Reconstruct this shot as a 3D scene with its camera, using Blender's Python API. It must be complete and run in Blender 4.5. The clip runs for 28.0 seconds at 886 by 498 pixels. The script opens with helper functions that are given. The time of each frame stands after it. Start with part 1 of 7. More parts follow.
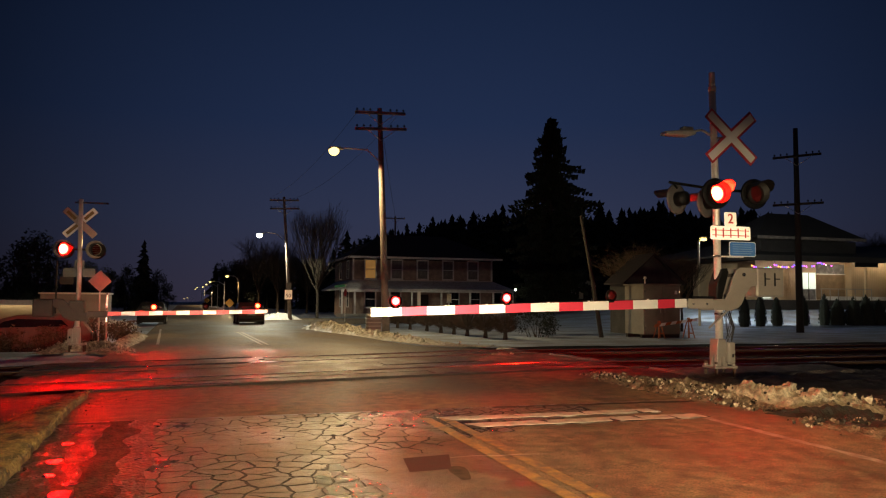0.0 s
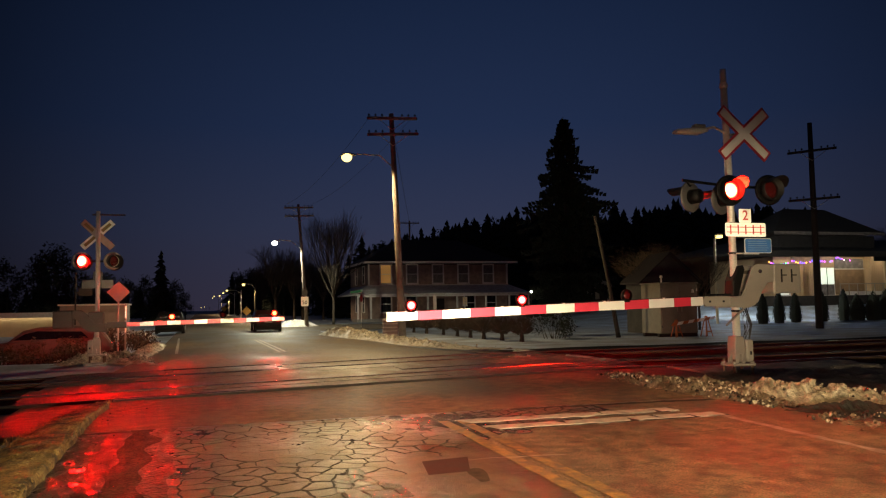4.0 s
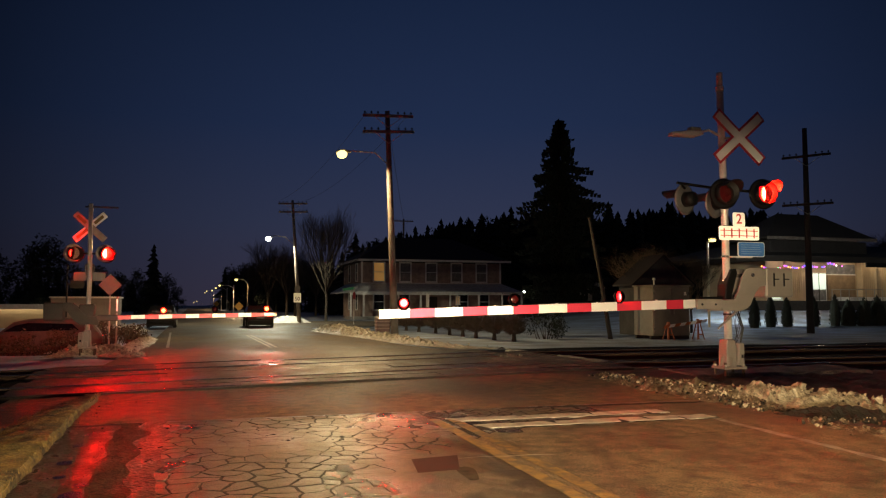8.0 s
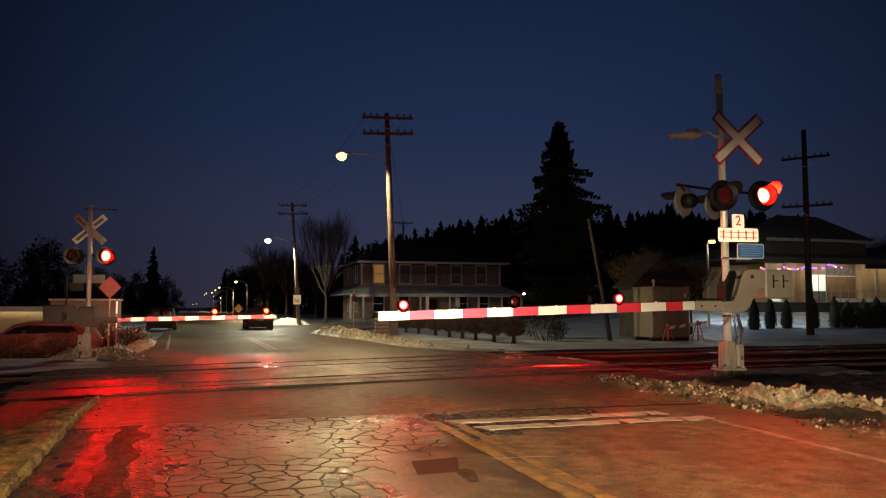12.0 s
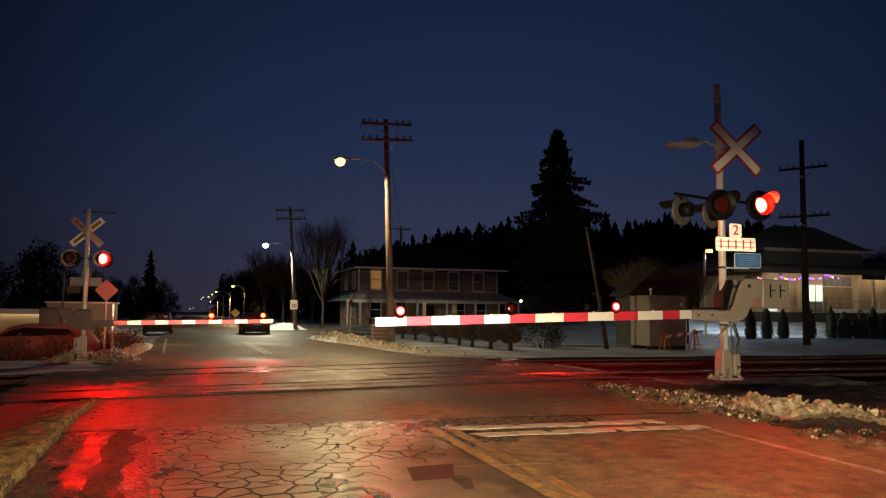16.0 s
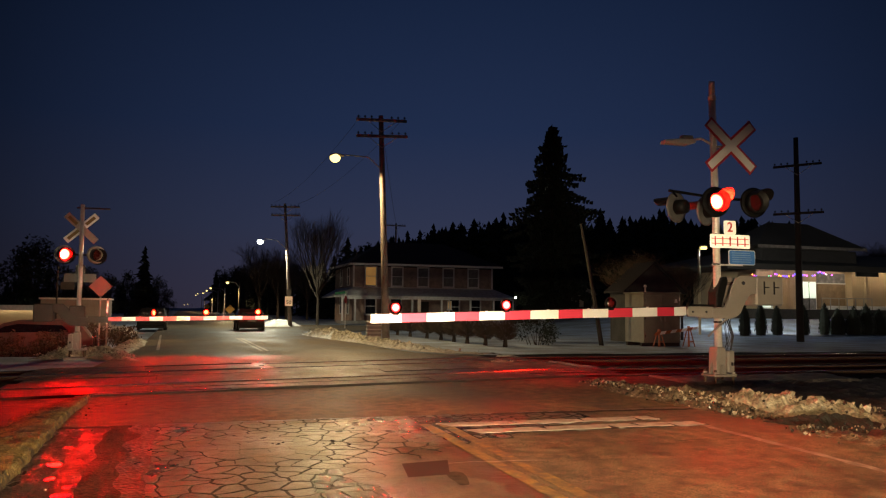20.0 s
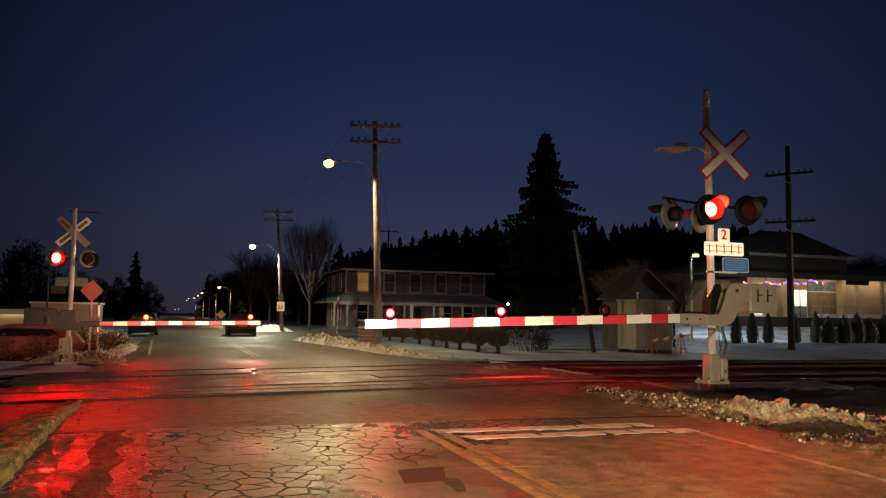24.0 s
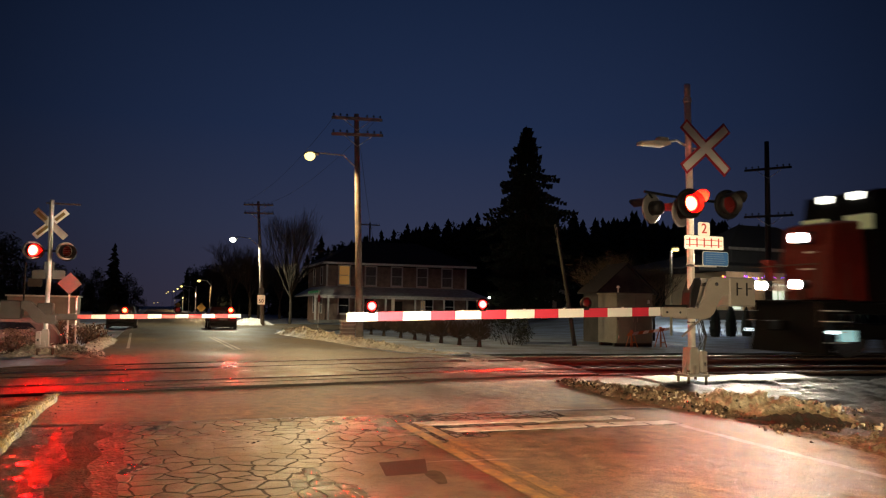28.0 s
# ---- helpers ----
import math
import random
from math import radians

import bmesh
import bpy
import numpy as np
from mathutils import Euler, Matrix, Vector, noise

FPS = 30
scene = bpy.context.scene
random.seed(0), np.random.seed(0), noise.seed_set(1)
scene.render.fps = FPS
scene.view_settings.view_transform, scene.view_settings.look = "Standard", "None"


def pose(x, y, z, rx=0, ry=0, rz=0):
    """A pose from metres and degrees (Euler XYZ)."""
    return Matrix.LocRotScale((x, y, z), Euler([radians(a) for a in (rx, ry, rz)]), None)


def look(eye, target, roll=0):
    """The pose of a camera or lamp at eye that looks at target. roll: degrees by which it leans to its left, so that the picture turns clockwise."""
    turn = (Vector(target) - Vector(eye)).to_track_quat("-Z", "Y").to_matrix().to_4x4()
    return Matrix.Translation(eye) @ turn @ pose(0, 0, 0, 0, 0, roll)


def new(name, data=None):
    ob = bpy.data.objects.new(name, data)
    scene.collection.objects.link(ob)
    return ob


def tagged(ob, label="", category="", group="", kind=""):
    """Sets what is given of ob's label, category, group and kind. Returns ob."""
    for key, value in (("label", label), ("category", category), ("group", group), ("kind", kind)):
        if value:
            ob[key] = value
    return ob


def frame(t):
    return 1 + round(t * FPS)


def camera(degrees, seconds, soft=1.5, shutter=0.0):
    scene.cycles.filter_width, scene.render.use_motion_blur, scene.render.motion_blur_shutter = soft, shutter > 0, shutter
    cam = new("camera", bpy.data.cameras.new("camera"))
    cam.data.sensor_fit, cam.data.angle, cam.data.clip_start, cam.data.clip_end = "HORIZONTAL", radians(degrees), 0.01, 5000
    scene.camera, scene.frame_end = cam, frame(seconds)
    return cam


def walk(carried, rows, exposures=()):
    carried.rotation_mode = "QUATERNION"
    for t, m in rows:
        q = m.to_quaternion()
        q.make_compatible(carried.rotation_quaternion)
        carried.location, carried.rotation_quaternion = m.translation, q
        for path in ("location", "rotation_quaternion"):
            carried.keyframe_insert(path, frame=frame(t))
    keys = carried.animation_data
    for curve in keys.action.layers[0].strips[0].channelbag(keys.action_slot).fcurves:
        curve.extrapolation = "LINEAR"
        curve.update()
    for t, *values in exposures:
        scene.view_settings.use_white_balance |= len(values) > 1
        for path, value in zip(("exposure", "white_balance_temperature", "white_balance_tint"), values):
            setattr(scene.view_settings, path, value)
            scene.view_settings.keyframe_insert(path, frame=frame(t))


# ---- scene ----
# ---- camera and its walk ----
cam = camera(57.8, 28.0, soft=1.2, shutter=0.6)
walk(cam, [
    (0, pose(-0.007, 0.021, 1.364, 93.808, -0.261, -17.994)),
    (0.5, pose(0.002, 0.035, 1.360, 93.912, -0.115, -17.969)),
    (1, pose(0.004, 0.013, 1.358, 94.315, 0.305, -17.745)),
    (1.5, pose(0.011, 0.015, 1.354, 94.386, 0.582, -17.352)),
    (2, pose(0.020, 0.014, 1.356, 94.336, 0.876, -17.207)),
    (2.5, pose(0.011, 0.010, 1.358, 94.225, 1.029, -16.938)),
    (3, pose(-0.007, -0.003, 1.362, 93.940, 1.079, -16.652)),
    (3.5, pose(-0.011, -0.020, 1.360, 94.019, 1.026, -16.806)),
    (5.5, pose(0.001, -0.006, 1.359, 94.236, 0.825, -16.791)),
    (6, pose(0.000, -0.004, 1.352, 94.590, 0.605, -16.875)),
    (6.5, pose(-0.001, -0.008, 1.352, 94.551, 0.360, -16.947)),
    (7, pose(-0.007, -0.009, 1.353, 94.330, 0.175, -17.124)),
    (7.5, pose(-0.007, -0.010, 1.347, 94.209, 0.093, -17.299)),
    (8, pose(-0.000, 0.000, 1.350, 93.988, -0.000, -17.363)),
    (8.5, pose(0.002, -0.005, 1.353, 93.707, -0.010, -17.621)),
    (9, pose(0.006, -0.012, 1.354, 93.698, -0.055, -17.603)),
    (9.5, pose(0.013, 0.000, 1.355, 93.699, -0.033, -17.664)),
    (10, pose(0.012, -0.004, 1.353, 93.733, 0.003, -17.586)),
    (10.5, pose(0.005, -0.007, 1.353, 93.804, 0.073, -17.484)),
    (11, pose(0.003, -0.008, 1.349, 93.928, 0.025, -17.415)),
    (11.5, pose(0.003, -0.007, 1.353, 93.997, 0.075, -17.389)),
    (12, pose(-0.001, -0.008, 1.352, 94.120, 0.067, -17.384)),
    (12.5, pose(-0.001, -0.008, 1.357, 94.238, 0.086, -17.405)),
    (14.5, pose(-0.016, -0.030, 1.352, 94.852, -0.301, -17.496)),
    (15, pose(-0.013, -0.017, 1.344, 94.798, -0.453, -17.517)),
    (15.5, pose(-0.017, -0.018, 1.345, 94.716, -0.519, -17.619)),
    (16, pose(-0.004, -0.012, 1.347, 94.590, -0.511, -17.600)),
    (16.5, pose(0.004, -0.005, 1.348, 94.468, -0.501, -17.547)),
    (17, pose(-0.001, -0.009, 1.348, 94.284, -0.504, -17.601)),
    (17.5, pose(-0.003, -0.008, 1.348, 94.283, -0.498, -17.661)),
    (18, pose(-0.003, -0.010, 1.347, 94.416, -0.466, -17.716)),
    (18.5, pose(-0.003, -0.009, 1.345, 94.373, -0.436, -17.767)),
    (19, pose(-0.008, -0.012, 1.344, 94.317, -0.511, -17.835)),
    (19.5, pose(-0.011, -0.012, 1.346, 94.338, -0.504, -17.902)),
    (20, pose(-0.011, -0.021, 1.350, 94.344, -0.554, -17.969)),
    (20.5, pose(-0.015, -0.019, 1.347, 94.370, -0.671, -18.078)),
    (21, pose(-0.024, -0.024, 1.346, 94.375, -0.766, -18.086)),
    (21.5, pose(-0.038, -0.000, 1.343, 94.435, -0.883, -18.106)),
    (23.5, pose(-0.056, -0.015, 1.348, 94.667, -0.850, -18.385)),
    (24, pose(-0.052, 0.006, 1.344, 94.792, -0.841, -18.558)),
    (24.5, pose(-0.053, 0.009, 1.345, 94.817, -0.805, -18.751)),
    (25, pose(-0.051, 0.010, 1.348, 94.794, -0.750, -19.001)),
    (25.5, pose(-0.053, 0.011, 1.344, 94.791, -0.730, -19.188)),
    (26, pose(-0.054, 0.011, 1.342, 94.942, -0.651, -19.399)),
    (26.5, pose(-0.053, 0.021, 1.338, 95.022, -0.734, -19.559)),
    (27, pose(-0.054, 0.015, 1.338, 94.958, -0.773, -19.693)),
    (27.5, pose(-0.052, 0.024, 1.332, 94.664, -0.838, -19.802)),
    (28, pose(-0.050, 0.028, 1.334, 94.361, -0.892, -19.889)),
])

# ---- world and light: blue dusk, street lamps, crossing lights ----
world = bpy.data.worlds.new("dusk")
scene.world = world
world.use_nodes = True
wn, wl = world.node_tree.nodes, world.node_tree.links
wbg = wn["Background"]
wtc = wn.new("ShaderNodeTexCoord")
wsep = wn.new("ShaderNodeSeparateXYZ")
wramp = wn.new("ShaderNodeValToRGB")
wl.new(wtc.outputs["Generated"], wsep.inputs[0])
wl.new(wsep.outputs["Z"], wramp.inputs[0])
wl.new(wramp.outputs[0], wbg.inputs[0])
SKY = ((0.0, (0.031, 0.027, 0.048)), (0.10, (0.0205, 0.0255, 0.0535)), (0.22, (0.0100, 0.0178, 0.047)), (0.42, (0.0050, 0.0108, 0.031)), (1.0, (0.004, 0.008, 0.0235)))
for i, (p, c) in enumerate(SKY):
    e = wramp.color_ramp.elements[i] if i < 2 else wramp.color_ramp.elements.new(p)
    e.position, e.color = p, (*c, 1)
# a brighter lobe of sky, its direction and width fitted to the camera's view
glow_dot = wn.new("ShaderNodeVectorMath")
glow_dot.operation = "DOT_PRODUCT"
glow_dot.inputs[1].default_value = Vector((0.33, 0.91, 0.22)).normalized()
glow_range = wn.new("ShaderNodeMapRange")
glow_range.inputs[1].default_value, glow_range.inputs[2].default_value, glow_range.inputs[3].default_value, glow_range.inputs[4].default_value = 0.84, 1.0, 0.40, 1.40
wl.new(wn["Texture Coordinate"].outputs["Generated"], glow_dot.inputs[0])
wl.new(glow_dot.outputs["Value"], glow_range.inputs[0])
wl.new(glow_range.outputs[0], wbg.inputs[1])
scene.view_settings.exposure = 0.0

WARM = (1.0, 0.66, 0.33)


def lamp(name, at, power, colour, cone=160, radius=0.12, aim=None, blend=0.5):
    d = bpy.data.lights.new(name, "SPOT")
    d.energy, d.color, d.spot_size, d.spot_blend, d.shadow_soft_size = power, colour, radians(cone), blend, radius
    ob = new(name, d)
    ob.matrix_world = look(at, aim or (at[0], at[1] + 0.001, at[2] - 1))
    return ob


# the street lamps stand along one side of the road, about 31 m apart; the first is unseen, assumed beside the view and
# placed to light the near road
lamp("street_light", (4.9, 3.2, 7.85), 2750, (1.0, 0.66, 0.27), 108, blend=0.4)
lamp("street_light", (6.45, 36.2, 7.9), 3500, (1.0, 0.72, 0.34), 168, blend=0.2)
lamp("street_light", (5.95, 67.5, 6.5), 4200, (1.0, 0.95, 0.66), 167, blend=0.04)
lamp("street_light", (5.15, 97.6, 3.9), 1600, WARM, 168, blend=0.2)
lamp("street_light", (4.8, 150.0, 4.5), 2500, WARM, 165, blend=0.3)
lamp("street_light", (5.5, 232.0, 5.0), 3000, WARM, 165, blend=0.3)
lamp("street_light", (5.2, 300.0, 5.9), 3000, WARM, 165, blend=0.3)
lamp("platform_spot", (33.38, 45.95, 5.60), 800, (0.90, 0.97, 0.95), 168, blend=0.2)
# added spot, aimed sideways to brighten the snow behind the cedars
lamp("platform_spot", (33.5, 46.0, 5.50), 4200, (0.95, 1.0, 0.86), 96, blend=0.7, aim=(42.0, 51.0, 0.8))
# dipped headlights of an unseen car assumed behind the camera: a beam ahead and a wider spread
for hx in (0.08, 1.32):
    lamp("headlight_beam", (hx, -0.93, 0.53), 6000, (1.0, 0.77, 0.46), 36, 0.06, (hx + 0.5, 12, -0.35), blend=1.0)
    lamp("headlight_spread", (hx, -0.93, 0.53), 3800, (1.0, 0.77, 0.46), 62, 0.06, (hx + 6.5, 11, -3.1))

# ---- materials ----
MATS = {}


def nodes_of(name):
    m = bpy.data.materials.new(name)
    m.use_nodes = True
    return m, m.node_tree.nodes, m.node_tree.links


def surface(name, base, rough=0.7, metal=0.0, vary=0.25, scale=6.0, fine=60.0, bump=0.15, second=None, patch=0.5, coat=0.0, coords="Object", rvary=0.1, depth=0.01, spec=0.5):
    """A painted, stone or earth surface: base colour broken by coarse stains and fine grain."""
    if name in MATS:
        return MATS[name]
    m, n, l = nodes_of(name)
    b = n["Principled BSDF"]
    tc = n.new("ShaderNodeTexCoord")
    n1, n2 = n.new("ShaderNodeTexNoise"), n.new("ShaderNodeTexNoise")
    for node, s, d in ((n1, scale, 4), (n2, fine, 3)):
        node.inputs["Scale"].default_value, node.inputs["Detail"].default_value = s, d
        l.new(tc.outputs[coords], node.inputs["Vector"])
    ramp = n.new("ShaderNodeValToRGB")
    ramp.color_ramp.elements[0].position, ramp.color_ramp.elements[1].position = patch - 0.18, patch + 0.18
    other = second or tuple(c * (1 - vary) for c in base)
    ramp.color_ramp.elements[0].color, ramp.color_ramp.elements[1].color = (*other, 1), (*base, 1)
    l.new(n1.outputs["Fac"], ramp.inputs[0])
    mix = n.new("ShaderNodeMix")
    mix.data_type, mix.blend_type = "RGBA", "MULTIPLY"
    mix.inputs[0].default_value = vary
    l.new(ramp.outputs[0], mix.inputs[6])
    g = n.new("ShaderNodeMapRange")
    g.inputs[1].default_value, g.inputs[2].default_value, g.inputs[3].default_value, g.inputs[4].default_value = 0.3, 0.7, 0.25, 1.15
    l.new(n2.outputs["Fac"], g.inputs[0])
    l.new(g.outputs[0], mix.inputs[7])
    l.new(mix.outputs[2], b.inputs["Base Color"])
    rr = n.new("ShaderNodeMapRange")
    rr.inputs[3].default_value, rr.inputs[4].default_value = max(0.02, rough - rvary), min(1, rough + rvary)
    l.new(n1.outputs["Fac"], rr.inputs[0])
    l.new(rr.outputs[0], b.inputs["Roughness"])
    b.inputs["Metallic"].default_value = metal
    b.inputs["Coat Weight"].default_value = coat
    b.inputs["Specular IOR Level"].default_value = spec
    if bump:
        bp = n.new("ShaderNodeBump")
        bp.inputs["Strength"].default_value, bp.inputs["Distance"].default_value = bump, depth
        l.new(n2.outputs["Fac"], bp.inputs["Height"])
        l.new(bp.outputs[0], b.inputs["Normal"])
    MATS[name] = m
    return m


def glow(name, colour, strength, pale=0.8):
    if name in MATS:
        return MATS[name]
    m, n, _ = nodes_of(name)
    b = n["Principled BSDF"]
    b.inputs["Base Color"].default_value = (*[min(c, pale) for c in colour], 1)
    b.inputs["Emission Color"].default_value = (*colour, 1)
    b.inputs["Emission Strength"].default_value = strength
    MATS[name] = m
    return m


def lens_glow(name, core, rim, strength, radius, hot=(0.20, 0.80)):
    """A lit lens: glare is put into its glow as a pale core, deep red out to its rim."""
    m, n, l = nodes_of(name)
    b = n["Principled BSDF"]
    b.inputs["Base Color"].default_value = (0.5, 0.01, 0.01, 1)
    tc, away, ramp, mix = n.new("ShaderNodeTexCoord"), n.new("ShaderNodeVectorMath"), n.new("ShaderNodeMapRange"), n.new("ShaderNodeMix")
    away.operation = "LENGTH"
    l.new(tc.outputs["Object"], away.inputs[0])
    ramp.interpolation_type = "SMOOTHSTEP"
    ramp.inputs[1].default_value, ramp.inputs[2].default_value = radius * hot[0], radius * hot[1]
    l.new(away.outputs["Value"], ramp.inputs[0])
    mix.data_type = "RGBA"
    mix.inputs[6].default_value, mix.inputs[7].default_value = (*core, 1), (*rim, 1)
    l.new(ramp.outputs[0], mix.inputs[0])
    l.new(mix.outputs[2], b.inputs["Emission Color"])
    b.inputs["Emission Strength"].default_value = strength
    MATS[name] = m
    return m


def wet_asphalt(name, base, wet, dry_rough=0.55, wet_rough=0.16, patch=0.5, scale=0.5, grain=140.0, relief=0.004, spec=0.5):
    """Old asphalt, damp in patches: darker and glossier where the wet lies."""
    m, n, l = nodes_of(name)
    b = n["Principled BSDF"]
    tc = n.new("ShaderNodeNewGeometry")
    mp = n.new("ShaderNodeMapping")
    mp.inputs["Scale"].default_value = (1.0, 0.45, 1.0)
    l.new(tc.outputs["Position"], mp.inputs[0])
    big, mid, grit = (n.new("ShaderNodeTexNoise") for _ in range(3))
    for node, s, d in ((big, scale, 5), (mid, 5.0, 5), (grit, grain, 2)):
        node.inputs["Scale"].default_value, node.inputs["Detail"].default_value = s, d
        l.new((mp if node is big else tc).outputs[0 if node is big else "Position"], node.inputs["Vector"])
    wr = n.new("ShaderNodeMapRange")
    wr.inputs[1].default_value, wr.inputs[2].default_value = patch - 0.12, patch + 0.12
    l.new(big.outputs["Fac"], wr.inputs[0])
    col = n.new("ShaderNodeMix")
    col.data_type = "RGBA"
    l.new(wr.outputs[0], col.inputs[0])
    col.inputs[6].default_value, col.inputs[7].default_value = (*base, 1), (*wet, 1)
    st = n.new("ShaderNodeMapRange")
    st.inputs[1].default_value, st.inputs[2].default_value, st.inputs[3].default_value, st.inputs[4].default_value = 0.3, 0.7, 0.40, 1.50
    l.new(mid.outputs["Fac"], st.inputs[0])
    gr = n.new("ShaderNodeMapRange")
    gr.inputs[1].default_value, gr.inputs[2].default_value, gr.inputs[3].default_value, gr.inputs[4].default_value = 0.32, 0.68, 0.25, 1.75
    l.new(grit.outputs["Fac"], gr.inputs[0])
    mul = n.new("ShaderNodeMath")
    mul.operation = "MULTIPLY"
    l.new(st.outputs[0], mul.inputs[0])
    l.new(gr.outputs[0], mul.inputs[1])
    vm = n.new("ShaderNodeVectorMath")
    vm.operation = "SCALE"
    l.new(col.outputs[2], vm.inputs[0])
    l.new(mul.outputs[0], vm.inputs["Scale"])
    l.new(vm.outputs[0], b.inputs["Base Color"])
    ro = n.new("ShaderNodeMapRange")
    ro.inputs[3].default_value, ro.inputs[4].default_value = dry_rough, wet_rough
    l.new(wr.outputs[0], ro.inputs[0])
    ro2 = n.new("ShaderNodeMath")
    ro2.operation = "MULTIPLY_ADD"
    ro2.inputs[1].default_value, ro2.inputs[2].default_value = 0.22, -0.11
    l.new(mid.outputs["Fac"], ro2.inputs[0])
    ad = n.new("ShaderNodeMath")
    l.new(ro.outputs[0], ad.inputs[0])
    l.new(ro2.outputs[0], ad.inputs[1])
    l.new(ad.outputs[0], b.inputs["Roughness"])
    b.inputs["Specular IOR Level"].default_value = spec
    b1, b2 = n.new("ShaderNodeBump"), n.new("ShaderNodeBump")
    b1.inputs["Strength"].default_value, b1.inputs["Distance"].default_value = 0.8, relief
    b2.inputs["Strength"].default_value, b2.inputs["Distance"].default_value = 0.6, 0.045
    l.new(grit.outputs["Fac"], b1.inputs["Height"])
    l.new(mid.outputs["Fac"], b2.inputs["Height"])
    l.new(b1.outputs[0], b2.inputs["Normal"])
    l.new(b2.outputs[0], b.inputs["Normal"])
    MATS[name] = m
    return m


ASPHALT = wet_asphalt("asphalt", (0.153, 0.109, 0.067), (0.097, 0.070, 0.044), 0.64, 0.50, 0.5, 0.7, 75.0, 0.012, 0.32)
ASPHALT_OLD = wet_asphalt("cracked_asphalt", (0.085, 0.060, 0.036), (0.048, 0.034, 0.021), 0.55, 0.24, 0.50, 1.1, 110.0, 0.006, 0.45)
CROSSING = wet_asphalt("crossing_asphalt", (0.100, 0.072, 0.044), (0.046, 0.033, 0.022), 0.60, 0.34, 0.52, 1.3, 60.0, 0.012, 0.26)
# paler mix for the crossing panels past x = 5
PALE_PANEL = wet_asphalt("pale_crossing_asphalt", (0.27, 0.225, 0.18), (0.075, 0.058, 0.042), 0.75, 0.55, 0.5, 1.1, 45.0, 0.02, 0.25)
APPROACH = wet_asphalt("approach_asphalt", (0.140, 0.097, 0.057), (0.076, 0.053, 0.033), 0.72, 0.52, 0.5, 0.8, 60.0, 0.012, 0.25)
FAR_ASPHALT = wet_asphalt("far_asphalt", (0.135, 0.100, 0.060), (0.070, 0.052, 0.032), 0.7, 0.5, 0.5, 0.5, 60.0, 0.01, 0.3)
SEALER = wet_asphalt("smooth_sealer", (0.042, 0.031, 0.024), (0.028, 0.021, 0.016), 0.50, 0.30, 0.5, 3.5, 26.0, 0.05, 0.16)
WORN_STRIP = wet_asphalt("worn_rough_strip", (0.030, 0.022, 0.016), (0.020, 0.015, 0.011), 0.80, 0.50, 0.55, 3.2, 40.0, 0.03, 0.12)
WET_RIDGE = wet_asphalt("wet_pitted_asphalt", (0.030, 0.022, 0.017), (0.014, 0.011, 0.009), 0.60, 0.32, 0.50, 7.0, 55.0, 0.03, 0.18)
GUTTER = wet_asphalt("wet_gutter_gravel", (0.024, 0.020, 0.016), (0.010, 0.008, 0.007), 0.9, 0.13, 0.56, 8.0, 38.0, 0.05)
GRAVEL_SNOW = surface("gravelly_ploughed_snow", (0.34, 0.265, 0.18), 0.7, vary=0.85, scale=7.0, fine=45, bump=1.0, second=(0.075, 0.046, 0.022), patch=0.60, depth=0.03)
# yellow lamp light and dark gaps between lumps are put into the colour
SNOW_YELLOW = surface("yellow_tinted_snow", (0.42, 0.38, 0.29), 0.45, vary=0.7, scale=7.0, fine=26, bump=1.0, second=(0.075, 0.050, 0.026), patch=0.46, depth=0.03)
DRY_GRASS = surface("dead_grass_blades", (0.38, 0.28, 0.10), 0.7, vary=0.5, scale=8, fine=40, bump=0)
ICE = surface("wet_ice_clods", (0.62, 0.55, 0.42), 0.22, vary=0.4, scale=9, fine=50, bump=0.3)
WET_STONE = surface("wet_grit", (0.05, 0.042, 0.035), 0.25, vary=0.6, scale=20, fine=60, bump=0.2)
# near-black for tar and dirt in cracks, and for shade on crack walls
CRACK = surface("crack_tar_and_shade", (0.016, 0.011, 0.008), 0.85, vary=0.4)
YELLOW = surface("worn_yellow_paint", (0.40, 0.24, 0.06), 0.55, vary=0.6, scale=9, second=(0.095, 0.070, 0.042), patch=0.53, coords="Object")
TARNISHED = surface("tarnished_brass_sheeting", (0.26, 0.16, 0.04), 0.5, vary=0.3)
# near-black colour for the shadow in the hollow of the snow bank
HOLLOW_SHADE = surface("black_hollow_shade", (0.012, 0.009, 0.007), 0.85, vary=0.5, scale=6, fine=40, bump=0.8, depth=0.02)
WHITE_LINE = surface("worn_white_paint", (0.52, 0.48, 0.42), 0.5, vary=0.5, scale=7, second=(0.16, 0.14, 0.12), patch=0.40)
# the blue of the dusk sky is mixed into the snow's base colour
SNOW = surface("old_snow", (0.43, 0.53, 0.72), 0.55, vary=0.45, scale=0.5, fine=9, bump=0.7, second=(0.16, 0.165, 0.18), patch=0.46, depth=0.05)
# trodden snow, its base darkened for ground that lamps hardly reach
TRODDEN = surface("trodden_darkened_snow", (0.095, 0.092, 0.095), 0.6, vary=0.6, scale=2.6, fine=22, bump=0.8, second=(0.030, 0.027, 0.026), patch=0.55, depth=0.03, spec=0.25)
SNOW_CLEAN = surface("ploughed_snow", (0.72, 0.72, 0.72), 0.55, vary=0.3, scale=3, fine=14, bump=0.8, second=(0.45, 0.42, 0.38), patch=0.4, depth=0.03)
VERGE = surface("frozen_grass_verge", (0.36, 0.265, 0.095), 0.7, vary=0.7, scale=5, fine=40, bump=1.0, second=(0.05, 0.04, 0.024), patch=0.5, depth=0.03)
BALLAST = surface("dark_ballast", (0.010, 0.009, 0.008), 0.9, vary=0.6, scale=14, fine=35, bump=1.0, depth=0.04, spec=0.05)
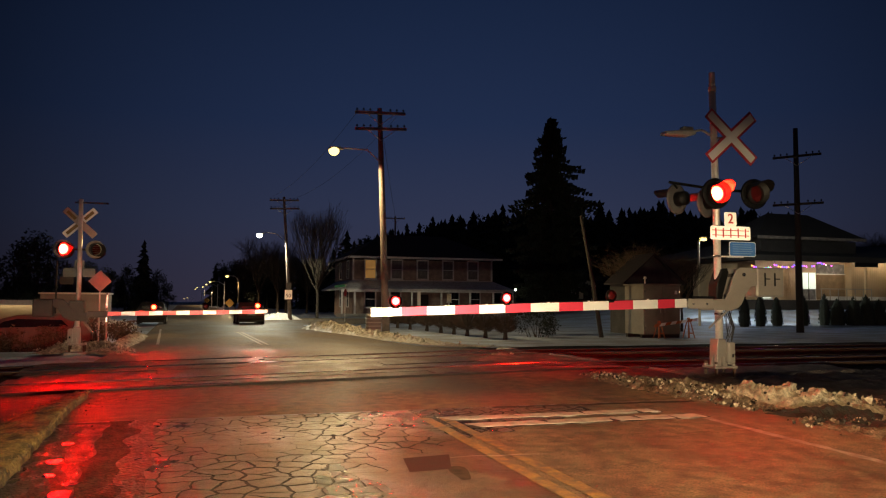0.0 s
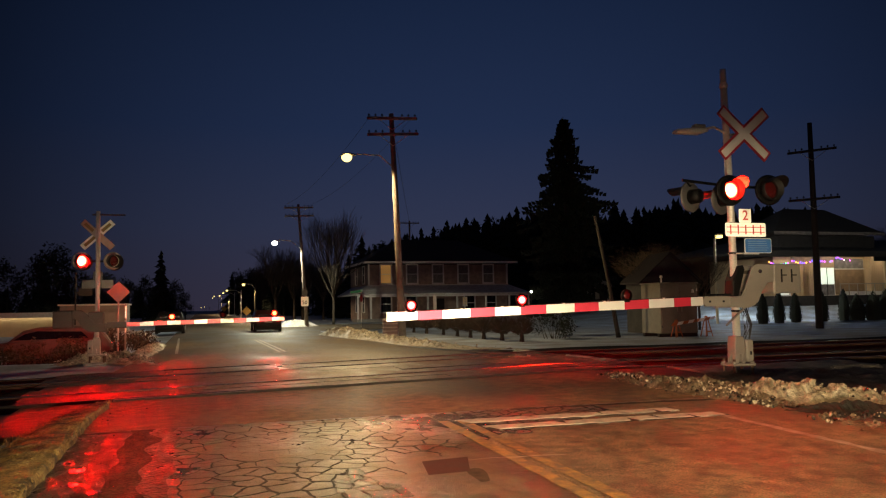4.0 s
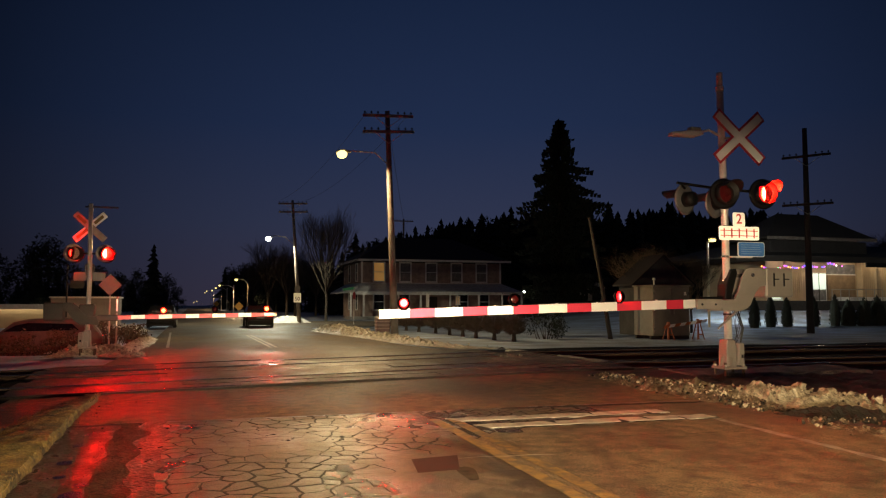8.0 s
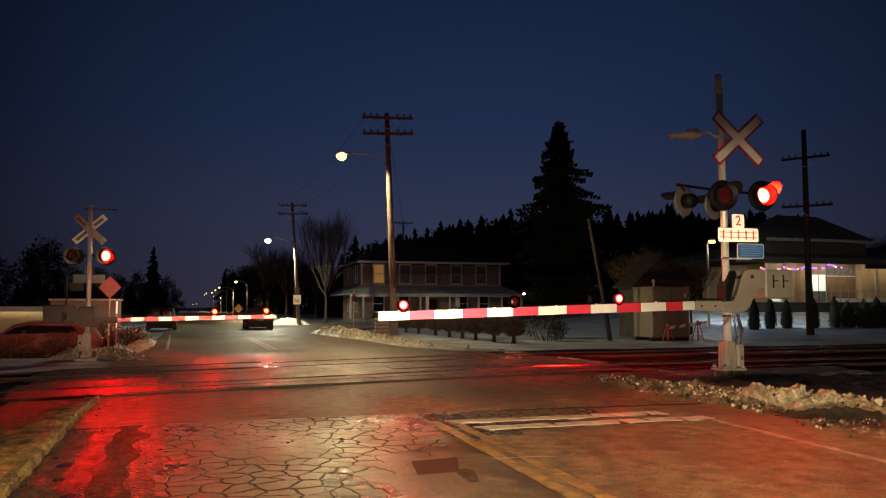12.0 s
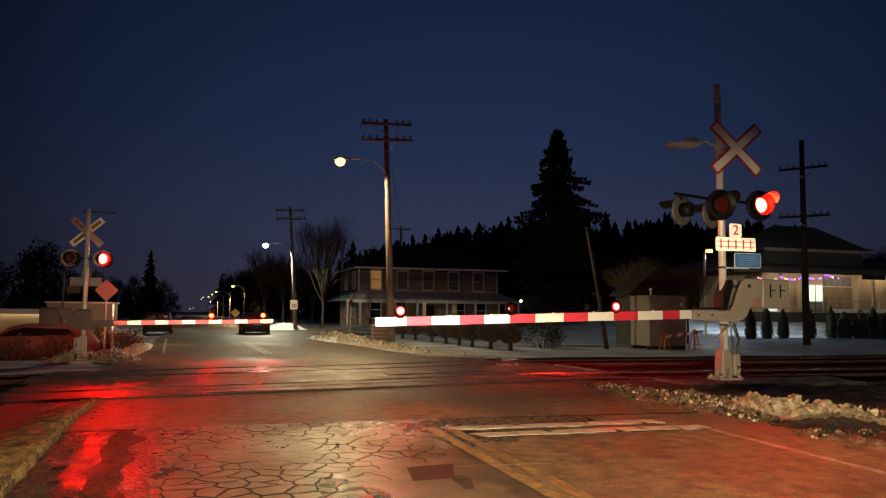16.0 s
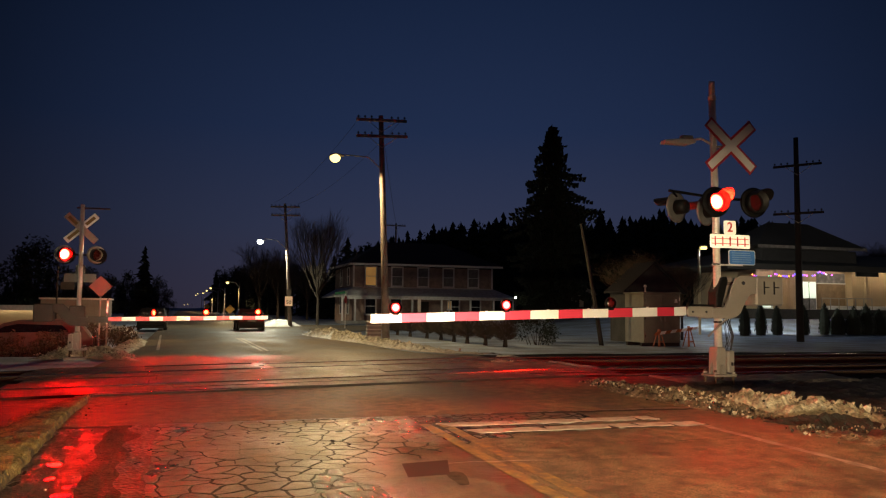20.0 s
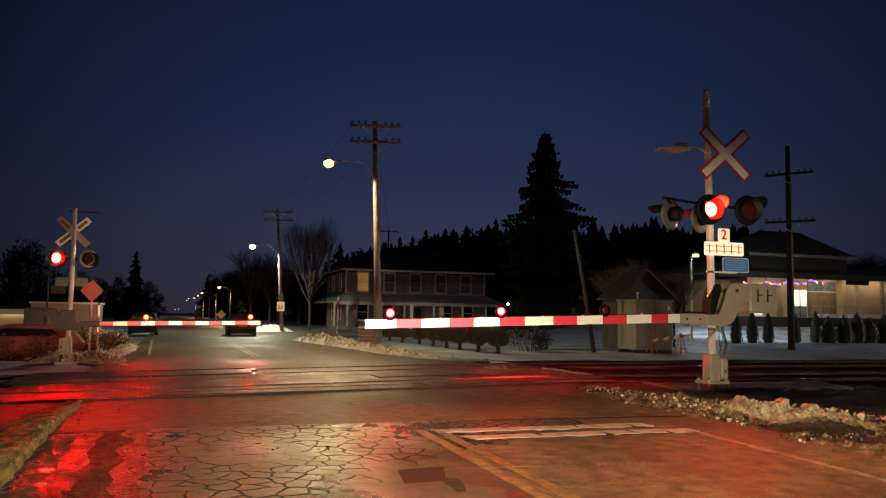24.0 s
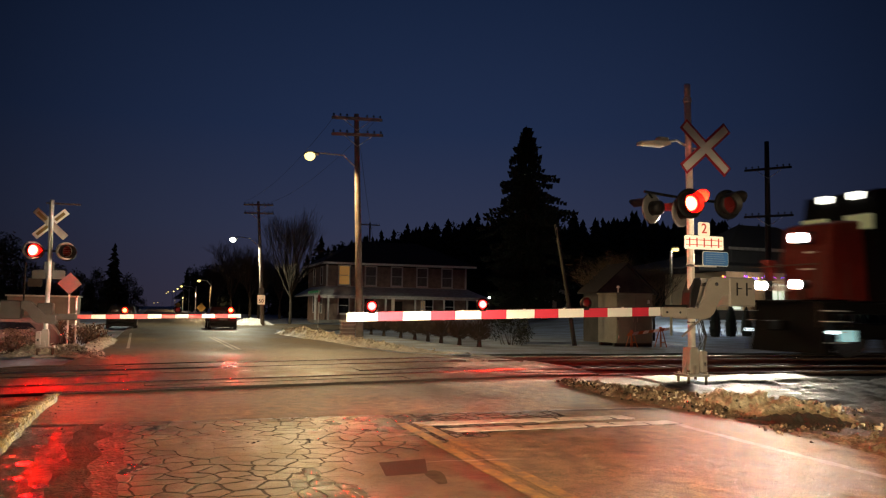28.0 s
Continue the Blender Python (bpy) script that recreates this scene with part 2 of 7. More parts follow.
STEEL = surface("rail_steel", (0.42, 0.40, 0.38), 0.22, 0.9, vary=0.2, scale=3, fine=40, bump=0.05)
RUST = surface("rail_rust", (0.10, 0.055, 0.03), 0.7, 0.2, vary=0.4)
TIE = surface("tie_wood", (0.05, 0.038, 0.03), 0.8, vary=0.5, bump=0.4)
GALV = surface("galvanised_steel", (0.80, 0.78, 0.72), 0.36, 0.22, vary=0.2, scale=4, fine=30, bump=0.06)
# darker copy of the grey paint: the far signal's shade put into colour
SHADED_GREY = surface("shaded_grey_paint", (0.115, 0.095, 0.078), 0.6, 0.0, vary=0.3, scale=3, fine=40, bump=0.1)
RETRO = surface("white_retroreflective_sheeting", (0.9, 0.88, 0.8), 0.34, 0.85, vary=0.06, scale=5, fine=80, bump=0.0)


def sheeting(name, colour, tilt):
    """Reflective sheeting: half dull paint, half gloss with one fixed normal, tilt degrees off square, set to send
    headlight back to the camera.
    """
    m = surface(name, colour, 0.45, vary=0.10, scale=5, fine=70, bump=0)
    n, l = m.node_tree.nodes, m.node_tree.links
    turned_gloss, mix, facing = n.new("ShaderNodeBsdfAnisotropic"), n.new("ShaderNodeMixShader"), n.new("ShaderNodeCombineXYZ")
    turned_gloss.inputs["Roughness"].default_value = 0.42
    bright = tuple(c ** 0.6 for c in colour)
    turned_gloss.inputs["Color"].default_value = (*bright, 1)
    facing.inputs[0].default_value, facing.inputs[1].default_value = -math.sin(radians(tilt)), -math.cos(radians(tilt))
    l.new(facing.outputs[0], turned_gloss.inputs["Normal"])
    mix.inputs[0].default_value = 0.55
    l.new(n["Principled BSDF"].outputs[0], mix.inputs[1])
    l.new(turned_gloss.outputs[0], mix.inputs[2])
    l.new(mix.outputs[0], n["Material Output"].inputs[0])
    return m


ARM_WHITE = sheeting("white_arm_sheeting", (0.86, 0.84, 0.80), 12)
ARM_RED = sheeting("red_arm_sheeting", (0.60, 0.012, 0.032), 12)
FAR_WHITE = sheeting("white_far_arm_sheeting", (0.86, 0.84, 0.80), 1)
FAR_RED = sheeting("red_far_arm_sheeting", (0.56, 0.045, 0.055), 1)
SIGN_SHEET = sheeting("white_sign_sheeting", (0.62, 0.56, 0.54), 34)
DULL_WHITE = surface("dull_weathered_white", (0.46, 0.41, 0.36), 0.6, vary=0.2, scale=5, fine=60, bump=0.02)
GREY_PAINT = surface("grey_paint", (0.31, 0.275, 0.24), 0.5, 0.1, vary=0.14, scale=3, fine=60, bump=0.08)
BLACK = surface("black_paint", (0.006, 0.006, 0.0065), 0.6, vary=0.3, spec=0.25)
CABLE = surface("cable_rubber", (0.015, 0.015, 0.016), 0.6, vary=0.2, bump=0)
SIGN_WHITE = surface("white_sheeting", (0.86, 0.84, 0.80), 0.4, vary=0.12, scale=5, fine=80, bump=0.02)
SIGN_RED = surface("red_sheeting", (0.56, 0.045, 0.055), 0.4, vary=0.2, scale=5, fine=80, bump=0.02)
SIGN_BLUE = surface("blue_sheeting", (0.06, 0.22, 0.62), 0.4, vary=0.15, bump=0.02)
SIGN_BACK = surface("sign_back_aluminium", (0.13, 0.125, 0.12), 0.45, 0.5, vary=0.15, bump=0.02)
SIGN_YELLOW = surface("yellow_sheeting", (0.75, 0.42, 0.02), 0.4, vary=0.15, bump=0.02)
SIGN_GREEN = surface("green_sheeting", (0.02, 0.30, 0.16), 0.4, vary=0.15, bump=0.02)
WOOD_POLE = surface("weathered_pole_wood", (0.25, 0.21, 0.185), 0.8, vary=0.4, scale=3, fine=30, bump=0.4)
WOOD_GREY = surface("old_grey_wood", (0.055, 0.048, 0.042), 0.85, vary=0.4, scale=3, fine=30, bump=0.4)
WOOD_DARK = surface("creosoted_wood", (0.035, 0.028, 0.024), 0.8, vary=0.4, scale=3, fine=30, bump=0.4)
TWIG = surface("brown_twigs", (0.16, 0.12, 0.075), 0.85, vary=0.4, bump=0)
DISC_BACK = surface("dull_aluminium", (0.15, 0.145, 0.14), 0.5, 0.3, vary=0.2)
SIGN_PALE = surface("pale_blue_lettering", (0.26, 0.42, 0.68), 0.4, vary=0.1, bump=0)
BARK = surface("bark", (0.07, 0.055, 0.042), 0.85, vary=0.5, bump=0.5)
NEEDLES = surface("dark_needles", (0.022, 0.034, 0.020), 0.8, vary=0.5, scale=2, fine=20, bump=0)
CEDAR = surface("cedar_foliage", (0.016, 0.022, 0.013), 0.8, vary=0.5, scale=5, fine=30, bump=0)
SHRUB = surface("dry_shrub", (0.13, 0.085, 0.05), 0.85, vary=0.5, scale=6, fine=30, bump=0)
BRICK = surface("brown_brick", (0.38, 0.28, 0.24), 0.8, vary=0.4, scale=2, fine=20, bump=0.3)
ROOF = surface("dark_shingles", (0.035, 0.03, 0.03), 0.8, vary=0.4, scale=2, fine=15, bump=0.4)
TRIM = surface("white_trim_paint", (0.74, 0.73, 0.72), 0.5, vary=0.2)
CLAD = surface("cream_metal_cladding", (0.46, 0.335, 0.205), 0.5, vary=0.15, scale=1.5, fine=20, bump=0.05)
CURTAIN = surface("curtained_glass", (0.22, 0.21, 0.21), 0.25, vary=0.3, scale=3, bump=0)
GLASS_DARK = surface("dark_window_glass", (0.012, 0.014, 0.018), 0.08, vary=0.1, bump=0)
CONCRETE = surface("concrete", (0.33, 0.32, 0.30), 0.75, vary=0.3, scale=4, fine=50, bump=0.3)
TYRE = surface("tyre_rubber", (0.015, 0.015, 0.015), 0.8, vary=0.2, bump=0.1)
LENS_DARK = surface("unlit_red_lens", (0.10, 0.008, 0.008), 0.25, vary=0.2, bump=0.05)
RED_LIT = lens_glow("lit_red_lens", (1.0, 0.014, 0.004), (1.0, 0.00002, 0.000035), 1600.0, 0.18)
RED_LIT_FAR = lens_glow("lit_red_lens_far_mast", (1.0, 0.0006, 0.0003), (1.0, 0.000005, 0.000006), 10500.0, 0.17, (0.45, 0.95))
RED_LIT_REAR = lens_glow("lit_red_lens_rear", (1.0, 0.014, 0.004), (1.0, 0.00002, 0.000035), 1350.0, 0.18)
RED_ARM_FAR = lens_glow("lit_red_far_arm_lamp", (1.0, 0.0016, 0.0004), (1.0, 0.0002, 0.00008), 1500.0, 0.09, (0.3, 1.0))
RED_ARM = lens_glow("lit_red_arm_lamp", (1.0, 0.0036, 0.0032), (1.0, 0.00008, 0.00015), 560.0, 0.09, (0.3, 0.9))
HOOD_BLACK = surface("hood_black_paint", (0.014, 0.012, 0.012), 0.55, vary=0.2)
LAMP_WARM = glow("lit_street_lamp_lens", (1.0, 0.74, 0.24), 3.0)
LAMP_COOL = glow("lit_white_lamp_lens", (0.95, 1.0, 0.86), 12.0)
WINDOW_AMBER = glow("lit_amber_window", (1.0, 0.50, 0.14), 0.16)
WINDOW_PALE = glow("lit_pale_window", (0.80, 1.0, 0.78), 0.85)
HEAD_WHITE = glow("lit_headlamp", (1.0, 0.88, 0.66), 160000.0)
HEAD_RING = glow("glowing_headlamp_ring", (1.0, 0.92, 0.76), 650.0, 0.04)

# ---- mesh helpers ----


def part(name, bm, material, parent=None, label="", smooth=False, at=None):
    me = bpy.data.meshes.new(name)
    bm.to_mesh(me)
    bm.free()
    for f in me.polygons:
        f.use_smooth = smooth
    for mm in material if isinstance(material, (list, tuple)) else (material,):
        me.materials.append(mm)
    ob = new(name, me)
    if parent:
        ob.parent = parent
    if at is not None:
        ob.matrix_basis = at
    if label:
        ob["label"] = label
    return ob


def share(name, me, parent, m):
    ob = new(name, me)
    ob.parent = parent
    ob.matrix_basis = m
    return ob


def empty(name, x, y, z, rz=0):
    ob = new(name)
    ob.empty_display_size = 0.2
    ob.matrix_basis = pose(x, y, z, 0, 0, rz)
    return ob


def box(bm, x0, x1, y0, y1, z0, z1, bevel=0.0, mi=0):
    vs = [bm.verts.new((x, y, z)) for x in (x0, x1) for y in (y0, y1) for z in (z0, z1)]
    fs = [bm.faces.new([vs[i] for i in q]) for q in ((0, 1, 3, 2), (4, 6, 7, 5), (0, 4, 5, 1), (2, 3, 7, 6), (0, 2, 6, 4), (1, 5, 7, 3))]
    for f in fs:
        f.material_index = mi
    if bevel:
        es = {e for f in fs for e in f.edges}
        r = bmesh.ops.bevel(bm, geom=list(es), offset=bevel, segments=1, affect="EDGES")
        for f in r["faces"]:
            f.material_index = mi
    return bm


def Box(x0, x1, y0, y1, z0, z1, bevel=0.0):
    return box(bmesh.new(), x0, x1, y0, y1, z0, z1, bevel)


def tube(bm, pts, radii, seg=10, cap=True, mi=0):
    """A round tube through pts, with a radius at each."""
    pts = [Vector(p) for p in pts]
    if not isinstance(radii, (list, tuple)):
        radii = [radii] * len(pts)
    rings = []
    for i, p in enumerate(pts):
        d = (pts[min(i + 1, len(pts) - 1)] - pts[max(i - 1, 0)]).normalized()
        a = d.cross(Vector((0, 0, 1)) if abs(d.z) < 0.9 else Vector((1, 0, 0))).normalized()
        b = d.cross(a)
        rings.append([bm.verts.new(p + radii[i] * (math.cos(2 * math.pi * k / seg) * a + math.sin(2 * math.pi * k / seg) * b)) for k in range(seg)])
    for r, s in zip(rings, rings[1:]):
        for k in range(seg):
            bm.faces.new((r[k], r[(k + 1) % seg], s[(k + 1) % seg], s[k])).material_index = mi
    if cap:
        bm.faces.new(rings[0][::-1]).material_index = mi
        bm.faces.new(rings[-1]).material_index = mi
    return bm


def Tube(pts, radii, seg=10):
    return tube(bmesh.new(), pts, radii, seg)


def slab(bm, outline, y0, y1, bevel=0.0, mi=0):
    """A plate with an outline in x, z, between y0 and y1."""
    a = [bm.verts.new((x, y0, z)) for x, z in outline]
    b = [bm.verts.new((x, y1, z)) for x, z in outline]
    fs = [bm.faces.new(a), bm.faces.new(b[::-1])]
    n = len(outline)
    for i in range(n):
        fs.append(bm.faces.new((a[i], b[i], b[(i + 1) % n], a[(i + 1) % n])))
    for f in fs:
        f.material_index = mi
    bmesh.ops.recalc_face_normals(bm, faces=fs)
    if bevel:
        bmesh.ops.bevel(bm, geom=list({e for f in fs[:2] for e in f.edges}), offset=bevel, segments=1, affect="EDGES")
    return bm


def rounded(w, h, r, n=4):
    """The outline of a plate w wide and h high with round corners."""
    out = []
    for cx, cz, a0 in ((w / 2 - r, h / 2 - r, 0), (-w / 2 + r, h / 2 - r, 90), (-w / 2 + r, -h / 2 + r, 180), (w / 2 - r, -h / 2 + r, 270)):
        for k in range(n + 1):
            a = radians(a0 + 90 * k / n)
            out.append((cx + r * math.cos(a), cz + r * math.sin(a)))
    return out


def lathe(bm, profile, seg=20, axis="y", mi=0, cap=True):
    """Turns (radius, distance) pairs about the y or z axis."""
    rings = []
    for r, d in profile:
        ring = []
        for k in range(seg):
            a = 2 * math.pi * k / seg
            c, s = r * math.cos(a), r * math.sin(a)
            ring.append(bm.verts.new((c, d, s) if axis == "y" else (c, s, d)))
        rings.append(ring)
    fs = []
    for r, s in zip(rings, rings[1:]):
        for k in range(seg):
            fs.append(bm.faces.new((r[k], r[(k + 1) % seg], s[(k + 1) % seg], s[k])))
    if cap and profile[0][0] > 1e-4:
        fs.append(bm.faces.new(rings[0]))
    if cap and profile[-1][0] > 1e-4:
        fs.append(bm.faces.new(rings[-1]))
    for f in fs:
        f.material_index = mi
    bmesh.ops.recalc_face_normals(bm, faces=fs)
    return bm


# ---- ground ----


def smooth(a, b, v):
    v = min(1.0, max(0.0, (v - a) / (b - a)))
    return v * v * (3 - 2 * v)


def line(v, xs, ys):
    return float(np.interp(v, xs, ys))


def rise(x):
    """The tracks climb gently from one side of the road to the other."""
    return 0.02 * (min(7.0, max(-4.0, x)) - 3.0)


def ground(x, y):
    z = line(y, (-40, 10.5, 14, 20, 26, 40, 60), (-0.88, 0, 0.03, 0.02, -0.1, -0.15, -0.15))
    z += rise(x) * smooth(10.5, 13.5, y) * (1 - smooth(20.5, 27, y))
    z += 1.5 * smooth(40, 62, y) * smooth(26, 42, x)
    z -= 0.55 * smooth(27.5, 30.5, y) * (1 - smooth(37, 42, y)) * (1 - smooth(-3.6, -2.9, x))
    z -= 0.2 * smooth(13.4, 14.0, y) * (1 - smooth(21.0, 23.5, y)) * (smooth(8.6, 9.6, x) + 1 - smooth(-4.0, -3.0, x))
    return z


def sheet(name, x0, x1, y0, y1, step, lift, material, edge=None, rough=0.0, freq=0.9):
    """A sheet on the ground, cut into squares; edge(x, y) moves its border, rough makes it uneven."""
    bm = bmesh.new()
    nx, ny = max(1, round((x1 - x0) / step)), max(1, round((y1 - y0) / step))
    grid = []
    for j in range(ny + 1):
        row = []
        for i in range(nx + 1):
            x, y = x0 + (x1 - x0) * i / nx, y0 + (y1 - y0) * j / ny
            if edge:
                x, y = edge(x, y, i / nx, j / ny)
            z = ground(x, y) + lift
            if rough:
                z += rough * noise.fractal(Vector((x * freq, y * freq, 3.1)), 0.8, 2.0, 5) if 0 < i < nx and 0 < j < ny else -0.12
            row.append(bm.verts.new((x, y, z)))
        grid.append(row)
    for j in range(ny):
        for i in range(nx):
            bm.faces.new((grid[j][i], grid[j][i + 1], grid[j + 1][i + 1], grid[j + 1][i]))
    return part(name, bm, material, smooth=True)


def ground_sheet():
    xs = [-1500, -600, -200, -80, -40] + [v * 2.0 for v in range(-12, 31)] + [80, 120, 250, 700, 1500]
    ys = [-300, -80, -40, -20, -10] + [v * 1.5 for v in range(-4, 48)] + [80, 95, 120, 180, 300, 700, 1800]
    bm = bmesh.new()
    grid = [[bm.verts.new((x, y, ground(x, y) - 0.03 + (0.05 * noise.noise(Vector((x * 0.3, y * 0.3, 0))) - 0.05 if -60 < x < 90 and abs(y) < 110 else 0))) for x in xs] for y in ys]
    for j in range(len(ys) - 1):
        for i in range(len(xs) - 1):
            bm.faces.new((grid[j][i], grid[j][i + 1], grid[j + 1][i + 1], grid[j + 1][i]))
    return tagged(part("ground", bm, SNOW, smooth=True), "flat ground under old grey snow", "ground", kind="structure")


ground_sheet()


def crack_edge(x):
    """How far towards the camera the cracked part of the road reaches."""
    return line(x, (1.2, 1.36, 1.81, 2.83, 4.46, 5.0), (4.0, 6.09, 7.4, 7.94, 9.14, 9.5))


def road():
    ob = sheet("road", 2.766, 7.3, -40, 10.0, 0.5, 0.0, ASPHALT)
    tagged(ob, "damp two-lane asphalt road with worn paint", "road", kind="structure")
    part_sheet = lambda *a, **k: sheet(*a, **k)
    for args in (("cracked_bed", -1.35, 2.77, 4.9, 10.0, 0.5, -0.006, CRACK), ("lane_behind", -1.35, 2.746, -40, 4.9, 0.5, 0.0, ASPHALT_OLD)):
        part_sheet(*args).parent = ob
    side = lambda k, a, s: (lambda x, y, u, v: (x + a * noise.noise(Vector((0.0, y * s, k + (0 if u < 0.5 else 3)))) * abs(2 * u - 1), y))
    part_sheet("lane_joint", 2.5, 2.77, 4.9, 9.99, 0.1, -0.001, ASPHALT_OLD).parent = ob
    part_sheet("wet_gutter", -1.42, -0.70, 4.9, 9.85, 0.06, 0.001, GUTTER, edge=side(3.0, 0.10, 2.7)).parent = ob
    part_sheet("wet_ridge", -0.98, -0.72, 4.9, 9.90, 0.05, 0.0025, WET_RIDGE, edge=side(9.0, 0.08, 2.1)).parent = ob
    water = surface("standing_water", (0.012, 0.010, 0.009), 0.07, vary=0.2, scale=9, fine=24, bump=0.25, depth=0.01)
    for px, py, pr in ((-1.04, 7.86, 0.09), (-0.84, 6.62, 0.12), (-1.03, 8.69, 0.07), (-1.0, 7.28, 0.06), (-0.80, 6.95, 0.07), (-1.06, 6.4, 0.06), (-1.02, 9.3, 0.06), (-0.9, 5.9, 0.10)):
        bm = bmesh.new()
        bm.faces.new([bm.verts.new((px + pr * (0.8 + 0.3 * noise.noise(Vector((px * 9, py * 9, k)))) * math.cos(k * 0.524), py + 1.5 * pr * (0.8 + 0.35 * noise.noise(Vector((k, px, py)))) * math.sin(k * 0.524), ground(px, py) + 0.0055)) for k in range(12)])
        part("puddle", bm, water, ob, "small puddle")
    part_sheet("worn_strip", -0.76, -0.42, 4.9, 9.99, 0.07, 0.0035, WORN_STRIP, edge=side(5.0, 0.10, 1.9)).parent = ob
    part_sheet("sealed_band", -0.47, -0.24, 4.9, 9.98, 0.05, 0.0065, SEALER, edge=side(7.0, 0.13, 1.9)).parent = ob
    part_sheet("crossing_approach", -2.6, 8.6, 10.0, 13.72, 0.4, 0.003, APPROACH).parent = ob
    part_sheet("crossing_bed", -3.4, 8.9, 13.72, 20.45, 0.4, -0.09, CRACK).parent = ob
    rng = random.Random(31)
    for y0, y1 in ((13.74, 13.92), (14.235, 14.80), (14.825, 15.405), (15.59, 16.55), (16.57, 17.48), (17.50, 18.33), (18.615, 19.19), (19.215, 19.785), (20.06, 20.44)):
        x = -3.4 + rng.uniform(0, 0.6)
        while x < 8.9:
            x1 = min(8.9, x + rng.choice((2.1, 2.45, 2.45, 2.8)))
            bm = bmesh.new()
            n = 6
            top, low = [], []
            dz, ti = rng.uniform(-0.008, 0.008), rng.uniform(-0.006, 0.006)
            if y0 < 13.8 or (y0 > 18.6 and x < 1.0):
                dz += 0.035
            for k in range(n + 1):
                xx = x + 0.006 + (x1 - x - 0.012) * k / n
                for lst, zz, ins in ((top, dz, 0.008), (low, -0.08, 0.0)):
                    lst.append([bm.verts.new((xx, yy, ground(xx, yy) + zz + (ti * (1 if e else -1) if zz > -0.05 else 0) + 0.004 * noise.noise(Vector((xx * 2, yy * 2, 0))))) for e, yy in ((0, y0 + ins), (1, y1 - ins))])
            for a, b, c, d in zip(top, top[1:], low, low[1:]):
                bm.faces.new((a[0], b[0], b[1], a[1]))
                bm.faces.new((a[0], c[0], d[0], b[0])).material_index = 1
                bm.faces.new((a[1], b[1], d[1], c[1])).material_index = 1
            for q in (0, n):
                bm.faces.new((top[q][0], top[q][1], low[q][1], low[q][0])).material_index = 1
            bmesh.ops.recalc_face_normals(bm, faces=bm.faces)
            part("crossing_panel", bm, (PALE_PANEL if x > 5.0 else CROSSING, CRACK), ob)
            x = x1

    def flare(x, y, u, v):
        return (x + (0.5 - u) * -1.0 * (1 - smooth(20.45, 30, y)) + (2.2 * u * smooth(52, 60, y) * (1 - smooth(70, 78, y)) * 6), y)
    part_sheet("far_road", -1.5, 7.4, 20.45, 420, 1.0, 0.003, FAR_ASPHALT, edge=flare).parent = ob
    return ob


def strip(name, pts, width, material, parent, lift=0.008, step=0.25, ragged=0.0):
    """A painted line along pts on the road."""
    bm = bmesh.new()
    rng = random.Random(name + str(pts[0]))
    prev = None
    for (xa, ya), (xb, yb) in zip(pts, pts[1:]):
        d = math.hypot(xb - xa, yb - ya)
        k = max(1, round(d / step))
        nx, ny = (yb - ya) / d, -(xb - xa) / d
        for i in range(k + 1):
            x, y = xa + (xb - xa) * i / k, ya + (yb - ya) * i / k
            w = [width / 2 + ragged * rng.uniform(-1, 1) for _ in (0, 1)]
            cur = [bm.verts.new((x + s * ww * nx, y + s * ww * ny, ground(x, y) + lift)) for s, ww in zip((-1, 1), w)]
            if prev:
                bm.faces.new((prev[0], prev[1], cur[1], cur[0]))
            prev = cur
    bmesh.ops.recalc_face_normals(bm, faces=bm.faces)
    return part(name, bm, material, parent)


